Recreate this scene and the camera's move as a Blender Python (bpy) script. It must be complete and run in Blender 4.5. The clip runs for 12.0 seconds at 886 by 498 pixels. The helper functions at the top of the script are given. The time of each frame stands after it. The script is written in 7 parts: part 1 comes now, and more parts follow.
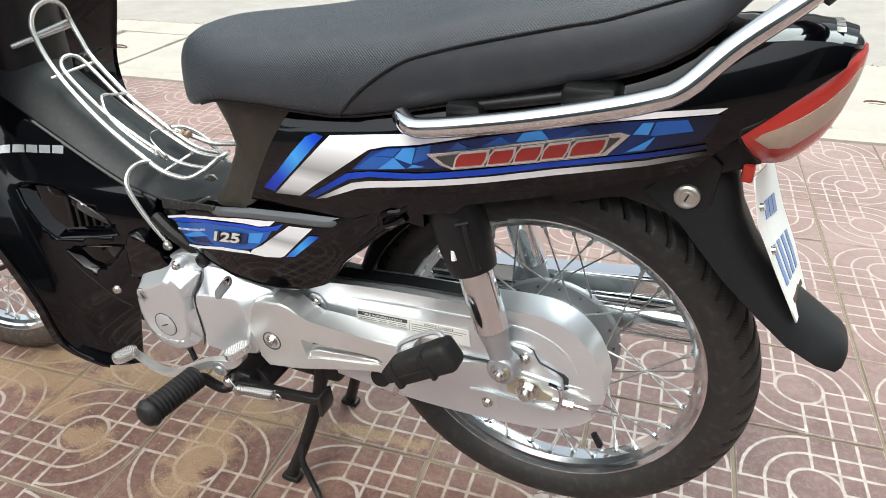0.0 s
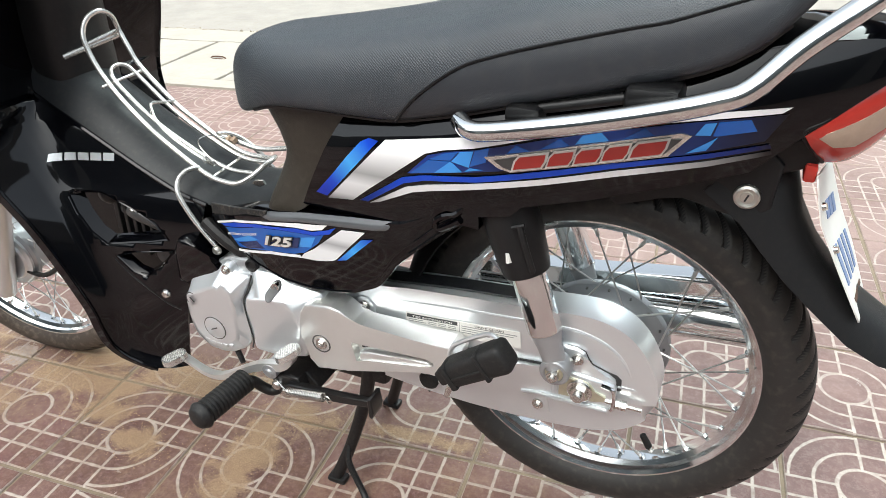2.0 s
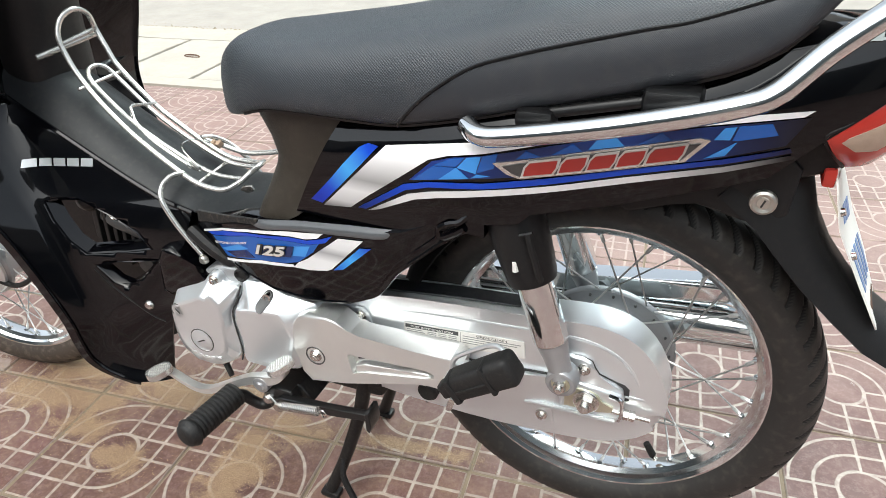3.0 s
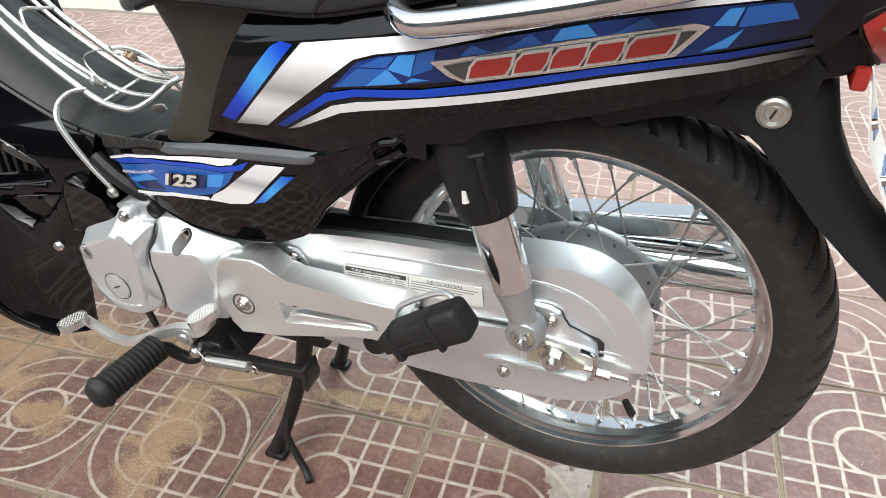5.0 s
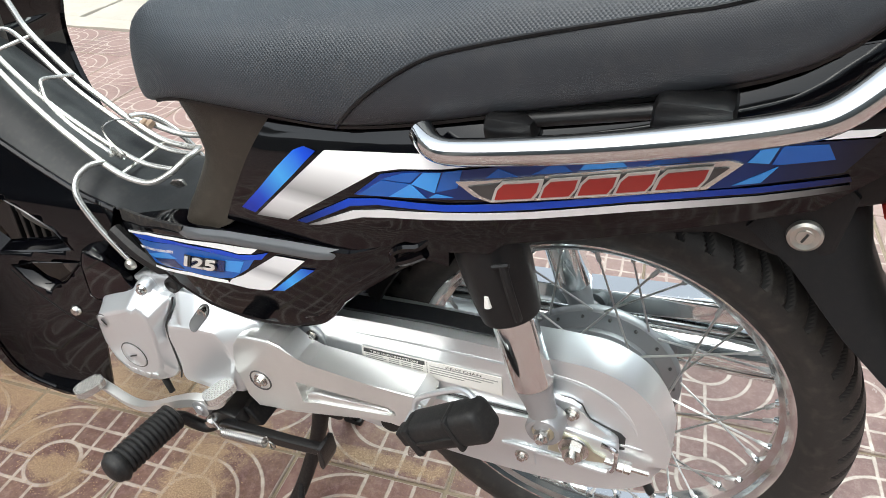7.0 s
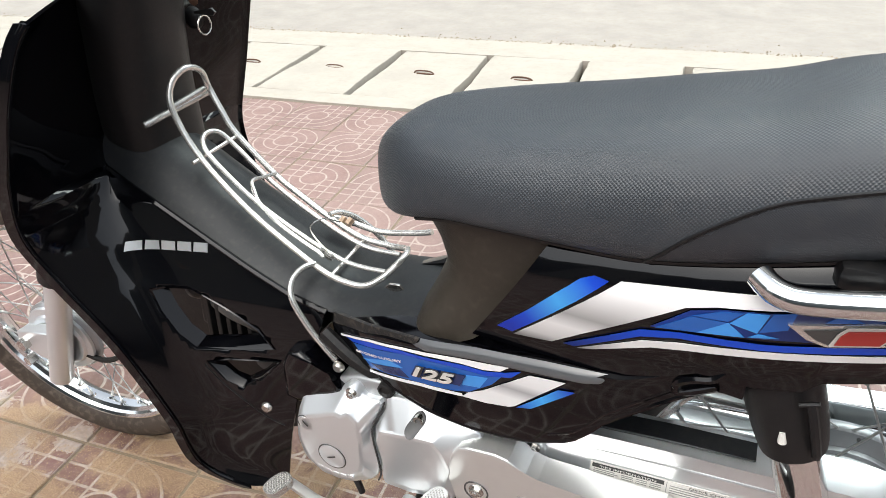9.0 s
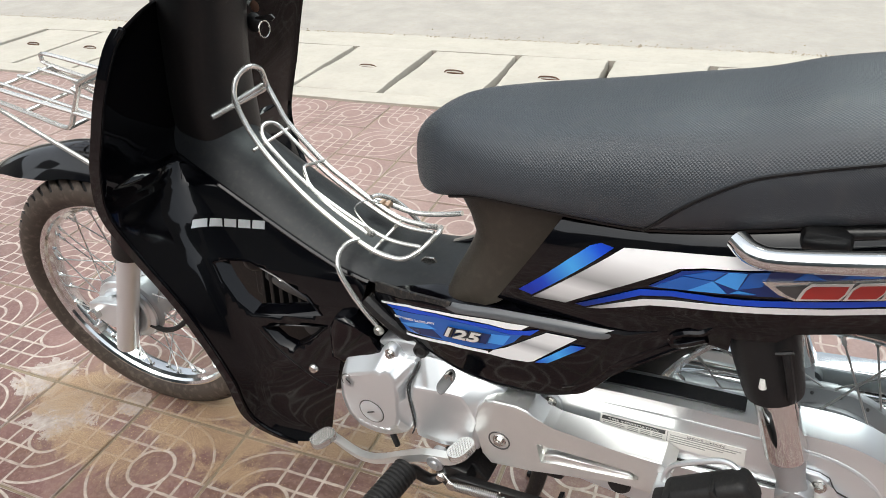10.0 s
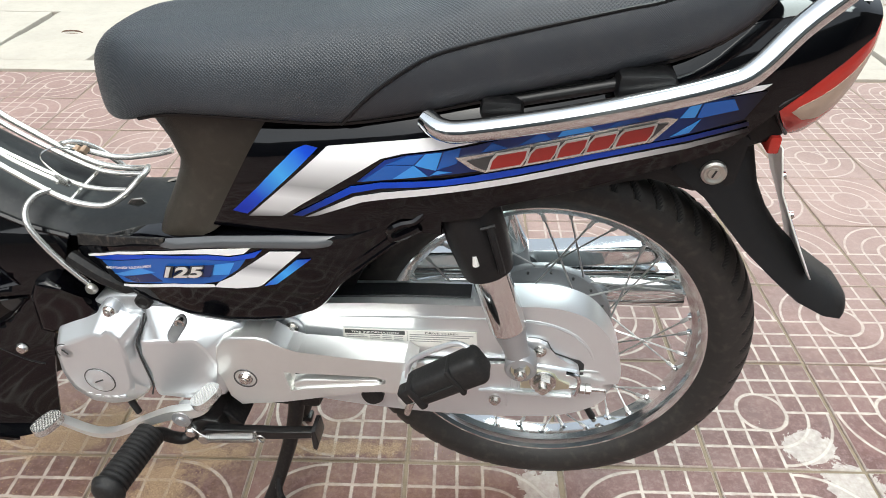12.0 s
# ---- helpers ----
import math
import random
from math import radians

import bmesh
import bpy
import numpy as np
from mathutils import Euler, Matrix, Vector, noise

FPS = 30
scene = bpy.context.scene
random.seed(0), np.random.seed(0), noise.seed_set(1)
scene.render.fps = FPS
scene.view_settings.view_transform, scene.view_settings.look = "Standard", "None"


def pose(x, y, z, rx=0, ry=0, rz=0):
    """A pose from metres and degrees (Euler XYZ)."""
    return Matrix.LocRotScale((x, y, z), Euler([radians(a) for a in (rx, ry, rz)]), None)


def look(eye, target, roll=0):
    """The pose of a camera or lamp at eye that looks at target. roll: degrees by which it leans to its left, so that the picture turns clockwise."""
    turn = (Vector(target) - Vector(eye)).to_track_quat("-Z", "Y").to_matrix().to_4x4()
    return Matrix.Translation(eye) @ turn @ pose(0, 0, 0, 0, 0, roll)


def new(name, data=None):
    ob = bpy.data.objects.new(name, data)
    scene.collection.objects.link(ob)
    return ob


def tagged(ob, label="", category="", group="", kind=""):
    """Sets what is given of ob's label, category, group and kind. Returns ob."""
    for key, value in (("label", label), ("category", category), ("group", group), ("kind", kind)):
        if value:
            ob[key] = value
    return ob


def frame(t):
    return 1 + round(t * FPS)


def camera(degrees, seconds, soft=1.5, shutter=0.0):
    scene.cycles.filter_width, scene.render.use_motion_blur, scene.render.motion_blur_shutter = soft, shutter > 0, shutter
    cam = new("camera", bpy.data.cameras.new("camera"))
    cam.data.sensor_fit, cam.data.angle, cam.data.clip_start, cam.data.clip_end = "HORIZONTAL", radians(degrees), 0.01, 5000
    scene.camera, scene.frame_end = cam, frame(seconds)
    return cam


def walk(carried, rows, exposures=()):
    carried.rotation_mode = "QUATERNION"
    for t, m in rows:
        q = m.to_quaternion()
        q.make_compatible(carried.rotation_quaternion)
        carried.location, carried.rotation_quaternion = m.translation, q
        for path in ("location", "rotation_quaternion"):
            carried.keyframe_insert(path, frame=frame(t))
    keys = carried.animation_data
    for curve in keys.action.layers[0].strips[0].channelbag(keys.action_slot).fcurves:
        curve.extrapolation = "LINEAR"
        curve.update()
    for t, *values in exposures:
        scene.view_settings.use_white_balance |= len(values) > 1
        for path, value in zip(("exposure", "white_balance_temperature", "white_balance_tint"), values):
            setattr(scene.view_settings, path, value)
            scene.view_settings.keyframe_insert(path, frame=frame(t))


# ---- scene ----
cam = camera(65.7, 12.0, soft=0.5)
PATH = [
    (0, (0.061, 0.217, 0.947), (-0.483, 1.846, -0.077), -1.2),
    (0.5, (0.043, 0.211, 0.952), (-0.509, 1.843, -0.065), -1.2),
    (1, (0.036, 0.204, 0.952), (-0.535, 1.83, -0.063), -1.4),
    (1.5, (0.032, 0.206, 0.951), (-0.559, 1.828, -0.058), -2.2),
    (2, (0.021, 0.2, 0.952), (-0.573, 1.815, -0.067), -2.6),
    (2.5, (-0.017, 0.19, 0.967), (-0.545, 1.817, -0.07), -2.2),
    (3, (-0.022, 0.223, 0.948), (-0.545, 1.857, -0.08), -2.0),
    (3.5, (-0.01, 0.273, 0.928), (-0.556, 1.868, -0.148), -2.0),
    (3.7, (-0.004, 0.285, 0.918), (-0.511, 1.888, -0.166), -1.6),
    (5.3, (-0.005, 0.358, 0.856), (-0.484, 1.904, -0.319), -1.8),
    (5.5, (-0.001, 0.364, 0.856), (-0.478, 1.91, -0.32), -1.7),
    (6, (0.001, 0.378, 0.871), (-0.469, 1.941, -0.286), -1.4),
    (6.5, (-0.013, 0.401, 0.898), (-0.513, 1.962, -0.248), -1.1),
    (6.7, (-0.019, 0.406, 0.914), (-0.52, 1.955, -0.248), -1.6),
    (8.3, (-0.168, 0.374, 0.974), (-0.687, 1.908, -0.2), -1.8),
    (8.5, (-0.199, 0.373, 0.979), (-0.743, 1.911, -0.177), -2.4),
    (9, (-0.265, 0.385, 0.998), (-0.87, 1.968, -0.065), -3.0),
    (9.5, (-0.267, 0.36, 1.023), (-0.935, 1.936, -0.01), -3.4),
    (10, (-0.23, 0.281, 1.031), (-0.908, 1.836, -0.028), -3.8),
    (10.5, (-0.243, 0.245, 0.992), (-0.79, 1.81, -0.127), -4.1),
    (11, (-0.26, 0.22, 0.984), (-0.603, 1.807, -0.184), -0.3),
    (11.5, (-0.227, 0.216, 0.989), (-0.358, 1.857, -0.147), 0.1),
    (12, (-0.167, 0.269, 0.962), (-0.201, 1.912, -0.178), 0.3),
]
LIGHT_METER = [(0, 1.31, 6400, 5), (2, 1.39, 6400, 5), (6.5, 1.38, 6400, 5), (8.5, 1.38, 6450, 7), (9.5, 1.16, 6550, 8), (10.3, 1.11, 6480, 6), (11, 1.26, 6450, 6), (12, 1.27, 6400, 5)]
walk(cam, [(t, look(eye, target, roll)) for t, eye, target, roll in PATH], LIGHT_METER)

# ---- light ----
world = bpy.data.worlds.new("overcast")
scene.world = world
world.use_nodes = True
SUN_EL, SUN_AZ = radians(58), radians(200)
wn, wl = world.node_tree.nodes, world.node_tree.links
sky = wn.new("ShaderNodeTexSky")
sky.sky_type = 'NISHITA'
sky.sun_disc = False
sky.sun_elevation, sky.sun_rotation = SUN_EL, SUN_AZ
sky.air_density, sky.dust_density, sky.ozone_density = 1.0, 4.0, 0.6
wash = wn.new("ShaderNodeHueSaturation")
wash.inputs["Saturation"].default_value = 0.34
wl.new(sky.outputs[0], wash.inputs["Color"])
wl.new(wash.outputs[0], wn["Background"].inputs[0])
wn["Background"].inputs[1].default_value = 0.13
sun_data = bpy.data.lights.new("sun", 'SUN')
sun_data.energy, sun_data.angle, sun_data.color = 1.3, radians(40), (0.91, 1.0, 0.975)
sun = new("sun", sun_data)
sun.matrix_world = look((1.5, 3.0, 5.0), (0, 0, 0))


# ---- materials ----
def material(name, color, rough=0.5, metal=0.0, coat=0.0, vary=0.0, scale=30.0, bump=0.0, bump_scale=200.0, spec=0.5, trans=0.0, dust=0.0):
    """A principled material with colour mottling at two scales and fine relief."""
    m = bpy.data.materials.new(name)
    m.use_nodes = True
    nt, b = m.node_tree, m.node_tree.nodes["Principled BSDF"]
    b.inputs["Base Color"].default_value = (*color, 1)
    b.inputs["Roughness"].default_value, b.inputs["Metallic"].default_value = rough, metal
    b.inputs["Coat Weight"].default_value, b.inputs["Coat Roughness"].default_value = coat, 0.03
    b.inputs["Specular IOR Level"].default_value, b.inputs["Transmission Weight"].default_value = spec, trans
    tc = nt.nodes.new("ShaderNodeTexCoord")
    if vary or dust:
        big = nt.nodes.new("ShaderNodeTexNoise")
        big.inputs["Scale"].default_value, big.inputs["Detail"].default_value = scale, 8
        big.inputs["Roughness"].default_value = 0.65
        nt.links.new(tc.outputs["Object"], big.inputs["Vector"])
    if vary:
        mix = nt.nodes.new("ShaderNodeMix")
        mix.data_type = 'RGBA'
        mix.inputs[6].default_value = (*[c * (1 - vary) for c in color], 1)
        mix.inputs[7].default_value = (*[min(1, c * (1 + vary)) for c in color], 1)
        nt.links.new(big.outputs["Fac"], mix.inputs[0])
        nt.links.new(mix.outputs[2], b.inputs["Base Color"])
        rr = nt.nodes.new("ShaderNodeMapRange")
        rr.inputs[3].default_value, rr.inputs[4].default_value = max(0.02, rough - 0.12 * vary - 0.02), min(1, rough + 0.25 * vary + 0.02)
        nt.links.new(big.outputs["Fac"], rr.inputs[0])
        nt.links.new(rr.outputs[0], b.inputs["Roughness"])
    if dust:
        # settled dust and dried splashes
        d2 = nt.nodes.new("ShaderNodeTexNoise")
        d2.inputs["Scale"].default_value, d2.inputs["Detail"].default_value = scale * 6, 6
        nt.links.new(tc.outputs["Object"], d2.inputs["Vector"])
        ramp = nt.nodes.new("ShaderNodeValToRGB")
        ramp.color_ramp.elements[0].position, ramp.color_ramp.elements[1].position = 0.5, 0.8
        ramp.color_ramp.elements[1].color = (dust, dust, dust, 1)
        nt.links.new(d2.outputs["Fac"], ramp.inputs[0])
        over = nt.nodes.new("ShaderNodeMix")
        over.data_type = 'RGBA'
        src = b.inputs["Base Color"].links[0].from_socket if b.inputs["Base Color"].links else None
        if src:
            nt.links.new(src, over.inputs[6])
        else:
            over.inputs[6].default_value = (*color, 1)
        over.inputs[7].default_value = (0.30, 0.25, 0.20, 1)
        nt.links.new(ramp.outputs[0], over.inputs[0])
        nt.links.new(over.outputs[2], b.inputs["Base Color"])
    if bump:
        fine = nt.nodes.new("ShaderNodeTexNoise")
        fine.inputs["Scale"].default_value, fine.inputs["Detail"].default_value = bump_scale, 4
        nt.links.new(tc.outputs["Object"], fine.inputs["Vector"])
        bm_ = nt.nodes.new("ShaderNodeBump")
        bm_.inputs["Strength"].default_value, bm_.inputs["Distance"].default_value = bump, 0.001
        nt.links.new(fine.outputs["Fac"], bm_.inputs["Height"])
        nt.links.new(bm_.outputs[0], b.inputs["Normal"])
    return m


PAINT = material("black_gloss_paint", (0.0014, 0.0015, 0.0024), 0.055, vary=0.10, scale=12, dust=0.006, spec=0.40)
PLASTIC = material("black_satin_plastic", (0.006, 0.006, 0.0065), 0.33, vary=0.2, scale=25, bump=0.15, bump_scale=900, dust=0.03, spec=0.35)
MATT = material("black_matt_plastic", (0.008, 0.0083, 0.009), 0.45, vary=0.2, scale=25, bump=0.25, bump_scale=900, dust=0.02, spec=0.35)
SHEET = material("grey_tunnel_plastic", (0.013, 0.015, 0.017), 0.45, vary=0.2, scale=20, bump=0.2, bump_scale=1200, dust=0.05, spec=0.4)
BROWN = material("faded_brown_plastic", (0.032, 0.027, 0.0205), 0.42, vary=0.25, scale=18, bump=0.3, bump_scale=1200, dust=0.06, spec=0.4)
GRIPMAT = material("grip_strip", (0.012, 0.012, 0.012), 0.6, bump=1.0, bump_scale=500, dust=0.35)
RUBBER = material("black_rubber", (0.011, 0.011, 0.011), 0.55, vary=0.2, scale=40, bump=0.3, bump_scale=600, dust=0.06, spec=0.4)
# darker rubber that paints shade into the tread grooves
GROOVE_SHADE = material("tyre_groove_shade", (0.007, 0.007, 0.007), 0.8)
RIM_CHROME = material("weathered_chrome", (0.72, 0.745, 0.75), 0.10, metal=1.0, vary=0.1, scale=25)
BRIGHT_CAST = material("bare_bright_alloy", (0.76, 0.765, 0.745), 0.30, metal=0.75, vary=0.08, scale=20)
TYRE = material("tyre_rubber", (0.022, 0.0205, 0.019), 0.5, vary=0.35, scale=14, bump=0.3, bump_scale=500, dust=0.10, spec=0.4)
TYRE_DUSTY = material("dusty_tyre_rubber", (0.050, 0.038, 0.030), 0.6, vary=0.4, scale=14, bump=0.3, bump_scale=500, dust=0.30, spec=0.35)
CHROME = material("chrome", (0.75, 0.775, 0.78), 0.10, metal=1.0)
STEEL = material("zinc_steel", (0.64, 0.63, 0.60), 0.25, metal=1.0, vary=0.12, scale=120)
ZINC = material("yellow_zinc", (0.62, 0.60, 0.46), 0.28, metal=0.85, vary=0.15, scale=80)
STAINLESS = material("stainless_rod", (0.66, 0.65, 0.62), 0.22, metal=0.75, vary=0.1, scale=90)
CAST = material("silver_cast_paint", (0.77, 0.80, 0.815), 0.32, metal=0.75, vary=0.05, scale=14, bump=0.05, bump_scale=1500)
CAST_DARK = material("raw_alloy", (0.40, 0.41, 0.42), 0.36, metal=0.6, vary=0.1, scale=30, bump=0.06, bump_scale=900)
SATIN_BLACK = material("satin_black_steel", (0.007, 0.007, 0.0075), 0.28, vary=0.3, scale=60, bump=0.2, bump_scale=500, dust=0.05)
DARK = material("engine_black", (0.008, 0.008, 0.0085), 0.45, vary=0.3, scale=40, bump=0.3, dust=0.08, spec=0.35)
# grey put in for the sky mirrored by the side panel's ledge
LEDGE_SHEEN = material("grey_ledge_sheen", (0.085, 0.09, 0.095), 0.14, coat=0.3, vary=0.2, scale=20)
WHITE = material("white_film", (0.88, 0.88, 0.88), 0.3, vary=0.03, scale=30)
PAPER = material("label_white", (0.78, 0.77, 0.73), 0.45, vary=0.05, scale=40)
# black of small print, also laid in as the shade of narrow gaps
INK_AND_SHADE = material("label_ink_and_shade", (0.03, 0.03, 0.03), 0.5)
GREY_INK = material("faint_label_ink", (0.30, 0.30, 0.29), 0.5)
BLUE = material("blue_film", (0.003, 0.058, 0.52), 0.25, coat=0.3, vary=0.1, scale=20)
BLUE_LIGHT = material("light_blue_film", (0.05, 0.28, 0.72), 0.25, coat=0.3, vary=0.1, scale=20)
BLUE_MID = material("mid_blue_film", (0.012, 0.10, 0.40), 0.25, coat=0.3, vary=0.1, scale=20)
BLUE_DARK = material("dark_blue_film", (0.006, 0.022, 0.10), 0.25, coat=0.3, vary=0.1, scale=20)
RED_MARK = material("red_enamel", (0.36, 0.025, 0.020), 0.3, coat=0.3, vary=0.1, scale=60)
RED_LENS = material("red_lens", (0.43, 0.036, 0.026), 0.16, coat=0.1, vary=0.1, scale=60, bump=0.25, bump_scale=350)
CLEAR_LENS = material("clear_lens", (0.42, 0.315, 0.24), 0.18, coat=0.2, vary=0.15, scale=90, bump=0.3, bump_scale=300)
PLATE_BLUE = material("plate_blue", (0.15, 0.24, 0.45), 0.4)
SPOKE_MAT = material("zinc_spoke", (0.66, 0.66, 0.65), 0.3, metal=0.5, vary=0.1, scale=60)
HUB_GREY = material("grey_alloy_hub", (0.27, 0.28, 0.29), 0.38, metal=0.55, vary=0.12, scale=30, bump=0.05, bump_scale=900)
ALLOY_DULL = material("dull_alloy_and_shade", (0.10, 0.10, 0.10), 0.4, metal=0.5, vary=0.3, scale=60)
SATIN = material("satin_chrome", (0.55, 0.53, 0.48), 0.3, metal=0.8, vary=0.1, scale=60)
NUMBER_SILVER = material("silver_print", (0.62, 0.60, 0.56), 0.35, vary=0.15, scale=150)
RUSTY = material("rust_stained_steel", (0.34, 0.25, 0.18), 0.45, metal=0.6, vary=0.5, scale=160)
RUST = material("rusty_iron", (0.10, 0.05, 0.03), 0.8, vary=0.3, scale=80, bump=0.5)


# ---- shaping helpers ----
def smooth_path(pts, n=6, closed=False):
    """Catmull-Rom points through pts."""
    p = [Vector(q) for q in pts]
    out, m = [], len(p)
    for i in range(m if closed else m - 1):
        a = p[(i - 1) % m] if closed or i > 0 else p[i]
        b, c = p[i], p[(i + 1) % m]
        d = p[(i + 2) % m] if closed or i + 2 < m else c
        for k in range(n):
            t = k / n
            out.append(0.5 * ((2 * b) + (c - a) * t + (2 * a - 5 * b + 4 * c - d) * t * t + (3 * b - a - 3 * c + d) * t ** 3))
    if not closed:
        out.append(p[-1])
    return out


def skin(bm, rings, closed_ring=True, cap=True, loop=False):
    """Quads between successive rings of equal length."""
    vs = [[bm.verts.new(q) for q in ring] for ring in rings]
    n = len(vs[0])
    for a in range(len(vs) if loop else len(vs) - 1):
        r0, r1 = vs[a], vs[(a + 1) % len(vs)]
        for k in range(n if closed_ring else n - 1):
            bm.faces.new((r0[k], r0[(k + 1) % n], r1[(k + 1) % n], r1[k]))
    if cap and closed_ring and not loop:
        bm.faces.new(list(reversed(vs[0])))
        bm.faces.new(vs[-1])
    return vs


def tube(pts, r, seg=8, n=5, closed=False, bm=None, smooth=True):
    """A rod along a smoothed path; r is a radius or one per given point."""
    bm = bm or bmesh.new()
    p = smooth_path(pts, n, closed) if smooth else [Vector(q) for q in pts]
    rad = (lambda i: r) if not isinstance(r, (list, tuple)) else (lambda i: float(np.interp(i / (len(p) - 1), np.linspace(0, 1, len(r)), r)))
    rings, up = [], None
    m = len(p)
    for i, q in enumerate(p):
        d = (p[(i + 1) % m] - p[i - 1]) if closed or 0 < i < m - 1 else (p[1] - p[0] if i == 0 else p[-1] - p[-2])
        d.normalize()
        if up is None:
            up = d.orthogonal().normalized()
        up = (up - d * up.dot(d)).normalized()
        side = d.cross(up)
        rings.append([q + (up * math.cos(2 * math.pi * k / seg) + side * math.sin(2 * math.pi * k / seg)) * rad(i) for k in range(seg)])
    skin(bm, rings, loop=closed)
    return bm


def prism(outline, v0, v1, bevel=0.0, segs=3, round_n=0, bm=None):
    """A plate of side outline (u, w) from v0 (outer) to v1 (inner), its outer edge rounded."""
    bm = bm or bmesh.new()
    pts = [(q[0], q[1]) for q in outline]
    if round_n:
        pts = [(q.x, q.y) for q in smooth_path([(a, b, 0) for a, b in pts], round_n, True)]
    area = sum(pts[i - 1][0] * pts[i][1] - pts[i][0] * pts[i - 1][1] for i in range(len(pts)))
    if area < 0:
        pts.reverse()
    a = [bm.verts.new((u, v0, w)) for u, w in pts]
    b = [bm.verts.new((u, v1, w)) for u, w in pts]
    n = len(pts)
    front = bm.faces.new(a)
    bm.faces.new(list(reversed(b)))
    for k in range(n):
        bm.faces.new((a[k], b[k], b[(k + 1) % n], a[(k + 1) % n]))
    if bevel:
        bmesh.ops.bevel(bm, geom=list(front.edges), offset=bevel, segments=segs, profile=0.6, affect='EDGES', clamp_overlap=True)
        for f in bm.faces:
            if all(abs(q.co.y - v0) < 1e-6 for q in f.verts):
                for e in f.edges:
                    e.seam = True
    return bm


def lathe(profile, centre=(0, 0, 0), seg=48, closed=False, bm=None):
    """A body turned about the lateral axis through centre, from (radius, v) pairs."""
    bm = bm or bmesh.new()
    cu, cv, cw = centre
    rings = [[(cu + r * math.cos(2 * math.pi * k / seg), cv + v, cw + r * math.sin(2 * math.pi * k / seg)) for r, v in profile] for k in range(seg)]
    skin(bm, rings, closed_ring=closed, cap=False, loop=True)
    return bm


def rod(p0, p1, r0, r1=None, seg=12, bm=None):
    """A straight turned rod with closed ends."""
    bm = bm or bmesh.new()
    r1 = r0 if r1 is None else r1
    p0, p1 = Vector(p0), Vector(p1)
    d = (p1 - p0).normalized()
    up = d.orthogonal().normalized()
    side = d.cross(up)
    rings = [[q + (up * math.cos(2 * math.pi * k / seg) + side * math.sin(2 * math.pi * k / seg)) * r for k in range(seg)] for q, r in ((p0, r0), (p1, r1))]
    skin(bm, rings)
    return bm


def box(x0, x1, y0, y1, z0, z1, bevel=0.0, bm=None, segs=2):
    bm = bm or bmesh.new()
    vs = [bm.verts.new((x, y, z)) for x in (x0, x1) for y in (y0, y1) for z in (z0, z1)]
    fs = [bm.faces.new([vs[i] for i in f]) for f in ((0, 1, 3, 2), (4, 6, 7, 5), (0, 4, 5, 1), (2, 3, 7, 6), (0, 2, 6, 4), (1, 5, 7, 3))]
    if bevel:
        bmesh.ops.bevel(bm, geom=list({e for f in fs for e in f.edges}), offset=bevel, segments=segs, profile=0.5, affect='EDGES')
    return bm


def finish(name, bm, mats, sharp=40):
    """A mesh object from a bmesh, smooth but for edges sharper than the given angle."""
    bmesh.ops.recalc_face_normals(bm, faces=bm.faces)
    for f in bm.faces:
        f.smooth = True
    for e in bm.edges:
        e.smooth = len(e.link_faces) == 2 and e.calc_face_angle(0) <= radians(sharp) and not e.seam
        e.seam = False
    me = bpy.data.meshes.new(name)
    bm.to_mesh(me)
    bm.free()
    for m in mats if isinstance(mats, (list, tuple)) else [mats]:
        me.materials.append(m)
    return new(name, me)


def part(name, bm, mats, parent, label="", at=None, sharp=40, solid=0.0):
    """One mesh under a thing or under a part."""
    ob = finish(name, bm, mats, sharp)
    ob.parent = parent
    if at is not None:
        ob.matrix_local = at
    if solid:
        mod = ob.modifiers.new("thickness", 'SOLIDIFY')
        mod.thickness, mod.offset = solid, 0.0
    return tagged(ob, label)


def interp(x, xs, ys):
    return float(np.interp(x, xs, ys))


# ---- street and pavement ----
PITCH, TILE = 0.2575, 0.2505
TX, TY = 0.5305, 1.0197
KERB_NEAR, SLAB_0, SLAB_1, ROAD_Y = 2.83, 2.94, 3.62, 3.885


SPILLS = [(-0.645, 0.92, 0.055, 0.12), (-0.88, 1.07, 0.15, 0.055), (-1.08, 1.00, 0.14, 0.05), (-1.19, 0.99, 0.10, 0.05), (-0.59, 1.03, 0.07, 0.030), (-0.36, 1.045, 0.12, 0.018), (-1.45, 1.00, 0.13, 0.07), (-1.30, 0.90, 0.10, 0.05), (-0.74, 1.09, 0.06, 0.03), (-0.99, 0.93, 0.07, 0.04), (-0.86, 0.88, 0.06, 0.03), (-1.12, 1.08, 0.10, 0.04)]


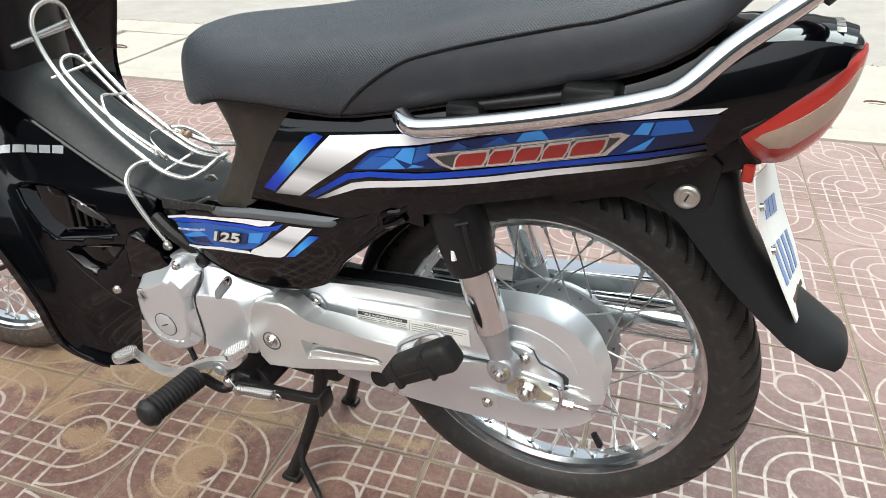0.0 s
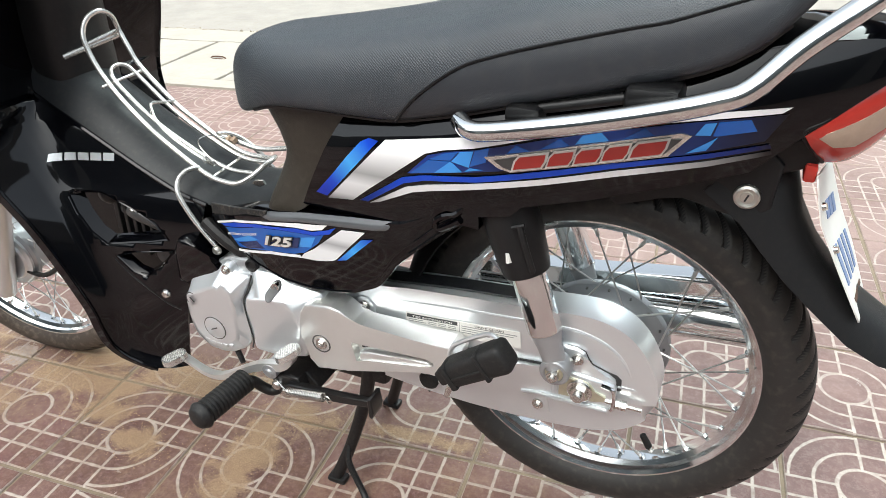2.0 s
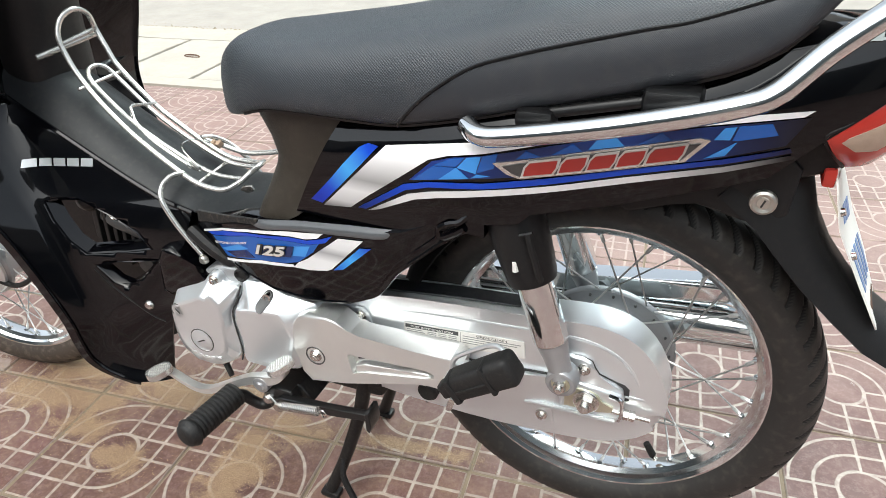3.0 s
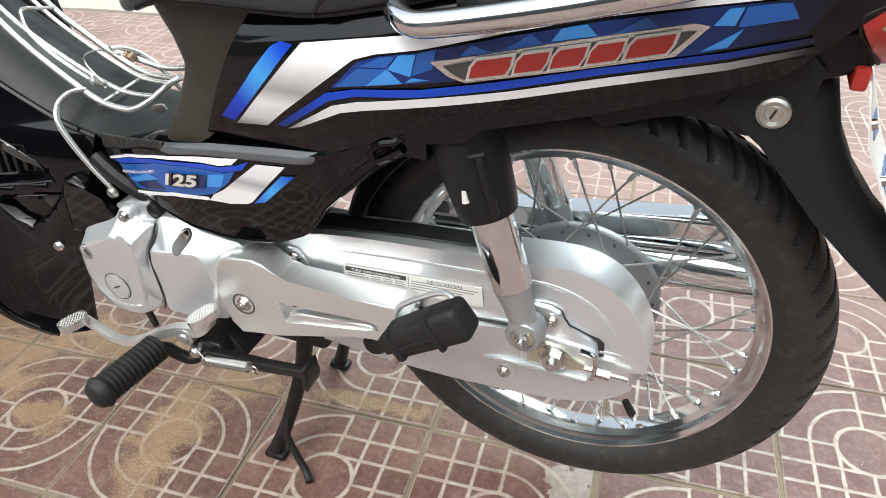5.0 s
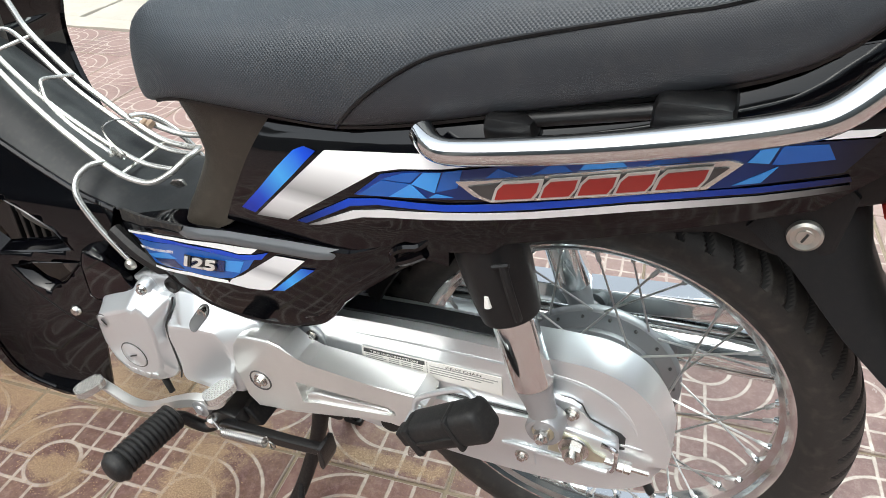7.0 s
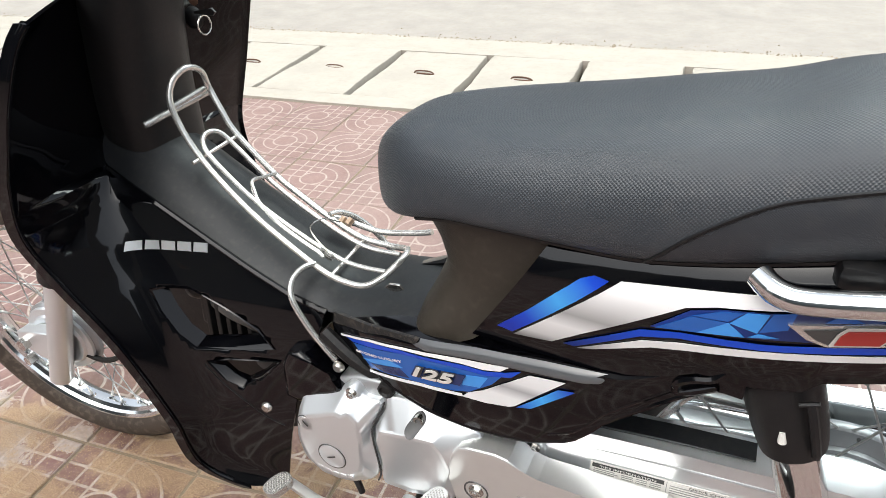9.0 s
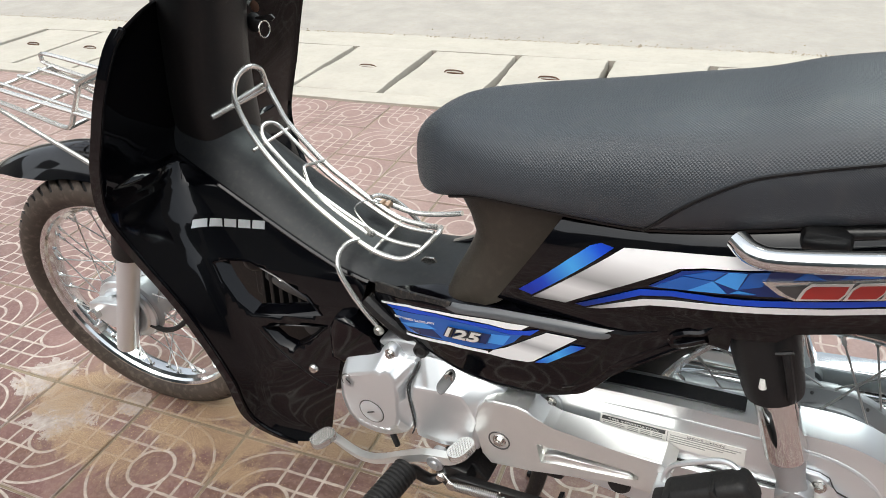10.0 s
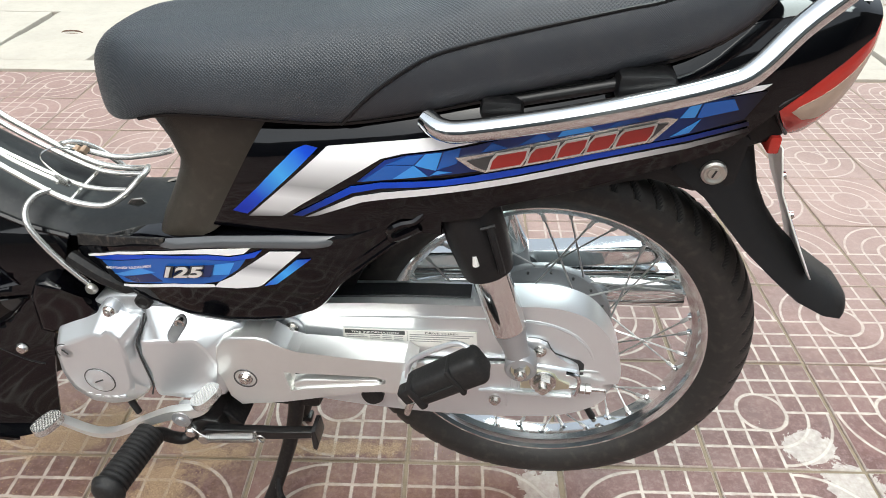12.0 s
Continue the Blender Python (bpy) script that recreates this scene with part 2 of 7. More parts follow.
def sand_mask(N, L, geo, mth, noise_tex):
    """0 to 1: where spilt sand lies on the pavement, ragged and grainy at its rim."""
    sep = N.new("ShaderNodeSeparateXYZ")
    L.new(geo.outputs["Position"], sep.inputs[0])
    out = None
    for cx, cy, rx, ry in SPILLS:
        dx = mth('DIVIDE', mth('SUBTRACT', sep.outputs[0], cx), rx)
        dy = mth('DIVIDE', mth('SUBTRACT', sep.outputs[1], cy), ry)
        d = mth('SUBTRACT', 1.12, mth('SQRT', mth('ADD', mth('MULTIPLY', dx, dx), mth('MULTIPLY', dy, dy))))
        out = d if out is None else mth('MAXIMUM', out, d)
    body = mth('ADD', out, mth('MULTIPLY', mth('SUBTRACT', noise_tex(10, 9, 0.74, 0.8), 0.5), 4.6))
    grain = mth('MULTIPLY', mth('SUBTRACT', noise_tex(330, 3, 0.7), 0.5), 1.5)
    soft = mth('MULTIPLY', mth('ADD', mth('MULTIPLY', body, 1.5), grain), 1.3)
    return mth('MULTIPLY', mth('MINIMUM', mth('MAXIMUM', soft, 0.0), 1.0), mth('ADD', 0.10, mth('MULTIPLY', noise_tex(26, 8, 0.78), 1.35)))


def tile_material():
    """Glazed red pavement tile with cast cream ridges, worn, stained with cement and dust."""
    m = bpy.data.materials.new("red_pavement_tile")
    m.use_nodes = True
    nt = m.node_tree
    N, L = nt.nodes, nt.links
    b = N["Principled BSDF"]

    def mth(op, a, b_=None, c=None):
        n = N.new("ShaderNodeMath")
        n.operation = op
        for i, x in enumerate((a, b_, c)):
            if x is None:
                continue
            if isinstance(x, (int, float)):
                n.inputs[i].default_value = x
            else:
                L.new(x, n.inputs[i])
        return n.outputs[0]
    uv = N.new("ShaderNodeUVMap")
    sep = N.new("ShaderNodeSeparateXYZ")
    L.new(uv.outputs[0], sep.inputs[0])
    x, y = sep.outputs[0], sep.outputs[1]
    geo = N.new("ShaderNodeNewGeometry")
    wob = N.new("ShaderNodeTexNoise")
    wob.inputs["Scale"].default_value, wob.inputs["Detail"].default_value = 60, 3
    L.new(geo.outputs["Position"], wob.inputs["Vector"])
    jitter = mth('MULTIPLY', mth('SUBTRACT', wob.outputs["Fac"], 0.5), 0.012)
    d = mth('SQRT', mth('ADD', mth('MULTIPLY', x, x), mth('MULTIPLY', y, y)))
    ax, ay = mth('ABSOLUTE', x), mth('ABSOLUTE', y)
    HALF = 0.0138

    def near(val, at, half=HALF):
        """1 on the line, falling off at its rim."""
        gap = mth('ABSOLUTE', mth('SUBTRACT', val, at))
        return mth('SUBTRACT', 1.0, mth('SMOOTH_MIN', mth('DIVIDE', mth('ADD', gap, jitter), half), 1.0, 0.3))

    def most(*xs):
        out = xs[0]
        for q in xs[1:]:
            out = mth('MAXIMUM', out, q)
        return out
    rings = most(near(d, 0.32), near(d, 0.475))
    straight = most(near(ax, 0.17), near(ax, 0.32), near(ay, 0.17), near(ay, 0.32))
    arcs_here = mth('LESS_THAN', mth('MULTIPLY', x, y), 0.0)
    mixed = mth('ADD', mth('MULTIPLY', rings, arcs_here), mth('MULTIPLY', straight, mth('SUBTRACT', 1.0, arcs_here)))
    cross = most(near(ax, 0.0), near(ay, 0.0))
    outside = mth('GREATER_THAN', d, 0.175)
    line = most(near(d, 0.175, 0.016), mth('MULTIPLY', most(mixed, cross), outside))
    line = mth('MINIMUM', mth('MULTIPLY', line, 2.2), 1.0)
    edge = mth('GREATER_THAN', most(ax, ay), 0.492)
    line = most(line, mth('MULTIPLY', edge, 0.7))

    def noise_tex(scale, detail=8, rough=0.6, dist=0.0):
        n = N.new("ShaderNodeTexNoise")
        n.inputs["Scale"].default_value, n.inputs["Detail"].default_value = scale, detail
        n.inputs["Roughness"].default_value, n.inputs["Distortion"].default_value = rough, dist
        L.new(geo.outputs["Position"], n.inputs["Vector"])
        return n.outputs["Fac"]

    def ramp(fac, stops):
        r = N.new("ShaderNodeValToRGB")
        e = r.color_ramp.elements
        e[0].position, e[0].color = stops[0][0], (*stops[0][1], 1)
        e[1].position, e[1].color = stops[-1][0], (*stops[-1][1], 1)
        for pos, col in stops[1:-1]:
            q = e.new(pos)
            q.color = (*col, 1)
        L.new(fac, r.inputs[0])
        return r.outputs[0]

    def mixc(fac, a, c):
        n = N.new("ShaderNodeMix")
        n.data_type = 'RGBA'
        for sock, val in ((0, fac), (6, a), (7, c)):
            if isinstance(val, (int, float)):
                n.inputs[sock].default_value = val
            elif isinstance(val, tuple):
                n.inputs[sock].default_value = (*val, 1)
            else:
                L.new(val, n.inputs[sock])
        return n.outputs[2]
    pos = N.new("ShaderNodeSeparateXYZ")
    L.new(geo.outputs["Position"], pos.inputs[0])
    info = N.new("ShaderNodeObjectInfo")
    red = ramp(noise_tex(9), [(0.3, (0.072, 0.024, 0.021)), (0.5, (0.108, 0.041, 0.036)), (0.72, (0.170, 0.086, 0.076))])
    hue = N.new("ShaderNodeHueSaturation")
    L.new(mth('ADD', 0.80, mth('MULTIPLY', info.outputs["Random"], 0.28)), hue.inputs["Value"])
    L.new(red, hue.inputs["Color"])
    red = mixc(mth('MULTIPLY', mth('MAXIMUM', mth('SUBTRACT', noise_tex(75, 9, 0.8), 0.47), 0.0), 2.0), hue.outputs[0], (0.33, 0.23, 0.21))
    cream = ramp(noise_tex(40), [(0.3, (0.31, 0.26, 0.22)), (0.55, (0.50, 0.44, 0.385)), (0.8, (0.62, 0.57, 0.51))])
    worn = mth('MULTIPLY', line, mth('MINIMUM', 1.0, mth('ADD', 0.12, mth('MULTIPLY', noise_tex(28, 8, 0.7), 1.5))))
    col = mixc(worn, red, cream)
    # cement splashes; sandy dust film, paled towards the road for grazing sky sheen
    spots = None
    for sx, sy, sr in ((0.46, 1.07, 0.055), (0.50, 0.99, 0.06), (-0.02, 0.975, 0.05), (-1.43, 0.95, 0.10), (-1.56, 1.02, 0.09), (-1.30, 1.02, 0.05)):
        gx, gy = mth('SUBTRACT', pos.outputs[0], sx), mth('SUBTRACT', pos.outputs[1], sy)
        ball = mth('SUBTRACT', 1.0, mth('DIVIDE', mth('SQRT', mth('ADD', mth('MULTIPLY', gx, gx), mth('MULTIPLY', gy, gy))), sr))
        spots = ball if spots is None else mth('MAXIMUM', spots, ball)
    blot = mth('ADD', mth('MULTIPLY', spots, 0.5), noise_tex(24, 8, 0.7, 0.8))
    small = noise_tex(13, 9, 0.72, 1.2)
    splash = mth('MULTIPLY', mth('MAXIMUM', mth('GREATER_THAN', blot, 0.635), mth('MULTIPLY', mth('GREATER_THAN', small, 0.66), 0.8)), mth('ADD', 0.35, noise_tex(90, 4)))
    splash = mth('MINIMUM', mth('MULTIPLY', splash, 0.8), 0.75)
    col = mixc(splash, col, ramp(noise_tex(60), [(0.3, (0.36, 0.33, 0.30)), (0.7, (0.58, 0.54, 0.49))]))
    # paler with distance: sky sheen on the far tiles put into the colour
    far_wash = mth('MAXIMUM', mth('MULTIPLY', mth('SUBTRACT', pos.outputs[1], 0.55), 1.0), 0.0)
    film = ramp(mth('ADD', mth('MULTIPLY', mth('MINIMUM', far_wash, 1.2), 0.36), mth('MULTIPLY', noise_tex(1.6, 9, 0.7, 0.3), 0.75)), [(0.47, (0.01, 0.01, 0.01)), (0.66, (0.26, 0.26, 0.26)), (0.92, (0.72, 0.72, 0.72))])
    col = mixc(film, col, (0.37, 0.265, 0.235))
    # brown dust trodden out of the sand
    halo = None
    for cx, cy, rx, ry in ((-0.75, 0.95, 0.60, 0.32), (-1.25, 1.0, 0.40, 0.30), (-0.35, 1.02, 0.40, 0.14)):
        hx, hy = mth('DIVIDE', mth('SUBTRACT', pos.outputs[0], cx), rx), mth('DIVIDE', mth('SUBTRACT', pos.outputs[1], cy), ry)
        h_ = mth('SUBTRACT', 1.0, mth('SQRT', mth('ADD', mth('MULTIPLY', hx, hx), mth('MULTIPLY', hy, hy))))
        halo = h_ if halo is None else mth('MAXIMUM', halo, h_)
    trodden = mth('MULTIPLY', mth('MAXIMUM', mth('MINIMUM', mth('MULTIPLY', halo, 2.5), 1.0), 0.0), mth('MINIMUM', 1.0, mth('MAXIMUM', 0.0, mth('MULTIPLY', mth('SUBTRACT', noise_tex(14, 9, 0.74), 0.36), 2.3))))
    col = mixc(mth('MULTIPLY', trodden, 0.75), col, ramp(noise_tex(160, 4), [(0.3, (0.150, 0.090, 0.053)), (0.6, (0.26, 0.168, 0.10)), (0.8, (0.36, 0.25, 0.16))]))
    # sand swept into the low places
    sand = sand_mask(N, L, geo, mth, noise_tex)
    col = mixc(sand, col, ramp(noise_tex(420, 2), [(0.3, (0.215, 0.138, 0.076)), (0.5, (0.325, 0.217, 0.126)), (0.7, (0.45, 0.32, 0.20))]))
    L.new(col, b.inputs["Base Color"])
    L.new(mth('ADD', 0.42, mth('MULTIPLY', noise_tex(20), 0.35)), b.inputs["Roughness"])
    bump = N.new("ShaderNodeBump")
    bump.inputs["Strength"].default_value, bump.inputs["Distance"].default_value = 0.6, 0.002
    rough_sand = mth('MULTIPLY', sand, mth('MULTIPLY', noise_tex(420, 2), 1.6))
    L.new(mth('ADD', rough_sand, mth('ADD', mth('MULTIPLY', line, 0.6), mth('MULTIPLY', noise_tex(220, 4), 0.4))), bump.inputs["Height"])
    L.new(bump.outputs[0], b.inputs["Normal"])
    return m


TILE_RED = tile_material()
GROUT = material("sandy_grout", (0.21, 0.165, 0.115), 0.9, vary=0.4, scale=40, bump=0.8, bump_scale=300, dust=0.4)
CONCRETE = material("pale_concrete", (0.40, 0.365, 0.315), 0.85, vary=0.22, scale=6, bump=0.5, bump_scale=220, dust=0.25)
ASPHALT = material("worn_grey_road", (0.325, 0.298, 0.268), 0.9, vary=0.30, scale=5, bump=1.0, bump_scale=90, dust=0.45)
GRAVEL = material("road_edge_gravel", (0.30, 0.245, 0.18), 0.95, vary=0.5, scale=60, bump=1.0, bump_scale=150, dust=0.4)
SAND = material("spilt_sand", (0.36, 0.25, 0.15), 0.95, vary=0.25, scale=22, bump=0.9, bump_scale=420, dust=0.2)
WALL = material("grey_render", (0.17, 0.165, 0.16), 0.9, vary=0.15, scale=2, bump=0.3)

road = finish("road", box(-300, 300, ROAD_Y - 0.1, 300, -0.6, -0.035), ASPHALT)
tagged(road, "worn light grey road surface beyond the drain slabs", "road", kind="structure")
ground = finish("ground", box(-300, 300, -300, ROAD_Y - 0.1, -0.62, -0.24), GROUT)
tagged(ground, "bare earth under the pavement", "ground", kind="structure")
pavement = finish("pavement", box(-14, 12, -4.45, KERB_NEAR + 0.02, -0.20, -0.0045), GROUT)
tagged(pavement, "sandy mortar bed of a red tiled pavement", "pavement", kind="structure")
channel_bed = finish("drain_channel", box(-14, 12, KERB_NEAR + 0.02, ROAD_Y, -0.235, -0.10), DARK)
tagged(channel_bed, "dark drain channel under concrete cover slabs", "drain", kind="structure")


def unseen_wall(name, y, x0, x1, height, label, openings, sign):
    """An unseen plain wall with dark panels on it, added to darken reflections."""
    bm = box(x0, x1, y - 0.15, y + 0.15, -0.3, height)
    ob = finish(name, bm, WALL)
    tagged(ob, label, "wall", kind="structure")
    for x, w, z0, z1 in openings:
        part("shutter", box(x - w / 2, x + w / 2, y + sign * 0.15, y + sign * 0.19, z0, z1, 0.01), WALL_PANEL, ob, "added dark panel on an unseen wall")
    return ob


# walls out of view, added to give gloss and chrome a dark horizon
WALL_PANEL = material("dark_wall_panel", (0.05, 0.055, 0.06), 0.5, vary=0.2, scale=3, bump=0.3)
unseen_wall("unseen_wall_south", -4.6, -16, 14, 3.1, "unseen plain wall added south of the pavement to darken reflections", [(-6 + 4 * k, 3.0, 0, 2.9) for k in range(5)], 1)
unseen_wall("unseen_wall_north", 15.0, -40, 40, 6.5, "unseen plain wall added across the road to darken reflections", [(-20 + 6 * k, 3.5, 0, 3.0) for k in range(8)], -1)


# added end walls, keeping the bright horizon out of the gloss paint
for name, x, x_in in (("unseen_wall_east", 8.5, 1), ("unseen_wall_west", -13.0, -1)):
    unseen_end_wall = finish(name, box(x - 0.15, x + 0.15, -5.05, 2.6, -0.3, 5.0), WALL)
    tagged(unseen_end_wall, "unseen plain wall added across the pavement end to darken reflections", "wall", kind="structure")


def tile_mesh(flip):
    bm = bmesh.new()
    h, e = TILE / 2, 0.0022
    rings = [[(sx * (h - o), sy * (h - o), z) for sx, sy in ((-1, -1), (1, -1), (1, 1), (-1, 1))] for o, z in ((0, -0.012), (0, -e), (e, 0.0))]
    vs = skin(bm, rings, cap=False)
    bm.faces.new(vs[-1])
    uvl = bm.loops.layers.uv.new("UVMap")
    for f in bm.faces:
        for l in f.loops:
            u, v = l.vert.co.x / TILE, l.vert.co.y / TILE
            l[uvl].uv = (-u, v) if flip else (u, v)
    me = bpy.data.meshes.new("tile")
    bm.to_mesh(me)
    bm.free()
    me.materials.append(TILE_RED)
    return me


# ---- concrete drain covers and kerb ----
def concrete_strip(name, x0, x1, y0, y1, z0, z1, label):
    bm = box(x0, x1, y0, y1, z0, z1)
    bmesh.ops.subdivide_edges(bm, edges=[e for e in bm.edges if abs(e.verts[0].co.x - e.verts[1].co.x) > 0.1], cuts=200)
    for v in bm.verts:
        v.co.y += 0.006 * noise.noise((v.co.x * 3, v.co.y * 5, 1.0))
        v.co.z += 0.004 * noise.noise((v.co.x * 4, v.co.y * 9, 7.0)) if v.co.z > -0.05 else 0
    ob = finish(name, bm, CONCRETE)
    return tagged(ob, label, "kerb", kind="structure")


concrete_strip("kerb_inner", -14, 12, KERB_NEAR, SLAB_0 - 0.004, -0.2, 0.006, "pale concrete edging between tiles and drain slabs")
concrete_strip("kerb_outer", -14, 12, SLAB_1 + 0.006, ROAD_Y, -0.2, 0.0, "pale concrete kerb along the road")


SLOT_X0, SLOT_P = -1.195, 0.463
for k in range(-24, 24):
    bm = box(-0.214, 0.214, SLAB_0 + 0.004, SLAB_1, -0.075, 0.002 + 0.003 * math.sin(k * 2.1), 0.006)
    bmesh.ops.subdivide_edges(bm, edges=[e for e in bm.edges if abs(e.verts[0].co.y - e.verts[1].co.y) > 0.5], cuts=14)
    for v in bm.verts:
        v.co.x += 0.012 * noise.noise((k * 1.7, v.co.y * 3, v.co.x * 4)) + 0.006 * noise.noise((k * 3.1, v.co.y * 22, v.co.x * 9))
    slab = finish("drain_slab", bm, CONCRETE)
    slab.location = (SLOT_X0 + (k + 0.5) * SLOT_P, 0, 0)
    tagged(slab, "pale concrete drain cover slab with a rusty lifting hook", "drain slab", group="drain slabs along the road")
    part("lifting_hook", tube([(-0.045, 3.29, 0.001), (-0.04, 3.305, 0.006), (0.0, 3.310, 0.007), (0.035, 3.300, 0.006), (0.05, 3.285, 0.001), (0.01, 3.280, 0.003), (-0.03, 3.284, 0.002)], 0.0036, 6), RUST, slab, "rusty iron hook")

gravel = bmesh.new()
rng = random.Random(5)
for k in range(5200):
    x, y = rng.uniform(-7, 3), ROAD_Y + abs(rng.gauss(0, 0.085)) - 0.02
    s = rng.choice((0.0015, 0.0025, 0.003, 0.004, 0.0065))
    z = -0.033 if y > ROAD_Y else 0.002
    ring = [gravel.verts.new((x + s * rng.uniform(0.7, 1.3) * math.cos(a), y + s * rng.uniform(0.7, 1.3) * math.sin(a), z - 0.001)) for a in (0, 1.3, 2.5, 3.8, 5.1)]
    top = gravel.verts.new((x, y, z + s * rng.uniform(0.5, 1.0)))
    for q in range(5):
        gravel.faces.new((ring[q], ring[(q + 1) % 5], top))
tagged(finish("road_grit", gravel, GRAVEL), "loose grit gathered along the road edge", "grit", kind="stuff")


grains = bmesh.new()
rng = random.Random(8)
for k in range(9000):
    cx, cy, rx, ry = SPILLS[k % len(SPILLS)]
    gx, gy = rng.gauss(cx, rx * 0.75), rng.gauss(cy, ry * 0.75)
    s = rng.uniform(0.0004, 0.0012) * (1.6 if rng.random() < 0.04 else 1)
    c = [grains.verts.new((gx + a * s, gy + b * s, 0.0005 + h * s)) for a, b, h in ((-1, -0.7, 0), (1, -0.6, 0), (0, 1, 0), (0.1, 0, 1.2))]
    for f in ((0, 1, 3), (1, 2, 3), (2, 0, 3)):
        grains.faces.new([c[q] for q in f])
tagged(finish("sand_grains", grains, SAND), "coarse yellow sand spilt over the red tiles", "sand", kind="stuff")

# ---- motorcycle: u runs to its rear, v to its right, w up ----
bike = new("motorcycle")
bike.empty_display_size = 0.1
bike.matrix_world = pose(-0.0464, 0.9734, 0.0, 0, 0, -5.6)
tagged(bike, "black underbone motorcycle with blue and white stripes on its centre stand", "motorcycle")

REAR = (0.0, 0.0245, 0.318)
FRONT = (-1.180, -0.022, 0.2735)
AXIS_TOP, AXIS_LOW = Vector((-0.93, 0, 0.80)), Vector((-1.165, 0, 0.30))
STEER = Matrix.Translation(AXIS_TOP) @ Matrix.Rotation(radians(7.5), 4, (AXIS_TOP - AXIS_LOW).normalized()) @ Matrix.Translation(-AXIS_TOP)


def tyre_mesh(centre, r_rim, r_out, half):
    """A road tyre: rounded section with slanting tread grooves cut into the crown."""
    bm = bmesh.new()
    prof = [(r_rim - 0.004, half * 0.62), (r_rim + 0.003, half * 0.80), (r_rim + 0.012, half * 0.95), (r_rim + 0.022, half)]
    n_cross, seg, count = 36, 672, 56
    rings, base, cut_in = [], r_rim + 0.022, {}
    for k in range(seg):
        a = 2 * math.pi * k / seg
        pr = [(r, -v) for r, v in prof]
        for j in range(1, n_cross):
            t = -1 + 2 * j / n_cross
            r = base + (r_out - base) * (1 - abs(t) ** 2.3) ** 0.62
            g = (k * count / seg + 1.5 * abs(t) + (0.5 if t > 0 else 0)) % 1.0
            cut_in[k, len(pr)] = 0.04 < abs(t) < 0.86 and g < 0.20
            if cut_in[k, len(pr)]:
                r -= 0.0045
            pr.append((r, t * half))
        pr += [(r, v) for r, v in reversed(prof)]
        rings.append([(centre[0] + r * math.cos(a), centre[1] + v, centre[2] + r * math.sin(a)) for r, v in pr])
    grid = skin(bm, rings, closed_ring=True, cap=False, loop=True)
    bm.faces.ensure_lookup_table()
    n = len(grid[0])
    # groove faces take the darker rubber, so their shade is in the colour
    for i, f in enumerate(bm.faces):
        k, j = divmod(i, n)
        if cut_in.get((k, j)):
            f.material_index = 1
    return bm


def rim_mesh(centre, r, half):
    prof = [(r, -half), (r + 0.001, -half * 0.86), (r - 0.006, -half * 0.78), (r - 0.009, -half * 0.55), (r - 0.015, -half * 0.36), (r - 0.016, 0),
            (r - 0.015, half * 0.36), (r - 0.009, half * 0.55), (r - 0.006, half * 0.78), (r + 0.001, half * 0.86), (r, half),
            (r - 0.005, half * 0.98), (r - 0.010, half * 0.84), (r - 0.013, half * 0.6), (r - 0.0195, half * 0.4), (r - 0.0205, 0),
            (r - 0.0195, -half * 0.4), (r - 0.013, -half * 0.6), (r - 0.010, -half * 0.84), (r - 0.005, -half * 0.98)]
    return lathe(prof, centre, 120, closed=True)


SPOKE = None


def wheel(name, centre, r_rim, r_out, half, hub_bm, hub_mat, flange, at=None, label="", rubber=None):
    """A wire wheel: hub with tyre, rim, spokes and valve as its pieces."""
    global SPOKE
    hub = part(name, hub_bm, hub_mat, bike, label, at=at)
    part("tyre", tyre_mesh(centre, r_rim, r_out, half), [rubber or TYRE, GROOVE_SHADE], hub, "brown with dust, worn road tyre" if rubber else "black worn road tyre")
    part("rim", rim_mesh(centre, r_rim, half * 0.66), RIM_CHROME, hub, "chromed steel rim", sharp=22)
    for i in range(36):
        a = 2 * math.pi * (i + 0.5) / 36
        c_ = Vector((centre[0] + (r_rim - 0.0205) * math.cos(a), centre[1] + (0.004 if i % 2 == 0 else -0.004), centre[2] + (r_rim - 0.0205) * math.sin(a)))
        inward = Vector((-math.cos(a), 0, -math.sin(a)))
        part("nipple_seat", rod(c_ - inward * 0.001, c_ + inward * 0.0032, 0.0062, 0.0038, 10), RIM_CHROME, hub)
    if SPOKE is None:
        bm = bmesh.new()
        tube([(0, 0, 0), (0, 0, 0.90), (0, 0, 0.902), (0, 0, 0.99), (0, 0, 1)], 0.0013, 6, 1, bm=bm, smooth=False)
        for v in bm.verts:
            if v.co.z > 0.901:
                v.co.x *= 2.1
                v.co.y *= 2.1
        SPOKE = finish("spoke", bm, SPOKE_MAT)
        spoke_me = SPOKE.data
        bpy.data.objects.remove(SPOKE)
        SPOKE = spoke_me
    c = Vector(centre)
    for i in range(36):
        side = -1 if i % 2 else 1
        a_rim = 2 * math.pi * (i + 0.5) / 36
        cross = (1 if (i // 2) % 2 else -1) * radians(52)
        a_hub = a_rim + cross
        p0 = c + Vector((flange[0] * math.cos(a_hub), side * flange[1], flange[0] * math.sin(a_hub)))
        p1 = c + Vector(((r_rim - 0.018) * math.cos(a_rim), side * 0.004, (r_rim - 0.018) * math.sin(a_rim)))
        d = p1 - p0
        sp = new("spoke", SPOKE)
        sp.parent = hub
        sp.matrix_local = Matrix.Translation(p0) @ d.to_track_quat('Z', 'Y').to_matrix().to_4x4() @ Matrix.Diagonal((1, 1, d.length, 1))
    return hub


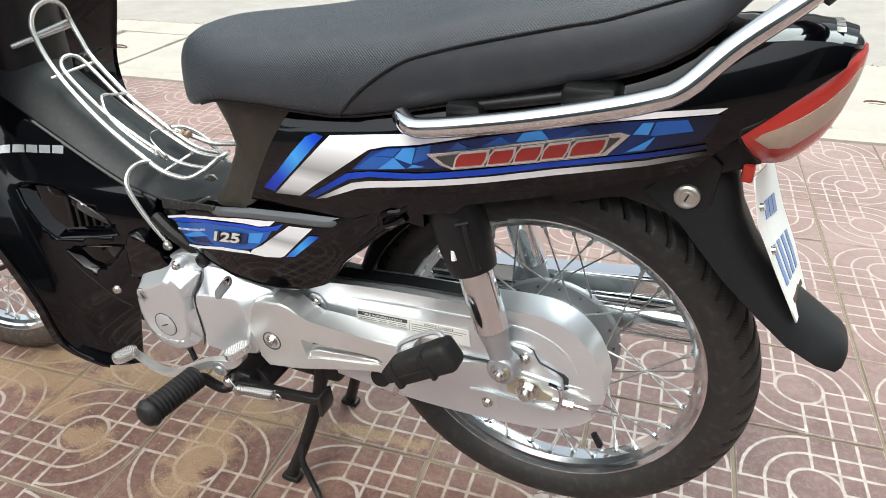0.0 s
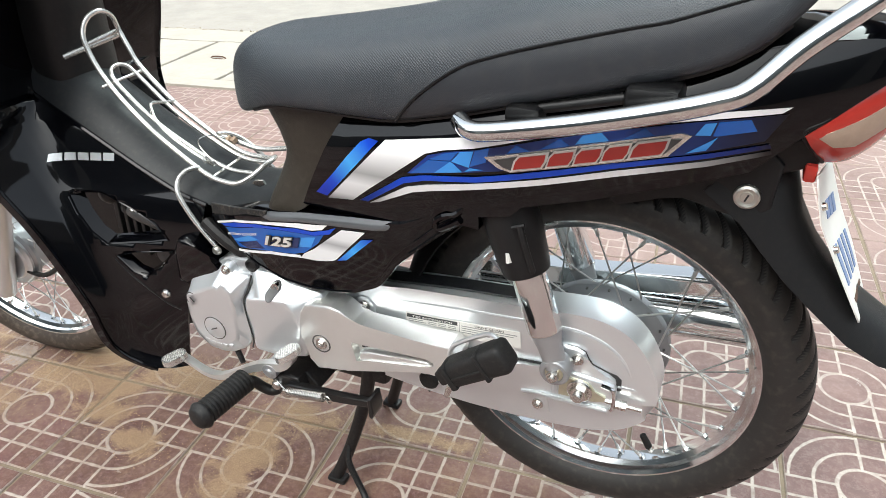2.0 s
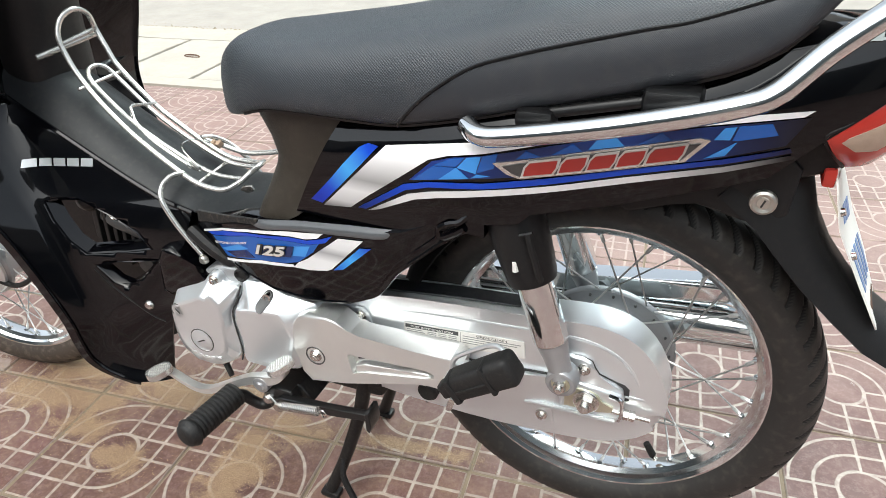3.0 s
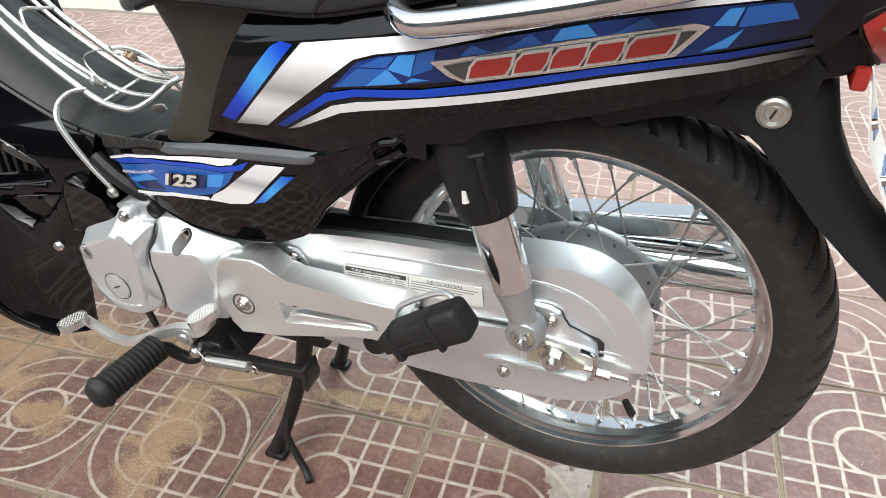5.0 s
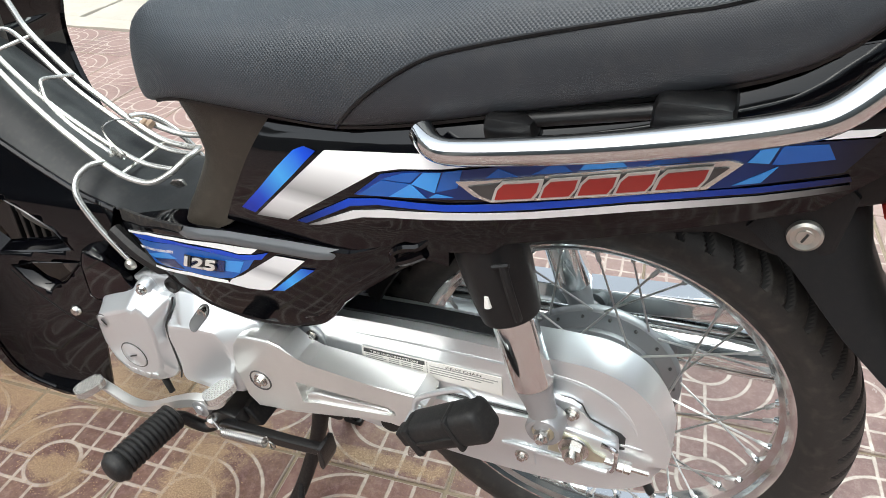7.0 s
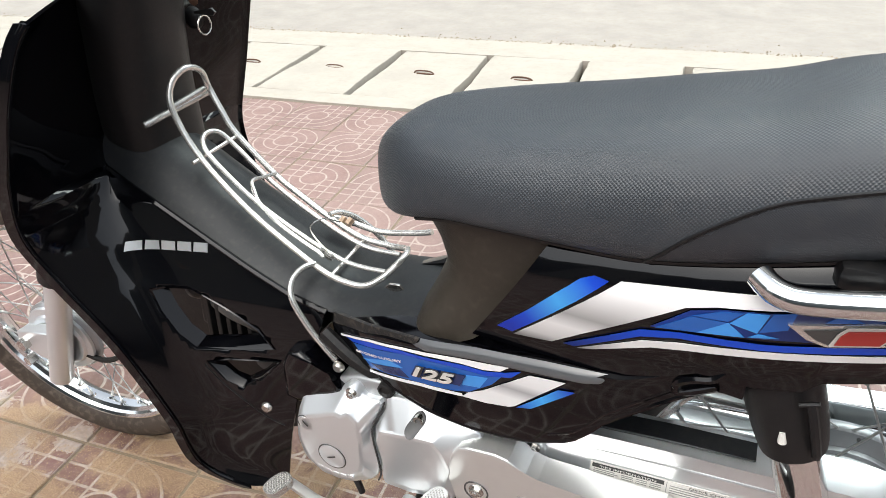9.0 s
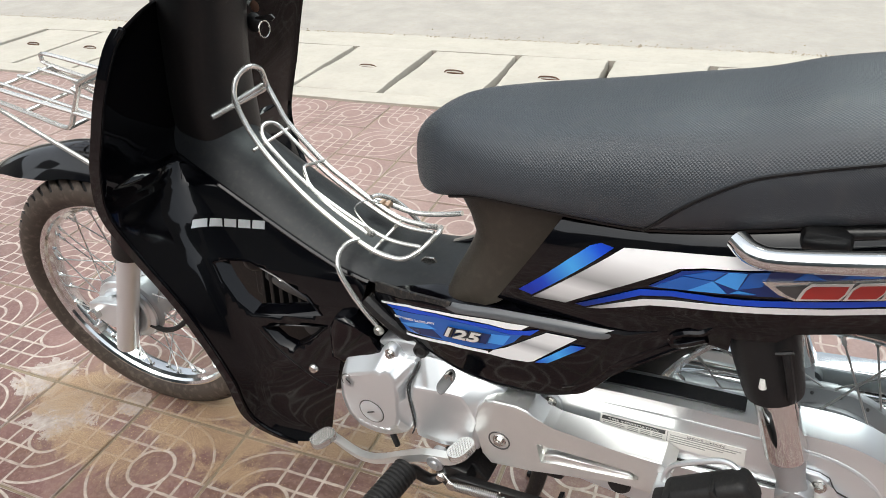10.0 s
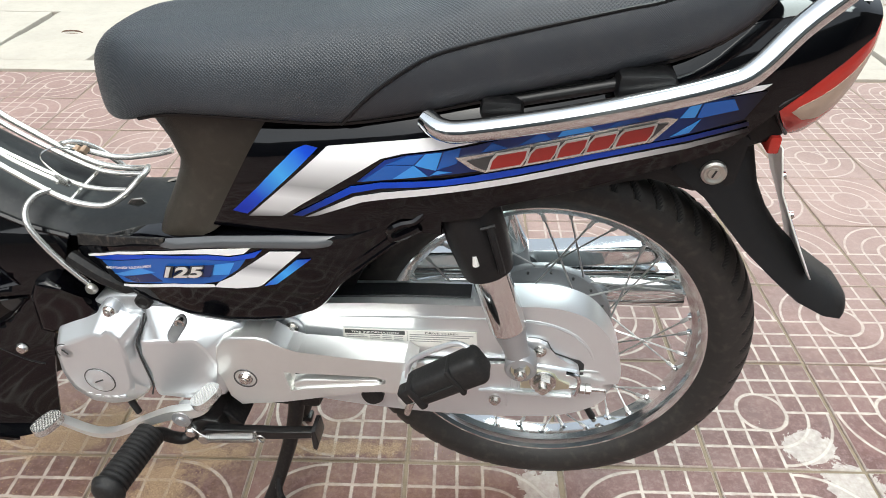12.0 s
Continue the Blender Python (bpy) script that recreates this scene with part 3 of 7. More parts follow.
# rear wheel
hub_bm = lathe([(0.0, -0.065), (0.02, -0.065), (0.03, -0.05), (0.076, -0.044), (0.082, -0.040), (0.083, -0.034), (0.080, -0.031), (0.064, -0.029), (0.058, -0.024), (0.058, -0.016), (0.064, -0.012), (0.072, -0.010), (0.0745, -0.006),
                (0.075, 0.004), (0.079, 0.006), (0.0795, 0.012), (0.076, 0.014), (0.082, 0.018), (0.096, 0.020), (0.0985, 0.023), (0.0985, 0.030), (0.094, 0.034), (0.086, 0.036), (0.084, 0.050), (0.07, 0.062), (0.03, 0.066), (0.0, 0.067)], REAR, 64)
rear = wheel("rear_wheel", REAR, 0.2205, 0.279, 0.039, hub_bm, HUB_GREY, (0.074, 0.030), label="spoked rear wheel with alloy drum hub")
for k in range(18):
    a = 2 * math.pi * (k + 0.3) / 18
    for fr, fv in ((0.074, -0.0395), (0.090, 0.0185)):
        part("spoke_head", lathe([(0, -0.0022), (0.0016, -0.0018), (0.0021, 0.0), (0.0021, 0.004)], (REAR[0] + fr * math.cos(a), REAR[1] + fv, REAR[2] + fr * math.sin(a)), 8), ALLOY_DULL, rear)
va = math.atan2(0.125 - REAR[2], 0.109)
vd = Vector((math.cos(va), 0, math.sin(va)))
vp = Vector(REAR) + vd * 0.197
valve = part("valve", rod(vp - vd * 0.004, vp - vd * 0.012 + Vector((0, -0.002, 0)), 0.0045), STEEL, rear, "brass valve stem")
part("valve_cap", rod(vp - vd * 0.012, vp - vd * 0.034, 0.0058, 0.0050, 10), RUBBER, rear, "black rubber valve cap")

# front wheel, turned a little to the left
hub_bm = lathe([(0.0, -0.06), (0.016, -0.06), (0.02, -0.045), (0.062, -0.042), (0.07, -0.034), (0.07, -0.026), (0.06, -0.02), (0.055, 0.02), (0.06, 0.024), (0.06, 0.03), (0.02, 0.036), (0.0, 0.06)], FRONT, 48)
front = wheel("front_wheel", FRONT, 0.2205, 0.2725, 0.034, hub_bm, CAST_DARK, (0.06, 0.028), at=STEER, label="spoked front wheel with drum brake hub", rubber=TYRE_DUSTY)
part("brake_plate", lathe([(0.0, -0.052), (0.018, -0.052), (0.020, -0.047), (0.040, -0.046), (0.044, -0.049), (0.050, -0.049), (0.053, -0.045), (0.064, -0.044), (0.066, -0.040)], FRONT, 48), CAST, front, "silver brake plate")
for k in range(8):
    a = radians(45 * k + 10)
    part("plate_rib", rod((FRONT[0] + 0.022 * math.cos(a), -0.0475, FRONT[2] + 0.022 * math.sin(a)), (FRONT[0] + 0.042 * math.cos(a), -0.0475, FRONT[2] + 0.042 * math.sin(a)), 0.0025, 0.0025, 6), CAST_DARK, front)
part("brake_arm", tube([(-1.205, -0.055, 0.272), (-1.19, -0.062, 0.25), (-1.16, -0.06, 0.245)], 0.007, 8), STEEL, front, "zinc plated brake arm")
part("brake_cable", tube([(-1.16, -0.062, 0.25), (-1.10, -0.065, 0.24), (-1.05, -0.06, 0.27), (-1.02, -0.05, 0.33)], 0.005, 8), RUBBER, front, "black brake cable")

# fork
for low, sv in ((Vector((-1.182, -0.085, 0.196)), -1), (Vector((-1.200, 0.055, 0.196)), 1)):
    axis_d = Vector((0.108, 0, 0.246)).normalized()
    part("fork_leg", rod(low, low + axis_d * 0.285, 0.0195, 0.0195, 20), CAST, bike, "silver painted lower fork tube")
    part("fork_cover", rod(low + axis_d * 0.262, low + axis_d * 0.56, 0.027, 0.031, 20), MATT, bike, "black plastic fork cover")
    part("fork_lug", prism([(-1.24, 0.262), (-1.235, 0.29), (-1.20, 0.30), (-1.15, 0.31), (-1.14, 0.25), (-1.19, 0.245)], low.y - 0.012, low.y + 0.012, 0.004), CAST, bike)
    part("axle_nut", rod((-1.216, low.y + sv * 0.006, 0.273), (-1.216, low.y + sv * 0.024, 0.273), 0.0115, 0.011, 6), STEEL, bike, "zinc plated axle nut")
    part("axle_nut", rod((-1.228, low.y + sv * 0.004, 0.231), (-1.228, low.y + sv * 0.020, 0.231), 0.009, 0.009, 6), STEEL, bike, "zinc plated nut")

# front mudguard
bm = bmesh.new()
rings = []
for k in range(25):
    a = radians(136 - k * 4.1)
    wid = 0.046 * min(1.0, 0.45 + k / 7)
    r = 0.322 + 0.040 * max(0, (8 - k) / 8) ** 1.6
    ring = []
    for j in range(13):
        b = -1 + j / 6
        rr = r - 0.045 * min(1.0, 0.25 + k / 9) * abs(b) ** 2.4
        ring.append((FRONT[0] + rr * math.cos(a), b * wid * 1.15, FRONT[2] + rr * math.sin(a)))
    rings.append(ring)
skin(bm, rings, closed_ring=False)
part("front_mudguard", bm, PAINT, bike, "gloss black front mudguard", at=STEER, solid=0.003)


# ---- frame, engine and swing arm ----
def radial(poly, centre, n=120):
    """Distances from centre to a closed outline, at n even angles."""
    out, m = [], len(poly)
    for k in range(n):
        a = 2 * math.pi * k / n
        dx, dy = math.cos(a), math.sin(a)
        best = 0.0
        for i in range(m):
            x0, y0 = poly[i][0] - centre[0], poly[i][1] - centre[1]
            x1, y1 = poly[(i + 1) % m][0] - centre[0], poly[(i + 1) % m][1] - centre[1]
            ex, ey = x1 - x0, y1 - y0
            den = dx * ey - dy * ex
            if abs(den) < 1e-12:
                continue
            t, f = (x0 * ey - y0 * ex) / den, (x0 * dy - y0 * dx) / den
            if t > 0 and -1e-9 <= f <= 1 + 1e-9:
                best = max(best, t)
        out.append(best)
    return out


def casting(centre, levels, n=120):
    """A cast cover seen from the side: outlines (points, depth v, inset) stacked outward and closed."""
    bm = bmesh.new()
    rings = []
    for poly, v, inset in levels:
        r = radial(poly, centre, n)
        r = [(r[k - 1] + 2 * r[k] + r[(k + 1) % n]) / 4 - inset for k in range(n)]
        rings.append([(centre[0] + r[k] * math.cos(2 * math.pi * k / n), v(centre[1] + r[k] * math.sin(2 * math.pi * k / n)) if callable(v) else v, centre[1] + r[k] * math.sin(2 * math.pi * k / n)) for k in range(n)])
    skin(bm, rings, cap=False)
    bm.verts.ensure_lookup_table()
    last = [bm.verts[len(bm.verts) - n + k] for k in range(n)]
    for e in {e for q in last for e in q.link_edges if all(p in last for p in e.verts)}:
        e.seam = True
    mid = bm.verts.new((centre[0], sum(q.co.y for q in last) / n, centre[1]))
    for k in range(n):
        bm.faces.new((last[k], last[(k + 1) % n], mid))
    return bm


def cut(ob, cutters, flat=False):
    """Cut openings through a mesh object."""
    for c in cutters:
        mod = ob.modifiers.new("opening", 'BOOLEAN')
        mod.object, mod.operation, mod.solver = c, 'DIFFERENCE', 'EXACT'
    bpy.context.view_layer.update()
    me = bpy.data.meshes.new_from_object(ob.evaluated_get(bpy.context.evaluated_depsgraph_get()))
    ob.modifiers.clear()
    ob.data = me
    for f in me.polygons if flat else ():
        f.use_smooth = False
    for c in cutters:
        bpy.data.objects.remove(c)


def cutter(bm):
    c = finish("cutter", bm, CAST)
    c.matrix_world = bike.matrix_world
    return c


def capsule(p0, p1, r, n=10):
    """Outline of a slot with round ends."""
    a = math.atan2(p1[1] - p0[1], p1[0] - p0[0])
    return [(p1[0] + r * math.cos(a - math.pi / 2 + math.pi * k / n), p1[1] + r * math.sin(a - math.pi / 2 + math.pi * k / n)) for k in range(n + 1)] + \
           [(p0[0] + r * math.cos(a + math.pi / 2 + math.pi * k / n), p0[1] + r * math.sin(a + math.pi / 2 + math.pi * k / n)) for k in range(n + 1)]


def hex_bolt(u, v, w, r, parent, flange=1.5, high=0.006, mat=None, label=""):
    """A flanged hexagon bolt facing left."""
    bm = lathe([(r * flange, 0.002), (r * flange, -0.0005), (r * flange * 0.93, -0.0016), (0, -0.0016)], (u, v, w), 20)
    rod((u, v - 0.001, w), (u, v - high, w), r, r * 0.96, 6, bm)
    lathe([(r * 0.55, 0), (r * 0.5, -0.0012), (0, -0.0012)], (u, v - high, w), 12, bm=bm)
    return part("bolt", bm, mat or STEEL, parent, label, sharp=30)


engine = part("crankcase", prism([(-0.63, 0.36), (-0.595, 0.395), (-0.55, 0.415), (-0.49, 0.420), (-0.43, 0.405), (-0.385, 0.395), (-0.39, 0.33), (-0.42, 0.27), (-0.53, 0.250), (-0.60, 0.25), (-0.635, 0.29)], -0.085, 0.10, 0.006), CAST_DARK, bike, "raw alloy engine crankcase")
slope = lambda w: interp(w, [0.28, 0.40], [-0.112, -0.092])
GEN = [(-0.631, 0.363), (-0.590, 0.384), (-0.568, 0.397), (-0.560, 0.407), (-0.546, 0.409), (-0.540, 0.398), (-0.530, 0.392), (-0.514, 0.396), (-0.511, 0.383), (-0.5225, 0.364), (-0.527, 0.352), (-0.526, 0.335), (-0.5225, 0.321), (-0.518, 0.298), (-0.517, 0.282), (-0.526, 0.268), (-0.538, 0.259), (-0.560, 0.246), (-0.583, 0.241), (-0.610, 0.243), (-0.632, 0.262), (-0.643, 0.296), (-0.643, 0.323), (-0.638, 0.345)]
GEN_FACE = [(-0.623, 0.352), (-0.590, 0.367), (-0.566, 0.379), (-0.557, 0.374), (-0.548, 0.387), (-0.536, 0.372), (-0.533, 0.340), (-0.535, 0.300), (-0.540, 0.280), (-0.556, 0.264), (-0.583, 0.257), (-0.607, 0.259), (-0.624, 0.275), (-0.632, 0.302), (-0.631, 0.330)]
gen = part("generator_cover", casting((-0.578, 0.312), [(GEN, -0.070, 0), (GEN, lambda w: slope(w) + 0.002, 0), (GEN, slope, 0.0008), (GEN, lambda w: slope(w) - 0.0016, 0.0028), (GEN_FACE, -0.1165, -0.0015), (GEN_FACE, -0.1185, 0.001), (GEN_FACE, -0.1195, 0.005)], 144), CAST, engine, "silver painted generator cover", sharp=26)
for k in range(5):
    part("cover_bar", box(-0.609 + 0.0118 * k, -0.600 + 0.0118 * k, -0.1202, -0.117, 0.2625 - 0.0008 * k * (4 - k), 0.2675 - 0.0008 * k * (4 - k), 0.0008), CAST, gen, "cast bar")
SPR = [(-0.504, 0.407), (-0.471, 0.409), (-0.443, 0.400), (-0.381, 0.394), (-0.377, 0.380), (-0.391, 0.336), (-0.412, 0.280), (-0.470, 0.265), (-0.511, 0.266), (-0.513, 0.282), (-0.513, 0.300), (-0.519, 0.322), (-0.5225, 0.336), (-0.5225, 0.352), (-0.517, 0.366), (-0.507, 0.384)]
SPR_FACE = [(-0.508, 0.367), (-0.467, 0.375), (-0.433, 0.379), (-0.421, 0.364), (-0.411, 0.338), (-0.424, 0.285), (-0.468, 0.274), (-0.506, 0.274), (-0.508, 0.312), (-0.513, 0.344)]
sprocket = part("sprocket_cover", casting((-0.463, 0.335), [(SPR, -0.070, 0), (SPR, lambda w: slope(w) + 0.003, 0), (SPR, lambda w: slope(w) + 0.001, 0.001), (SPR, lambda w: slope(w) - 0.0005, 0.003), (SPR_FACE, -0.1125, -0.001), (SPR_FACE, -0.1145, 0.0015), (SPR_FACE, -0.1152, 0.006)], 144), CAST, engine, "silver painted sprocket cover", sharp=26)
lean = lambda u, w: 0.1125 - (w - 0.377) * 0.77
# nothing is hollowed here: a darker oval paints the shade of a recess
bm = bmesh.new()
skin(bm, [[(a, -lean(a, b) - up, b) for a, b in capsule((-0.4565, 0.3925), (-0.4640, 0.3795), r)] for r, up in ((0.0080, -0.002), (0.0077, 0.0006), (0.0070, 0.0006), (0.0062, 0.0002))])
part("recess_mark", bm, ALLOY_DULL, sprocket, "dark oval laid flush for the shade of a screw recess")
part("recess_screw", lathe([(0, -0.0005), (0.003, -0.0005), (0.0035, -0.003), (0.0065, -0.003), (0.0065, 0.004)], (-0.4565, -0.1005, 0.3925), 16), STEEL, engine, "screw on the dark oval")
plug = part("inspection_plug", lathe([(0, -0.0012), (0.0185, -0.0012), (0.0197, -0.0004), (0.0200, 0.003)], (-0.582, -0.1200, 0.294), 40), CAST, gen)
# thin dark rings colour in the shade of the plug grooves
part("plug_groove", tube([(-0.582 + 0.0206 * math.cos(2 * math.pi * k / 40), -0.1196, 0.294 + 0.0206 * math.sin(2 * math.pi * k / 40)) for k in range(40)], 0.0009, 6, 1, True), ALLOY_DULL, gen, "thin dark ring for the shade in the plug groove")
# screw slots drawn as black rods in place of their shade
part("plug_slot_shade", rod((-0.588, -0.1214, 0.291), (-0.576, -0.1214, 0.297), 0.0011, seg=6), INK_AND_SHADE, gen)
part("small_plug", lathe([(0, -0.0015), (0.0105, -0.0015), (0.0115, -0.0005), (0.012, 0.006)], (-0.6165, -0.1180, 0.341), 28), CAST, gen)
part("plug_groove", tube([(-0.6165 + 0.0124 * math.cos(2 * math.pi * k / 30), -0.1186, 0.341 + 0.0124 * math.sin(2 * math.pi * k / 30)) for k in range(30)], 0.0008, 6, 1, True), ALLOY_DULL, gen)
part("plug_slot_shade", rod((-0.6200, -0.1198, 0.345), (-0.6130, -0.1198, 0.337), 0.001, seg=6), INK_AND_SHADE, gen)
part("bolt_boss", lathe([(0, -0.004), (0.0095, -0.004), (0.011, -0.002), (0.012, 0.012)], (-0.551, -0.094, 0.399), 24), CAST, gen)
hex_bolt(-0.551, -0.098, 0.399, 0.0055, gen)
part("breather_plug", lathe([(0, -0.004), (0.006, -0.004), (0.008, -0.007), (0.0105, -0.006), (0.0115, 0.004), (0.016, 0.006), (0.016, 0.02)], (-0.506, -0.086, 0.412), 24), RUBBER, engine, "black rubber breather plug")
# black line painting the shade between the two covers
part("cover_gap", tube([(-0.507, -0.094, 0.396), (-0.5145, -0.098, 0.374), (-0.5245, -0.102, 0.352), (-0.5235, -0.105, 0.334), (-0.5205, -0.107, 0.318), (-0.5155, -0.110, 0.298), (-0.514, -0.111, 0.283), (-0.520, -0.110, 0.266)], 0.0013, 6), INK_AND_SHADE, engine)
part("cylinder", prism([(-0.66, 0.39), (-0.62, 0.44), (-0.70, 0.50), (-0.83, 0.47), (-0.84, 0.39), (-0.75, 0.34)], -0.045, 0.06, 0.005), DARK, engine, "black finned engine cylinder")
for k in range(7):
    u = -0.70 - 0.018 * k
    part("cooling_fin", prism([(u, 0.36), (u + 0.012, 0.48), (u + 0.004, 0.481), (u - 0.008, 0.36)], -0.062, 0.07, 0.002), DARK, engine)
part("drain_stub", rod((-0.560, -0.105, 0.243), (-0.552, -0.107, 0.222), 0.005, 0.0045, 10), RUBBER, engine, "black drain tube")

# chain case: rolled border, recessed face, lower half proud of the upper one
case = part("chain_case", prism([(-0.43, 0.355), (-0.40, 0.385), (-0.287, 0.413), (-0.18, 0.424), (-0.082, 0.43), (-0.01, 0.436), (0.025, 0.433), (0.055, 0.42), (0.08, 0.392), (0.096, 0.356), (0.099, 0.33), (0.093, 0.302), (0.07, 0.274), (0.035, 0.255), (-0.01, 0.245), (-0.10, 0.237), (-0.193, 0.236), (-0.30, 0.243), (-0.42, 0.262)], -0.067, -0.02, 0.018, 6, 3), CAST, bike, "silver painted full chain case", sharp=60)
part("case_shoulder", tube([(-0.30, -0.0655, 0.391), (-0.18, -0.0660, 0.403), (-0.09, -0.0660, 0.409), (-0.03, -0.0660, 0.412), (0.0, -0.0660, 0.410), (0.028, -0.0660, 0.400), (0.049, -0.0655, 0.383), (0.062, -0.0650, 0.360), (0.066, -0.0640, 0.345)], [0.001, 0.0022, 0.0026, 0.003, 0.003, 0.003, 0.003, 0.0025, 0.001], 8), CAST, case)
part("case_split", tube([(0.048, -0.0668, 0.338), (0.070, -0.0655, 0.338), (0.090, -0.058, 0.337), (0.0985, -0.045, 0.336)], 0.0022, 8), CAST, case)
part("upper_seam", prism([(-0.38, 0.399), (-0.287, 0.4135), (-0.18, 0.4255), (-0.095, 0.4320), (-0.095, 0.4345), (-0.18, 0.4290), (-0.287, 0.4175), (-0.38, 0.404)], -0.055, -0.030, 0.001), SHEET, case, "black rubber seam strip")
arm = part("swing_arm", prism([(-0.40, 0.318), (-0.19, 0.334), (-0.10, 0.3405), (-0.044, 0.344), (-0.03, 0.350), (-0.014, 0.352), (0.044, 0.345), (0.0475, 0.338), (0.0475, 0.306), (0.040, 0.300), (-0.05, 0.301), (-0.075, 0.297), (-0.19, 0.292), (-0.40, 0.285)], -0.078, -0.045, 0.006, 3), CAST, bike, "silver painted swing arm")
# solid black strip where the slit would lie in shade
part("arm_slit_shade", prism([(-0.36, 0.3235), (-0.19, 0.3345), (-0.044, 0.3445), (-0.044, 0.3475), (-0.19, 0.3372), (-0.36, 0.3262)], -0.0684, -0.06), INK_AND_SHADE, arm, "black strip for the shade in the slit above the swing arm")
part("arm_lip", tube([(-0.078, -0.0775, 0.298), (-0.058, -0.0800, 0.3025), (-0.02, -0.0810, 0.3030), (0.040, -0.0805, 0.3035)], 0.0032, 8), CAST, arm)
part("arm_web", prism([(-0.076, 0.297), (-0.045, 0.300), (-0.040, 0.262), (-0.052, 0.258)], -0.0695, -0.06, 0.002), CAST, case)
flange = part("arm_flange", prism([(-0.045, 0.352), (-0.034, 0.387), (-0.008, 0.387), (0.003, 0.382), (0.0075, 0.372), (0.013, 0.364), (0.035, 0.356), (0.044, 0.350), (0.046, 0.344), (-0.03, 0.344)], -0.0735, -0.06, 0.003, 3), CAST, arm)
# black backing plate, colouring in the shaded gap round the flange
part("flange_gap_shade", prism([(-0.034, 0.3868), (-0.008, 0.3872), (0.0038, 0.3828), (0.0085, 0.3730), (0.0140, 0.3652), (0.036, 0.3578), (0.0460, 0.3555), (0.0520, 0.350), (0.0530, 0.332), (0.046, 0.330), (0.0, 0.350)], -0.0679, -0.055), INK_AND_SHADE, case, "black backing for the shade in the gap behind the flange")
for k in range(4):
    part("arm_rib", rod((-0.0375 + 0.0045 * k, -0.0785, 0.341), (-0.0375 + 0.0045 * k, -0.0785, 0.310), 0.0012, seg=6), CAST, arm)
part("swing_arm_far", prism([(-0.40, 0.318), (-0.03, 0.345), (0.045, 0.338), (0.06, 0.312), (-0.06, 0.300), (-0.40, 0.285)], 0.075, 0.10, 0.005), CAST, bike)
bracket = part("footrest_bracket", prism([(-0.4155, 0.342), (-0.410, 0.366), (-0.400, 0.381), (-0.388, 0.3855), (-0.356, 0.389), (-0.340, 0.386), (-0.319, 0.372), (-0.305, 0.368), (-0.223, 0.369), (-0.170, 0.371), (-0.156, 0.362), (-0.160, 0.335), (-0.172, 0.314), (-0.187, 0.312), (-0.200, 0.320), (-0.226, 0.316), (-0.260, 0.301), (-0.335, 0.279), (-0.392, 0.266), (-0.406, 0.281), (-0.4145, 0.325)], -0.114, -0.075, 0.0042, 4), BRIGHT_CAST, bike, "silver painted alloy footrest bracket", sharp=50)
cut(bracket, [cutter(prism([(-0.326, 0.335), (-0.254, 0.3385), (-0.205, 0.341), (-0.194, 0.337), (-0.194, 0.331), (-0.207, 0.3265), (-0.300, 0.309), (-0.320, 0.302)], -0.13, -0.100))], flat=True)
part("bracket_rib", prism([(-0.316, 0.316), (-0.300, 0.3225), (-0.240, 0.3290), (-0.206, 0.3325), (-0.200, 0.329), (-0.210, 0.3235), (-0.300, 0.3065), (-0.316, 0.303)], -0.1115, -0.095, 0.003, 3), BRIGHT_CAST, bracket, sharp=50)
# black inset on the slot floor for its deep shade
part("slot_shade", prism([(-0.318, 0.3335), (-0.240, 0.3375), (-0.228, 0.3350), (-0.300, 0.3250), (-0.316, 0.3200)], -0.1008, -0.097), INK_AND_SHADE, bracket, "black inset for the shade behind the bracket")
part("bolt_recess", lathe([(0.0, 0.003), (0.0125, 0.003), (0.0140, -0.0006), (0.0155, -0.0008), (0.0165, 0.002)], (-0.379, -0.1142, 0.3175), 28), ALLOY_DULL, bracket)
hex_bolt(-0.379, -0.1135, 0.3175, 0.0068, bracket, 1.45, 0.006, label="zinc plated bolt")
part("lower_tab", prism([(-0.415, 0.275), (-0.36, 0.280), (-0.375, 0.235), (-0.39, 0.228), (-0.405, 0.234)], -0.075, -0.060, 0.004), CAST, case)
for u, w, v in ((-0.323, 0.373, -0.0705), (-0.057, 0.274, -0.070), (-0.005, 0.372, -0.0745), (-0.391, 0.240, -0.075)):
    hex_bolt(u, v, w, 0.0052, case, 1.6)
part("bolt_tab", prism([(-0.338, 0.381), (-0.329, 0.388), (-0.317, 0.387), (-0.309, 0.378), (-0.306, 0.350), (-0.330, 0.350), (-0.337, 0.367)], -0.0695, -0.06, 0.0025), CAST, case)

# axle, adjuster and lower shock mount
part("adjuster_plate", prism([(-0.026, 0.343), (0.006, 0.343), (0.016, 0.339), (0.022, 0.330), (0.036, 0.326), (0.036, 0.318), (0.018, 0.314), (-0.026, 0.312)], -0.0815, -0.076, 0.001), ZINC, bike, "yellow zinc chain adjuster plate")
part("axle_nut", lathe([(0.017, 0.001), (0.017, -0.0015), (0.0155, -0.0025), (0, -0.0025)], (0.002, -0.0815, 0.327), 28, bm=rod((0.002, -0.083, 0.327), (0.002, -0.092, 0.327), 0.0125, 0.012, 6)), STEEL, bike, "zinc plated rear axle nut", sharp=30)
part("axle_end", rod((0.002, -0.09, 0.327), (0.002, -0.099, 0.327), 0.0065, 0.0058, 14), STEEL, bike)
part("chain_adjuster", rod((0.035, -0.079, 0.319), (0.082, -0.076, 0.3155), 0.0030, 0.0026, 10), STEEL, bike, "threaded chain adjuster")
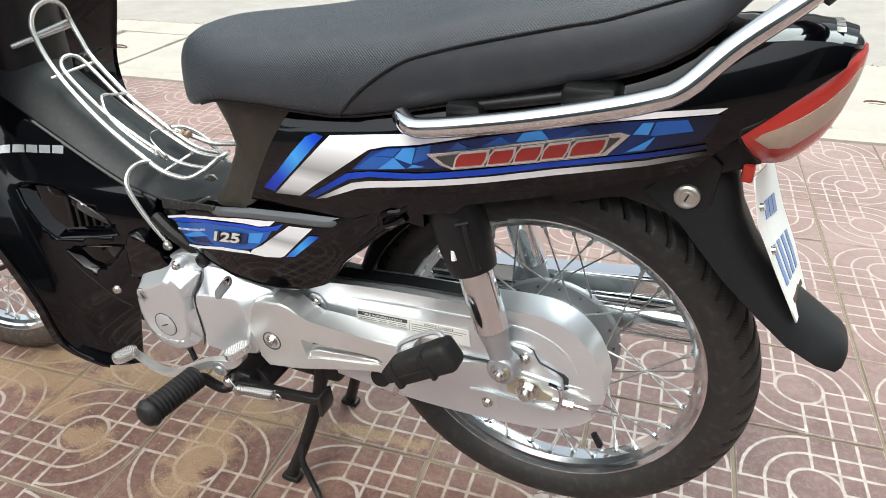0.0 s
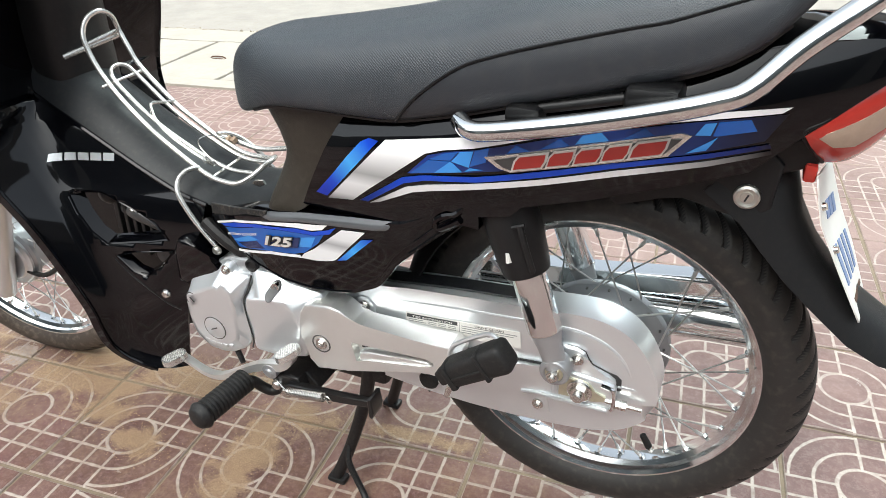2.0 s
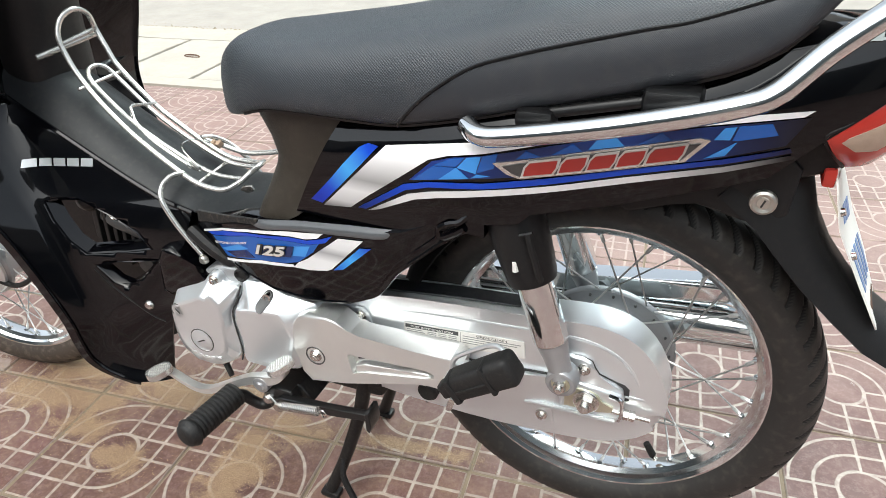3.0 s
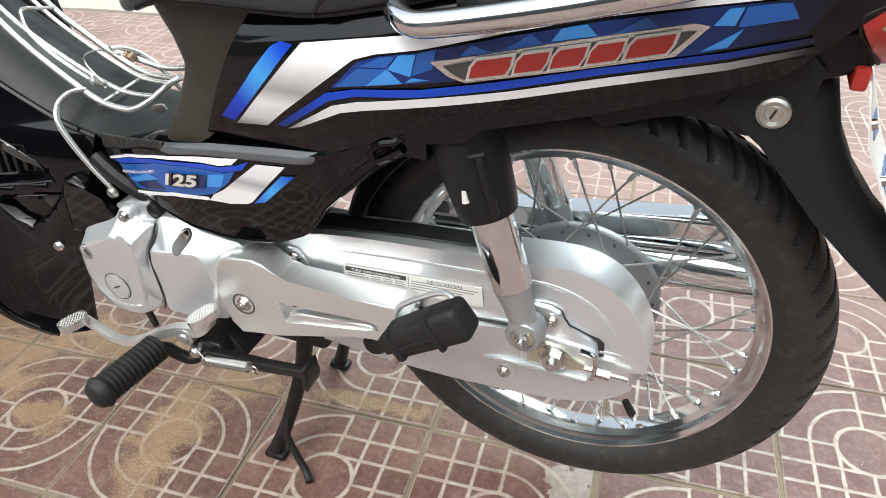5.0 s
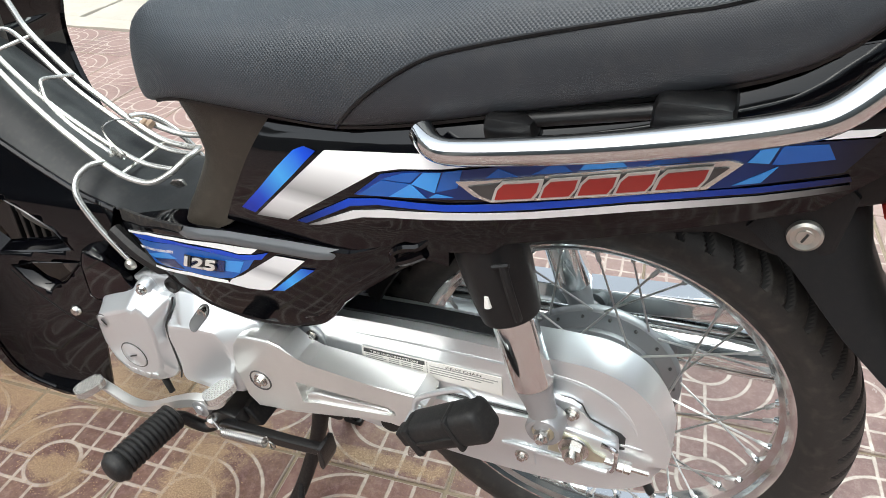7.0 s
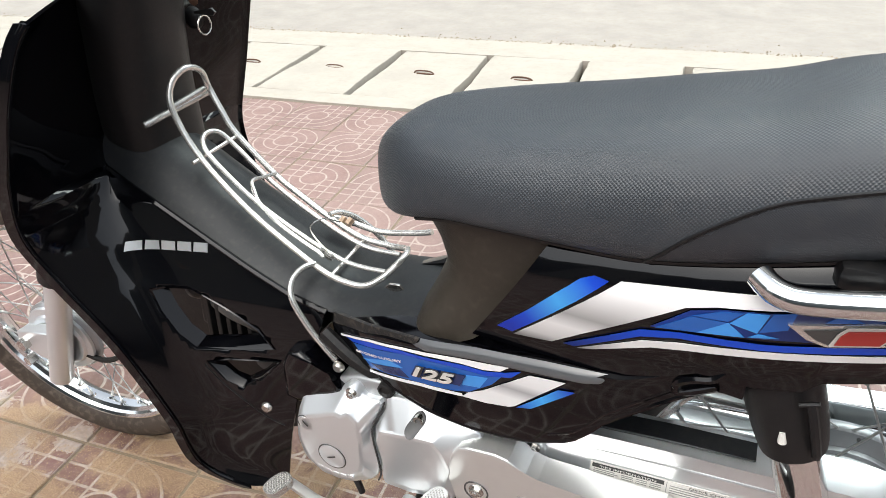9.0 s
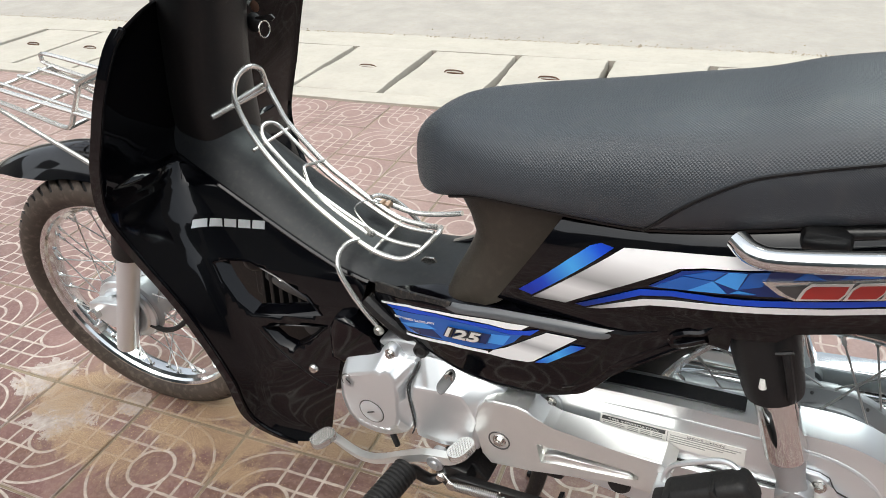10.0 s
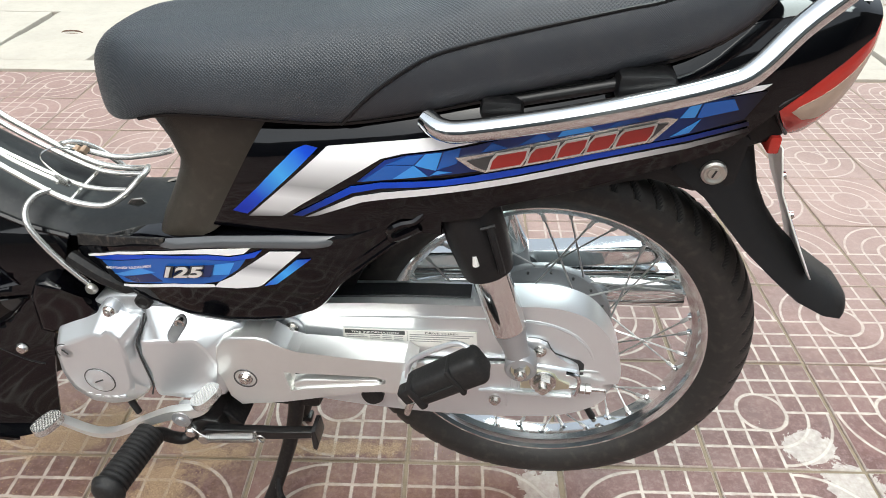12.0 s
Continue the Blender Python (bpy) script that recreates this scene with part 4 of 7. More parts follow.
for k in range(2):
    part("adjuster_nut", rod((0.049 + 0.0075 * k, -0.078, 0.3180), (0.0555 + 0.0075 * k, -0.0775, 0.3175), 0.0068, 0.0068, 6), STEEL, bike)
part("adjuster_hook", tube([(0.030, -0.079, 0.3435), (0.042, -0.081, 0.3425), (0.0465, -0.081, 0.336), (0.0465, -0.080, 0.316), (0.044, -0.079, 0.306)], 0.0030, 8, 6), CHROME, bike, "bright adjuster end plate")

for sv in (-1, 1):
    top, low = Vector((-0.108, sv * 0.076, 0.60)), Vector((-0.028, sv * 0.090, 0.364))
    d = (low - top)
    part("shock_boot", tube([top + d * k for k in (0, 0.06, 0.14, 0.24, 0.34, 0.41, 0.432, 0.438, 0.432)], [0.033, 0.0345, 0.0345, 0.034, 0.0322, 0.0302, 0.0290, 0.0265, 0.022], 32, 1, smooth=False), MATT, bike, "black plastic shock absorber cover", sharp=50)
    part("shock_body", tube([top + d * k for k in (0.40, 0.76, 0.772, 0.776)], [0.0222, 0.0222, 0.0215, 0.0195], 36, 1, smooth=False), CHROME, bike, "chromed shock absorber")
    part("shock_stem", tube([top + d * k for k in (0.772, 0.80, 0.86, 0.93, 0.98)], [0.0200, 0.0195, 0.0165, 0.0150, 0.0165], 20, 1, smooth=False), CAST_DARK, bike)
    part("shock_eye", lathe([(0.012, -0.0125), (0.0135, -0.0145), (0.0175, -0.0140), (0.0198, -0.011), (0.0198, 0.012), (0.012, 0.013)], tuple(low), 32), CAST_DARK, bike)
    part("shock_bush", lathe([(0.0, -0.0135), (0.0112, -0.0135), (0.0124, -0.0120), (0.0124, 0.0)] if sv < 0 else [(0.0124, 0.0), (0.0124, 0.012), (0.0112, 0.0135), (0, 0.0135)], tuple(low), 28), ZINC, bike, "yellow zinc bush")
    part("shock_nut", rod(low + Vector((0, sv * 0.012, 0)), low + Vector((0, sv * 0.022, 0)), 0.0085, 0.008, 6), STEEL, bike)
    part("shock_stud", rod(low + Vector((0, sv * 0.020, 0)), low + Vector((0, sv * 0.027, 0)), 0.0046, 0.004, 12), STEEL, bike)
    if sv < 0:
        # white rod painted in for daylight seen through a gap in the boot
        part("slot_light", rod((-0.0885, -0.1120, 0.536), (-0.0865, -0.1125, 0.524), 0.0026, 0.0040, 8), PAPER, bike, "white rod for light showing through the boot slot")
        part("boot_rib", tube([(-0.074, -0.1130, 0.575), (-0.068, -0.1150, 0.556), (-0.060, -0.1135, 0.527), (-0.058, -0.1105, 0.516)], 0.0042, 8), MATT, bike, "moulded rib of the cover")
        part("boot_clip", rod((-0.083, -0.1140, 0.5715), (-0.068, -0.1140, 0.5775), 0.0022, seg=6), MATT, bike)

# exhaust on the far side
muffler = part("muffler", rod((-0.30, 0.140, 0.298), (0.203, 0.128, 0.345), 0.030, 0.036, 32), CHROME, bike, "chromed exhaust muffler")
part("muffler_end", lathe([(0, 0), (0.02, 0), (0.022, 0.004)], (0.2, 0.128, 0.345), 20), DARK, muffler)
part("heat_shield", prism([(-0.24, 0.372), (-0.05, 0.392), (0.15, 0.418), (0.165, 0.398), (0.15, 0.384), (-0.05, 0.362), (-0.24, 0.342)], 0.108, 0.14, 0.010, 3), CHROME, muffler, "chromed heat shield")
part("header_pipe", tube([(-0.80, 0.05, 0.36), (-0.84, 0.08, 0.26), (-0.70, 0.12, 0.20), (-0.45, 0.13, 0.24), (-0.28, 0.135, 0.300)], 0.016, 12), STEEL, bike, "steel exhaust pipe")

# rear inner mudguard over the wheel
bm = bmesh.new()
rings = []
for k in range(19):
    a = radians(205 - k * 6.0)
    r = 0.297
    rings.append([(REAR[0] + (r - 0.03 * abs(b) ** 3) * math.cos(a), REAR[1] + b * 0.062, REAR[2] + (r - 0.03 * abs(b) ** 3) * math.sin(a)) for b in np.linspace(-1, 1, 9)])
skin(bm, rings, closed_ring=False)
part("inner_mudguard", bm, MATT, bike, "black plastic inner mudguard", solid=0.003)
part("frame_tube", tube([(-0.62, 0, 0.445), (-0.44, 0, 0.440), (-0.28, 0, 0.50), (0.05, 0, 0.66)], 0.028, 12), DARK, bike, "black steel frame tube")
part("battery_box", box(-0.40, -0.29, -0.06, 0.06, 0.44, 0.60, 0.008), MATT, bike, "black plastic battery box")
part("pivot_block", box(-0.44, -0.30, -0.07, 0.07, 0.22, 0.36, 0.01), DARK, bike)


# ---- tail cowl ----
COWL_U = [-0.42, -0.33, -0.25, -0.15, -0.08, 0.0, 0.09, 0.15, 0.2, 0.25, 0.285]
COWL_H = [0.098, 0.107, 0.116, 0.126, 0.125, 0.114, 0.097, 0.084, 0.07, 0.052, 0.03]
smooth_half = smooth_path([(u, h, 0) for u, h in zip(COWL_U, COWL_H)], 6)
COWL_U, COWL_H = [q.x for q in smooth_half], [q.y for q in smooth_half]
COWL_BU = [-0.387, -0.33, -0.27, -0.232, -0.2, -0.165, -0.12, -0.085, -0.072, 0.0, 0.06, 0.102, 0.15, 0.187, 0.213, 0.243, 0.265]
COWL_BW = [0.541, 0.542, 0.545, 0.548, 0.560, 0.580, 0.580, 0.587, 0.600, 0.617, 0.634, 0.646, 0.661, 0.698, 0.7205, 0.747, 0.766]
COWL_TU = [-0.296, -0.27, -0.23, -0.2, -0.17, -0.14, -0.1, -0.07, -0.055, 0.02, 0.075, 0.125, 0.165, 0.20, 0.23, 0.250, 0.268]
COWL_TW = [0.688, 0.690, 0.692, 0.695, 0.700, 0.708, 0.716, 0.722, 0.726, 0.745, 0.759, 0.773, 0.783, 0.787, 0.788, 0.787, 0.783]


def cowl_v(u, w):
    """Half width of the tail at a place on its side."""
    wb, wt = 0.627 + 0.2213 * u, 0.747 + 0.2 * u
    s = min(1.0, max(0.0, (w - wb) / (wt - wb)))
    return interp(u, COWL_U, COWL_H) * (1 - 0.34 * (s - 0.5) ** 2 - interp(u, [0.0, 0.11], [0.22, 0.12]) * max(0.0, (s - 0.55) / 0.45) ** 2)


def cowl_mesh():
    bm = bmesh.new()
    rings = []
    n = 10
    for ub, wb, ut, wt in zip(COWL_BU, COWL_BW, COWL_TU, COWL_TW):
        left = []
        for j in range(n + 1):
            s = j / n
            u, w = ub + (ut - ub) * s, wb + (wt - wb) * s
            left.append((u, -cowl_v(u, w), w))
        h = -left[-1][1]
        roof = [(ut + 0.004 * math.cos(b * math.pi / 2), b * h, wt + 0.009 * math.cos(b * math.pi / 2) ** 0.8) for b in (-0.9, -0.7, -0.4, 0, 0.4, 0.7, 0.9)]
        rings.append(left + roof + [(u, -v, w) for u, v, w in reversed(left)])
    skin(bm, rings, closed_ring=False)
    bmesh.ops.subdivide_edges(bm, edges=bm.edges, cuts=1, use_grid_fill=True, smooth=0.0)
    return bm


cowl = part("tail_cowl", cowl_mesh(), PAINT, bike, "gloss black tail cowl with blue and white stripes", solid=0.003)


def film(name, poly, mat, parent, surf, lift=0.0022, step=0.012, label=""):
    """A thin printed film laid over the left side surface v = -surf(u, w)."""
    bm = bmesh.new()
    pts = []
    for i, (u0, w0) in enumerate(poly):
        u1, w1 = poly[(i + 1) % len(poly)]
        n = max(1, int(math.hypot(u1 - u0, w1 - w0) / step))
        pts += [(u0 + (u1 - u0) * k / n, w0 + (w1 - w0) * k / n) for k in range(n)]
    vs = [bm.verts.new((u, 0, w)) for u, w in pts]
    f = bm.faces.new(vs)
    bmesh.ops.triangulate(bm, faces=[f], quad_method='BEAUTY', ngon_method='BEAUTY')
    for _ in range(4):
        far_edges = [e for e in bm.edges if e.calc_length() > step * 1.3]
        if not far_edges:
            break
        bmesh.ops.subdivide_edges(bm, edges=far_edges, cuts=1)
        bmesh.ops.triangulate(bm, faces=[q for q in bm.faces if len(q.verts) > 3])
    for v in bm.verts:
        v.co.y = -surf(v.co.x, v.co.z) - lift
    bmesh.ops.recalc_face_normals(bm, faces=bm.faces)
    return part(name, bm, mat, parent, label, solid=0.0006)


def gradient_film(name, axis, stops, a0, a1):
    """Printed film whose colour runs along a direction of the side view."""
    m = material(name, stops[0][1], 0.28)
    nt = m.node_tree
    tc, dot, mr, rp = nt.nodes.new("ShaderNodeTexCoord"), nt.nodes.new("ShaderNodeVectorMath"), nt.nodes.new("ShaderNodeMapRange"), nt.nodes.new("ShaderNodeValToRGB")
    dot.operation = 'DOT_PRODUCT'
    dot.inputs[1].default_value = axis
    nt.links.new(tc.outputs["Object"], dot.inputs[0])
    nt.links.new(dot.outputs["Value"], mr.inputs[0])
    mr.inputs[1].default_value, mr.inputs[2].default_value = a0, a1
    nt.links.new(mr.outputs[0], rp.inputs[0])
    e = rp.color_ramp.elements
    e[0].position, e[0].color = stops[0][0], (*stops[0][1], 1)
    e[1].position, e[1].color = stops[-1][0], (*stops[-1][1], 1)
    for p_, c_ in stops[1:-1]:
        e.new(p_).color = (*c_, 1)
    nt.links.new(rp.outputs[0], nt.nodes["Principled BSDF"].inputs["Base Color"])
    return m


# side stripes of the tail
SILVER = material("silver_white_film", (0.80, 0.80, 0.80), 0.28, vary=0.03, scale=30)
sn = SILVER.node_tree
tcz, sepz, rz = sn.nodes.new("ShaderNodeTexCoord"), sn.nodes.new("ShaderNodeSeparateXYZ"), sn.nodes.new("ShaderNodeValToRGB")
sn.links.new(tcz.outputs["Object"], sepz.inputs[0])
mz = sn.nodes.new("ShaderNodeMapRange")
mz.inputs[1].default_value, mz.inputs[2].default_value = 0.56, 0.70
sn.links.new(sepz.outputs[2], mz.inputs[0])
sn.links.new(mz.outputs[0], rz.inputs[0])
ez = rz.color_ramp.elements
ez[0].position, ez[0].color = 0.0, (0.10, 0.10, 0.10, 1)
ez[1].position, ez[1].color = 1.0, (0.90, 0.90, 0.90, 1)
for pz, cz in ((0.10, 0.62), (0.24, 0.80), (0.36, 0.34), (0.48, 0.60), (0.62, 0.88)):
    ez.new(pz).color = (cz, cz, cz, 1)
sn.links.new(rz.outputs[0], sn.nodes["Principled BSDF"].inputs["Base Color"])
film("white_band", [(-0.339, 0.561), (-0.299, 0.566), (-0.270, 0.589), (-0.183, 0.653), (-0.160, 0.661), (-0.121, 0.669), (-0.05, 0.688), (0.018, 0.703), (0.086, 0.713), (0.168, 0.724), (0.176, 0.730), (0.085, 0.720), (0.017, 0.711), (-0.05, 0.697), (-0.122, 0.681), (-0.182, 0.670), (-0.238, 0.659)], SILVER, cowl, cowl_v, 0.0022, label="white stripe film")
SLASH = gradient_film("shaded_blue_film", (0.75, 0, 0.66), [(0.0, (0.004, 0.03, 0.42)), (0.18, (0.006, 0.06, 0.55)), (0.5, (0.06, 0.36, 0.80)), (0.8, (0.006, 0.06, 0.55)), (1.0, (0.004, 0.018, 0.28))], 0.1222, 0.26)
film("blue_slash", [(-0.356, 0.567), (-0.340, 0.564), (-0.305, 0.598), (-0.275, 0.628), (-0.248, 0.656), (-0.262, 0.657), (-0.274, 0.651), (-0.296, 0.629), (-0.322, 0.601)], SLASH, cowl, cowl_v, label="blue slash film")
FIELD = gradient_film("fading_blue_film", (1, 0, 0), [(0.0, (0.004, 0.035, 0.24)), (0.3, (0.006, 0.022, 0.11)), (0.72, (0.005, 0.040, 0.22)), (0.86, (0.003, 0.012, 0.06)), (1.0, (0.0015, 0.0018, 0.003))], -0.21, 0.176)
film("blue_field", [(-0.209, 0.624), (-0.179, 0.652), (-0.156, 0.660), (-0.121, 0.667), (-0.051, 0.685), (0.018, 0.700), (0.086, 0.7115), (0.174, 0.7235), (0.158, 0.696), (0.093, 0.679), (-0.031, 0.657), (-0.121, 0.641)], FIELD, cowl, cowl_v, 0.0026, label="dark blue faceted film")
WHITE_FADE = gradient_film("fading_white_film", (1, 0, 0), [(0.0, (0.20, 0.20, 0.20)), (0.10, (0.84, 0.84, 0.84)), (0.72, (0.86, 0.86, 0.86)), (0.88, (0.30, 0.30, 0.30)), (1.0, (0.004, 0.004, 0.005))], -0.274, 0.162)
BLUE_FADE = gradient_film("fading_bright_blue_film", (1, 0, 0), [(0.0, (0.002, 0.02, 0.16)), (0.15, (0.003, 0.058, 0.54)), (0.75, (0.003, 0.058, 0.50)), (1.0, (0.0015, 0.004, 0.03))], -0.287, 0.160)
film("blue_line", [(-0.287, 0.569), (-0.276, 0.569), (-0.216, 0.609), (-0.185, 0.619), (-0.121, 0.628), (-0.048, 0.643), (0.023, 0.659), (0.108, 0.675), (0.165, 0.689), (0.163, 0.693), (0.107, 0.680), (0.023, 0.665), (-0.048, 0.650), (-0.121, 0.635), (-0.185, 0.626), (-0.217, 0.617)], BLUE_FADE, cowl, cowl_v, 0.0028, label="bright blue line film")
film("white_line", [(-0.274, 0.567), (-0.258, 0.572), (-0.206, 0.598), (-0.177, 0.606), (-0.121, 0.618), (-0.047, 0.633), (0.025, 0.649), (0.110, 0.666), (0.167, 0.682), (0.165, 0.686), (0.109, 0.672), (0.024, 0.656), (-0.048, 0.640), (-0.121, 0.626), (-0.185, 0.613), (-0.214, 0.604)], WHITE_FADE, cowl, cowl_v, 0.0024, label="white line film")
for poly, m in (([(-0.205, 0.625), (-0.172, 0.632), (-0.150, 0.650), (-0.178, 0.647)], BLUE_MID), ([(-0.172, 0.632), (-0.136, 0.639), (-0.150, 0.650)], BLUE_LIGHT), ([(-0.178, 0.648), (-0.150, 0.651), (-0.140, 0.6625), (-0.156, 0.659)], BLUE_MID),
                ([(-0.149, 0.650), (-0.128, 0.646), (-0.122, 0.666), (-0.138, 0.663)], BLUE_LIGHT), ([(-0.134, 0.640), (-0.112, 0.645), (-0.127, 0.6455)], BLUE_LIGHT), ([(-0.127, 0.647), (-0.108, 0.655), (-0.104, 0.672), (-0.120, 0.667)], BLUE_MID),
                ([(-0.085, 0.668), (-0.060, 0.673), (-0.075, 0.678)], BLUE_MID), ([(-0.015, 0.684), (0.018, 0.690), (0.010, 0.698), (-0.008, 0.694)], BLUE_LIGHT), ([(0.03, 0.692), (0.060, 0.698), (0.050, 0.705)], BLUE_MID), ([(-0.05, 0.676), (-0.02, 0.682), (-0.03, 0.689)], BLUE_MID),
                ([(0.090, 0.6805), (0.108, 0.6845), (0.1165, 0.6985)], BLUE_LIGHT), ([(0.112, 0.7000), (0.117, 0.7000), (0.150, 0.7065), (0.143, 0.7175), (0.116, 0.7140)], BLUE_MID), ([(0.096, 0.7000), (0.110, 0.7005), (0.114, 0.7135), (0.104, 0.7120)], BLUE_LIGHT)):
    film("facet", poly, m, cowl, cowl_v, 0.0034)


def raised(name, poly, mat, parent, surf, lift, depth, label=""):
    """A raised emblem plate on the side surface."""
    vs0 = [(u, -surf(u, w) - lift - depth, w) for u, w in poly]
    vs1 = [(u, -surf(u, w) - lift, w) for u, w in poly]
    bm = bmesh.new()
    skin(bm, [vs1, vs0])
    bmesh.ops.triangulate(bm, faces=[f for f in bm.faces if len(f.verts) > 4])
    return part(name, bm, mat, parent, label, sharp=20)


emb = raised("emblem_plate", [(-0.109, 0.662), (-0.094, 0.651), (-0.080, 0.647), (0.0, 0.6625), (0.074, 0.677), (0.094, 0.700), (0.084, 0.702), (0.0, 0.686), (-0.085, 0.667)], STAINLESS, cowl, cowl_v, 0.003, 0.003, "chrome edged emblem plate")
raised("emblem_field", [(-0.098, 0.660), (-0.088, 0.653), (-0.079, 0.650), (0.0, 0.6655), (0.071, 0.680), (0.086, 0.697), (0.0, 0.683), (-0.083, 0.664)], ALLOY_DULL, cowl, cowl_v, 0.0062, 0.0008)


def emblem_mark(u0, strokes):
    """A slanted raised sign of the emblem: a pale rim with a red face."""
    base = 0.6505 + (u0 + 0.079) * 0.196

    def place(q):
        return (u0 + q[0] + 0.35 * q[1], base + 0.196 * q[0] + q[1])
    for st in strokes:
        raised("emblem_rim", [place(q) for q in st], NUMBER_SILVER, cowl, cowl_v, 0.0071, 0.0010)
        cx, cy = sum(q[0] for q in st) / len(st), sum(q[1] for q in st) / len(st)
        raised("emblem_face", [place((cx + (a - cx) * 0.86, cy + (b - cy) * 0.74)) for a, b in st], RED_MARK, cowl, cowl_v, 0.0082, 0.0012, "red raised mark")


for u0, wide in ((-0.079, 0.033), (-0.043, 0.024), (-0.016, 0.024), (0.011, 0.023), (0.037, 0.032)):
    emblem_mark(u0, [[(0, -0.001), (wide, -0.001), (wide + 0.002, 0.007), (wide + 0.0005, 0.0185), (0.002, 0.0185), (-0.001, 0.012)]])

# ---- lower side panel ----
PAN_U = [-0.59, -0.57, -0.524, -0.493, -0.44, -0.39, -0.35, -0.317, -0.273, -0.255, -0.242, -0.226, -0.2, -0.174, -0.146, -0.125]
PAN_B = [0.448, 0.440, 0.432, 0.420, 0.409, 0.407, 0.412, 0.420, 0.443, 0.464, 0.484, 0.500, 0.523, 0.546, 0.563, 0.560]
PAN_T = [0.470, 0.478, 0.492, 0.502, 0.513, 0.521, 0.528, 0.534, 0.540, 0.542, 0.545, 0.548, 0.560, 0.576, 0.586, 0.585]


pan_half = smooth_path([(-0.59, 0.063, 0), (-0.52, 0.0885, 0), (-0.456, 0.102, 0), (-0.4, 0.107, 0), (-0.25, 0.113, 0), (-0.12, 0.110, 0)], 8)
PAN_SU, PAN_SV = [q.x for q in pan_half], [q.y for q in pan_half]


def panel_v(u, w):
    s = min(1.0, max(0.0, (w - 0.41) / 0.12))
    return interp(u, PAN_SU, PAN_SV) - 0.007 * (1 - s) ** 2


def panel_mesh(sign):
    bm = bmesh.new()
    rings = []
    for u in np.linspace(-0.59, -0.125, 64):
        wb, wt = interp(u, PAN_U, PAN_B), interp(u, PAN_U, PAN_T)
        col = [(u, sign * 0.03, wb + 0.004), (u, sign * (panel_v(u, wb) - 0.016), wb)]
        col += [(u, sign * panel_v(u, wb + (wt - wb) * j / 8), wb + (wt - wb) * j / 8) for j in range(9)]
        col += [(u, sign * (panel_v(u, wt) - 0.012), wt + 0.004), (u, sign * 0.06, wt + 0.006)]
        rings.append(col)
    skin(bm, rings, closed_ring=False)
    return bm


side = part("side_panel", panel_mesh(-1), PAINT, bike, "gloss black side panel with a blue and white sticker", solid=0.003)
part("side_panel", panel_mesh(1), PAINT, bike, "gloss black side panel", solid=0.003)
lip_u = list(np.linspace(-0.515, -0.16, 40))
part("panel_lip", tube([(u, -panel_v(u, interp(u, PAN_U, PAN_B)) + 0.001, interp(u, PAN_U, PAN_B) + 0.001) for u in lip_u], 0.0036, 8, 1, smooth=False), PAINT, side, "rolled lower lip")
part("panel_fold", tube([(u, -panel_v(u, interp(u, PAN_U, PAN_B) + 0.013) - 0.0002, interp(u, PAN_U, PAN_B) + 0.013) for u in lip_u if u > -0.30], 0.0022, 8, 1, smooth=False), PAINT, side)
part("panel_hook", tube([(-0.143, -0.113, 0.586), (-0.152, -0.115, 0.577), (-0.167, -0.115, 0.572), (-0.179, -0.114, 0.563), (-0.178, -0.112, 0.551), (-0.163, -0.113, 0.558), (-0.147, -0.114, 0.569)], 0.0045, 8, 6), PAINT, side, "curled gloss black panel end")
# upward ledge of the panel, its sky sheen given as a grey colour
tr = bmesh.new()
tr_rings = []
for k in range(23):
    t = k / 22
    u0, u1 = -0.455 + 0.209 * t, -0.446 + 0.210 * t
    w0, w1 = interp(u0, [-0.455, -0.38, -0.30, -0.246], [0.509, 0.522, 0.5305, 0.536]), interp(u1, [-0.446, -0.38, -0.30, -0.236], [0.520, 0.532, 0.5415, 0.547])
    out = 0.0035 * min(1.0, k / 2, (22 - k) / 2 + 0.15)
    tr_rings.append([(u0, -panel_v(u0, w0) + 0.003, w0 - 0.003), (u0, -panel_v(u0, w0) - out, w0 - 0.001), (u0, -panel_v(u0, w0) - out - 0.001, w0 + 0.002), (u1, -panel_v(u1, w1) - 0.0015 * min(1, out * 400), w1 - 0.002), (u1, -panel_v(u1, w1) + 0.003, w1 + 0.001)])
skin(tr, tr_rings)
part("ledge_strip", tr, LEDGE_SHEEN, side, "panel ledge coloured grey for its sky reflection", sharp=50)
raised("grip_strip", [(-0.590, 0.473), (-0.53, 0.488), (-0.455, 0.506), (-0.447, 0.521), (-0.52, 0.508), (-0.585, 0.492)], GRIPMAT, side, lambda u, w: panel_v(u, w) - 0.004, 0.0, 0.004, "rough black grip tape")
PANEL_SLASH = gradient_film("shaded_light_blue_film", (0.75, 0, 0.66), [(0.0, (0.006, 0.06, 0.50)), (0.5, (0.06, 0.36, 0.80)), (1.0, (0.006, 0.05, 0.45))], 0.062, 0.136)
PANEL_SILVER = gradient_film("shaded_silver_film", (0, 0, 1), [(0.0, (0.80, 0.80, 0.80)), (0.35, (0.78, 0.78, 0.78)), (0.55, (0.36, 0.36, 0.37)), (0.7, (0.70, 0.70, 0.70)), (1.0, (0.82, 0.82, 0.82))], 0.46, 0.528)
film("sticker_white", [(-0.575, 0.466), (-0.519, 0.489), (-0.469, 0.502), (-0.425, 0.511), (-0.393, 0.517), (-0.363, 0.521), (-0.339, 0.525), (-0.349, 0.516), (-0.368, 0.511), (-0.393, 0.510), (-0.426, 0.506), (-0.470, 0.498), (-0.520, 0.485), (-0.574, 0.463)], WHITE, side, panel_v, 0.0030, label="white sticker band")
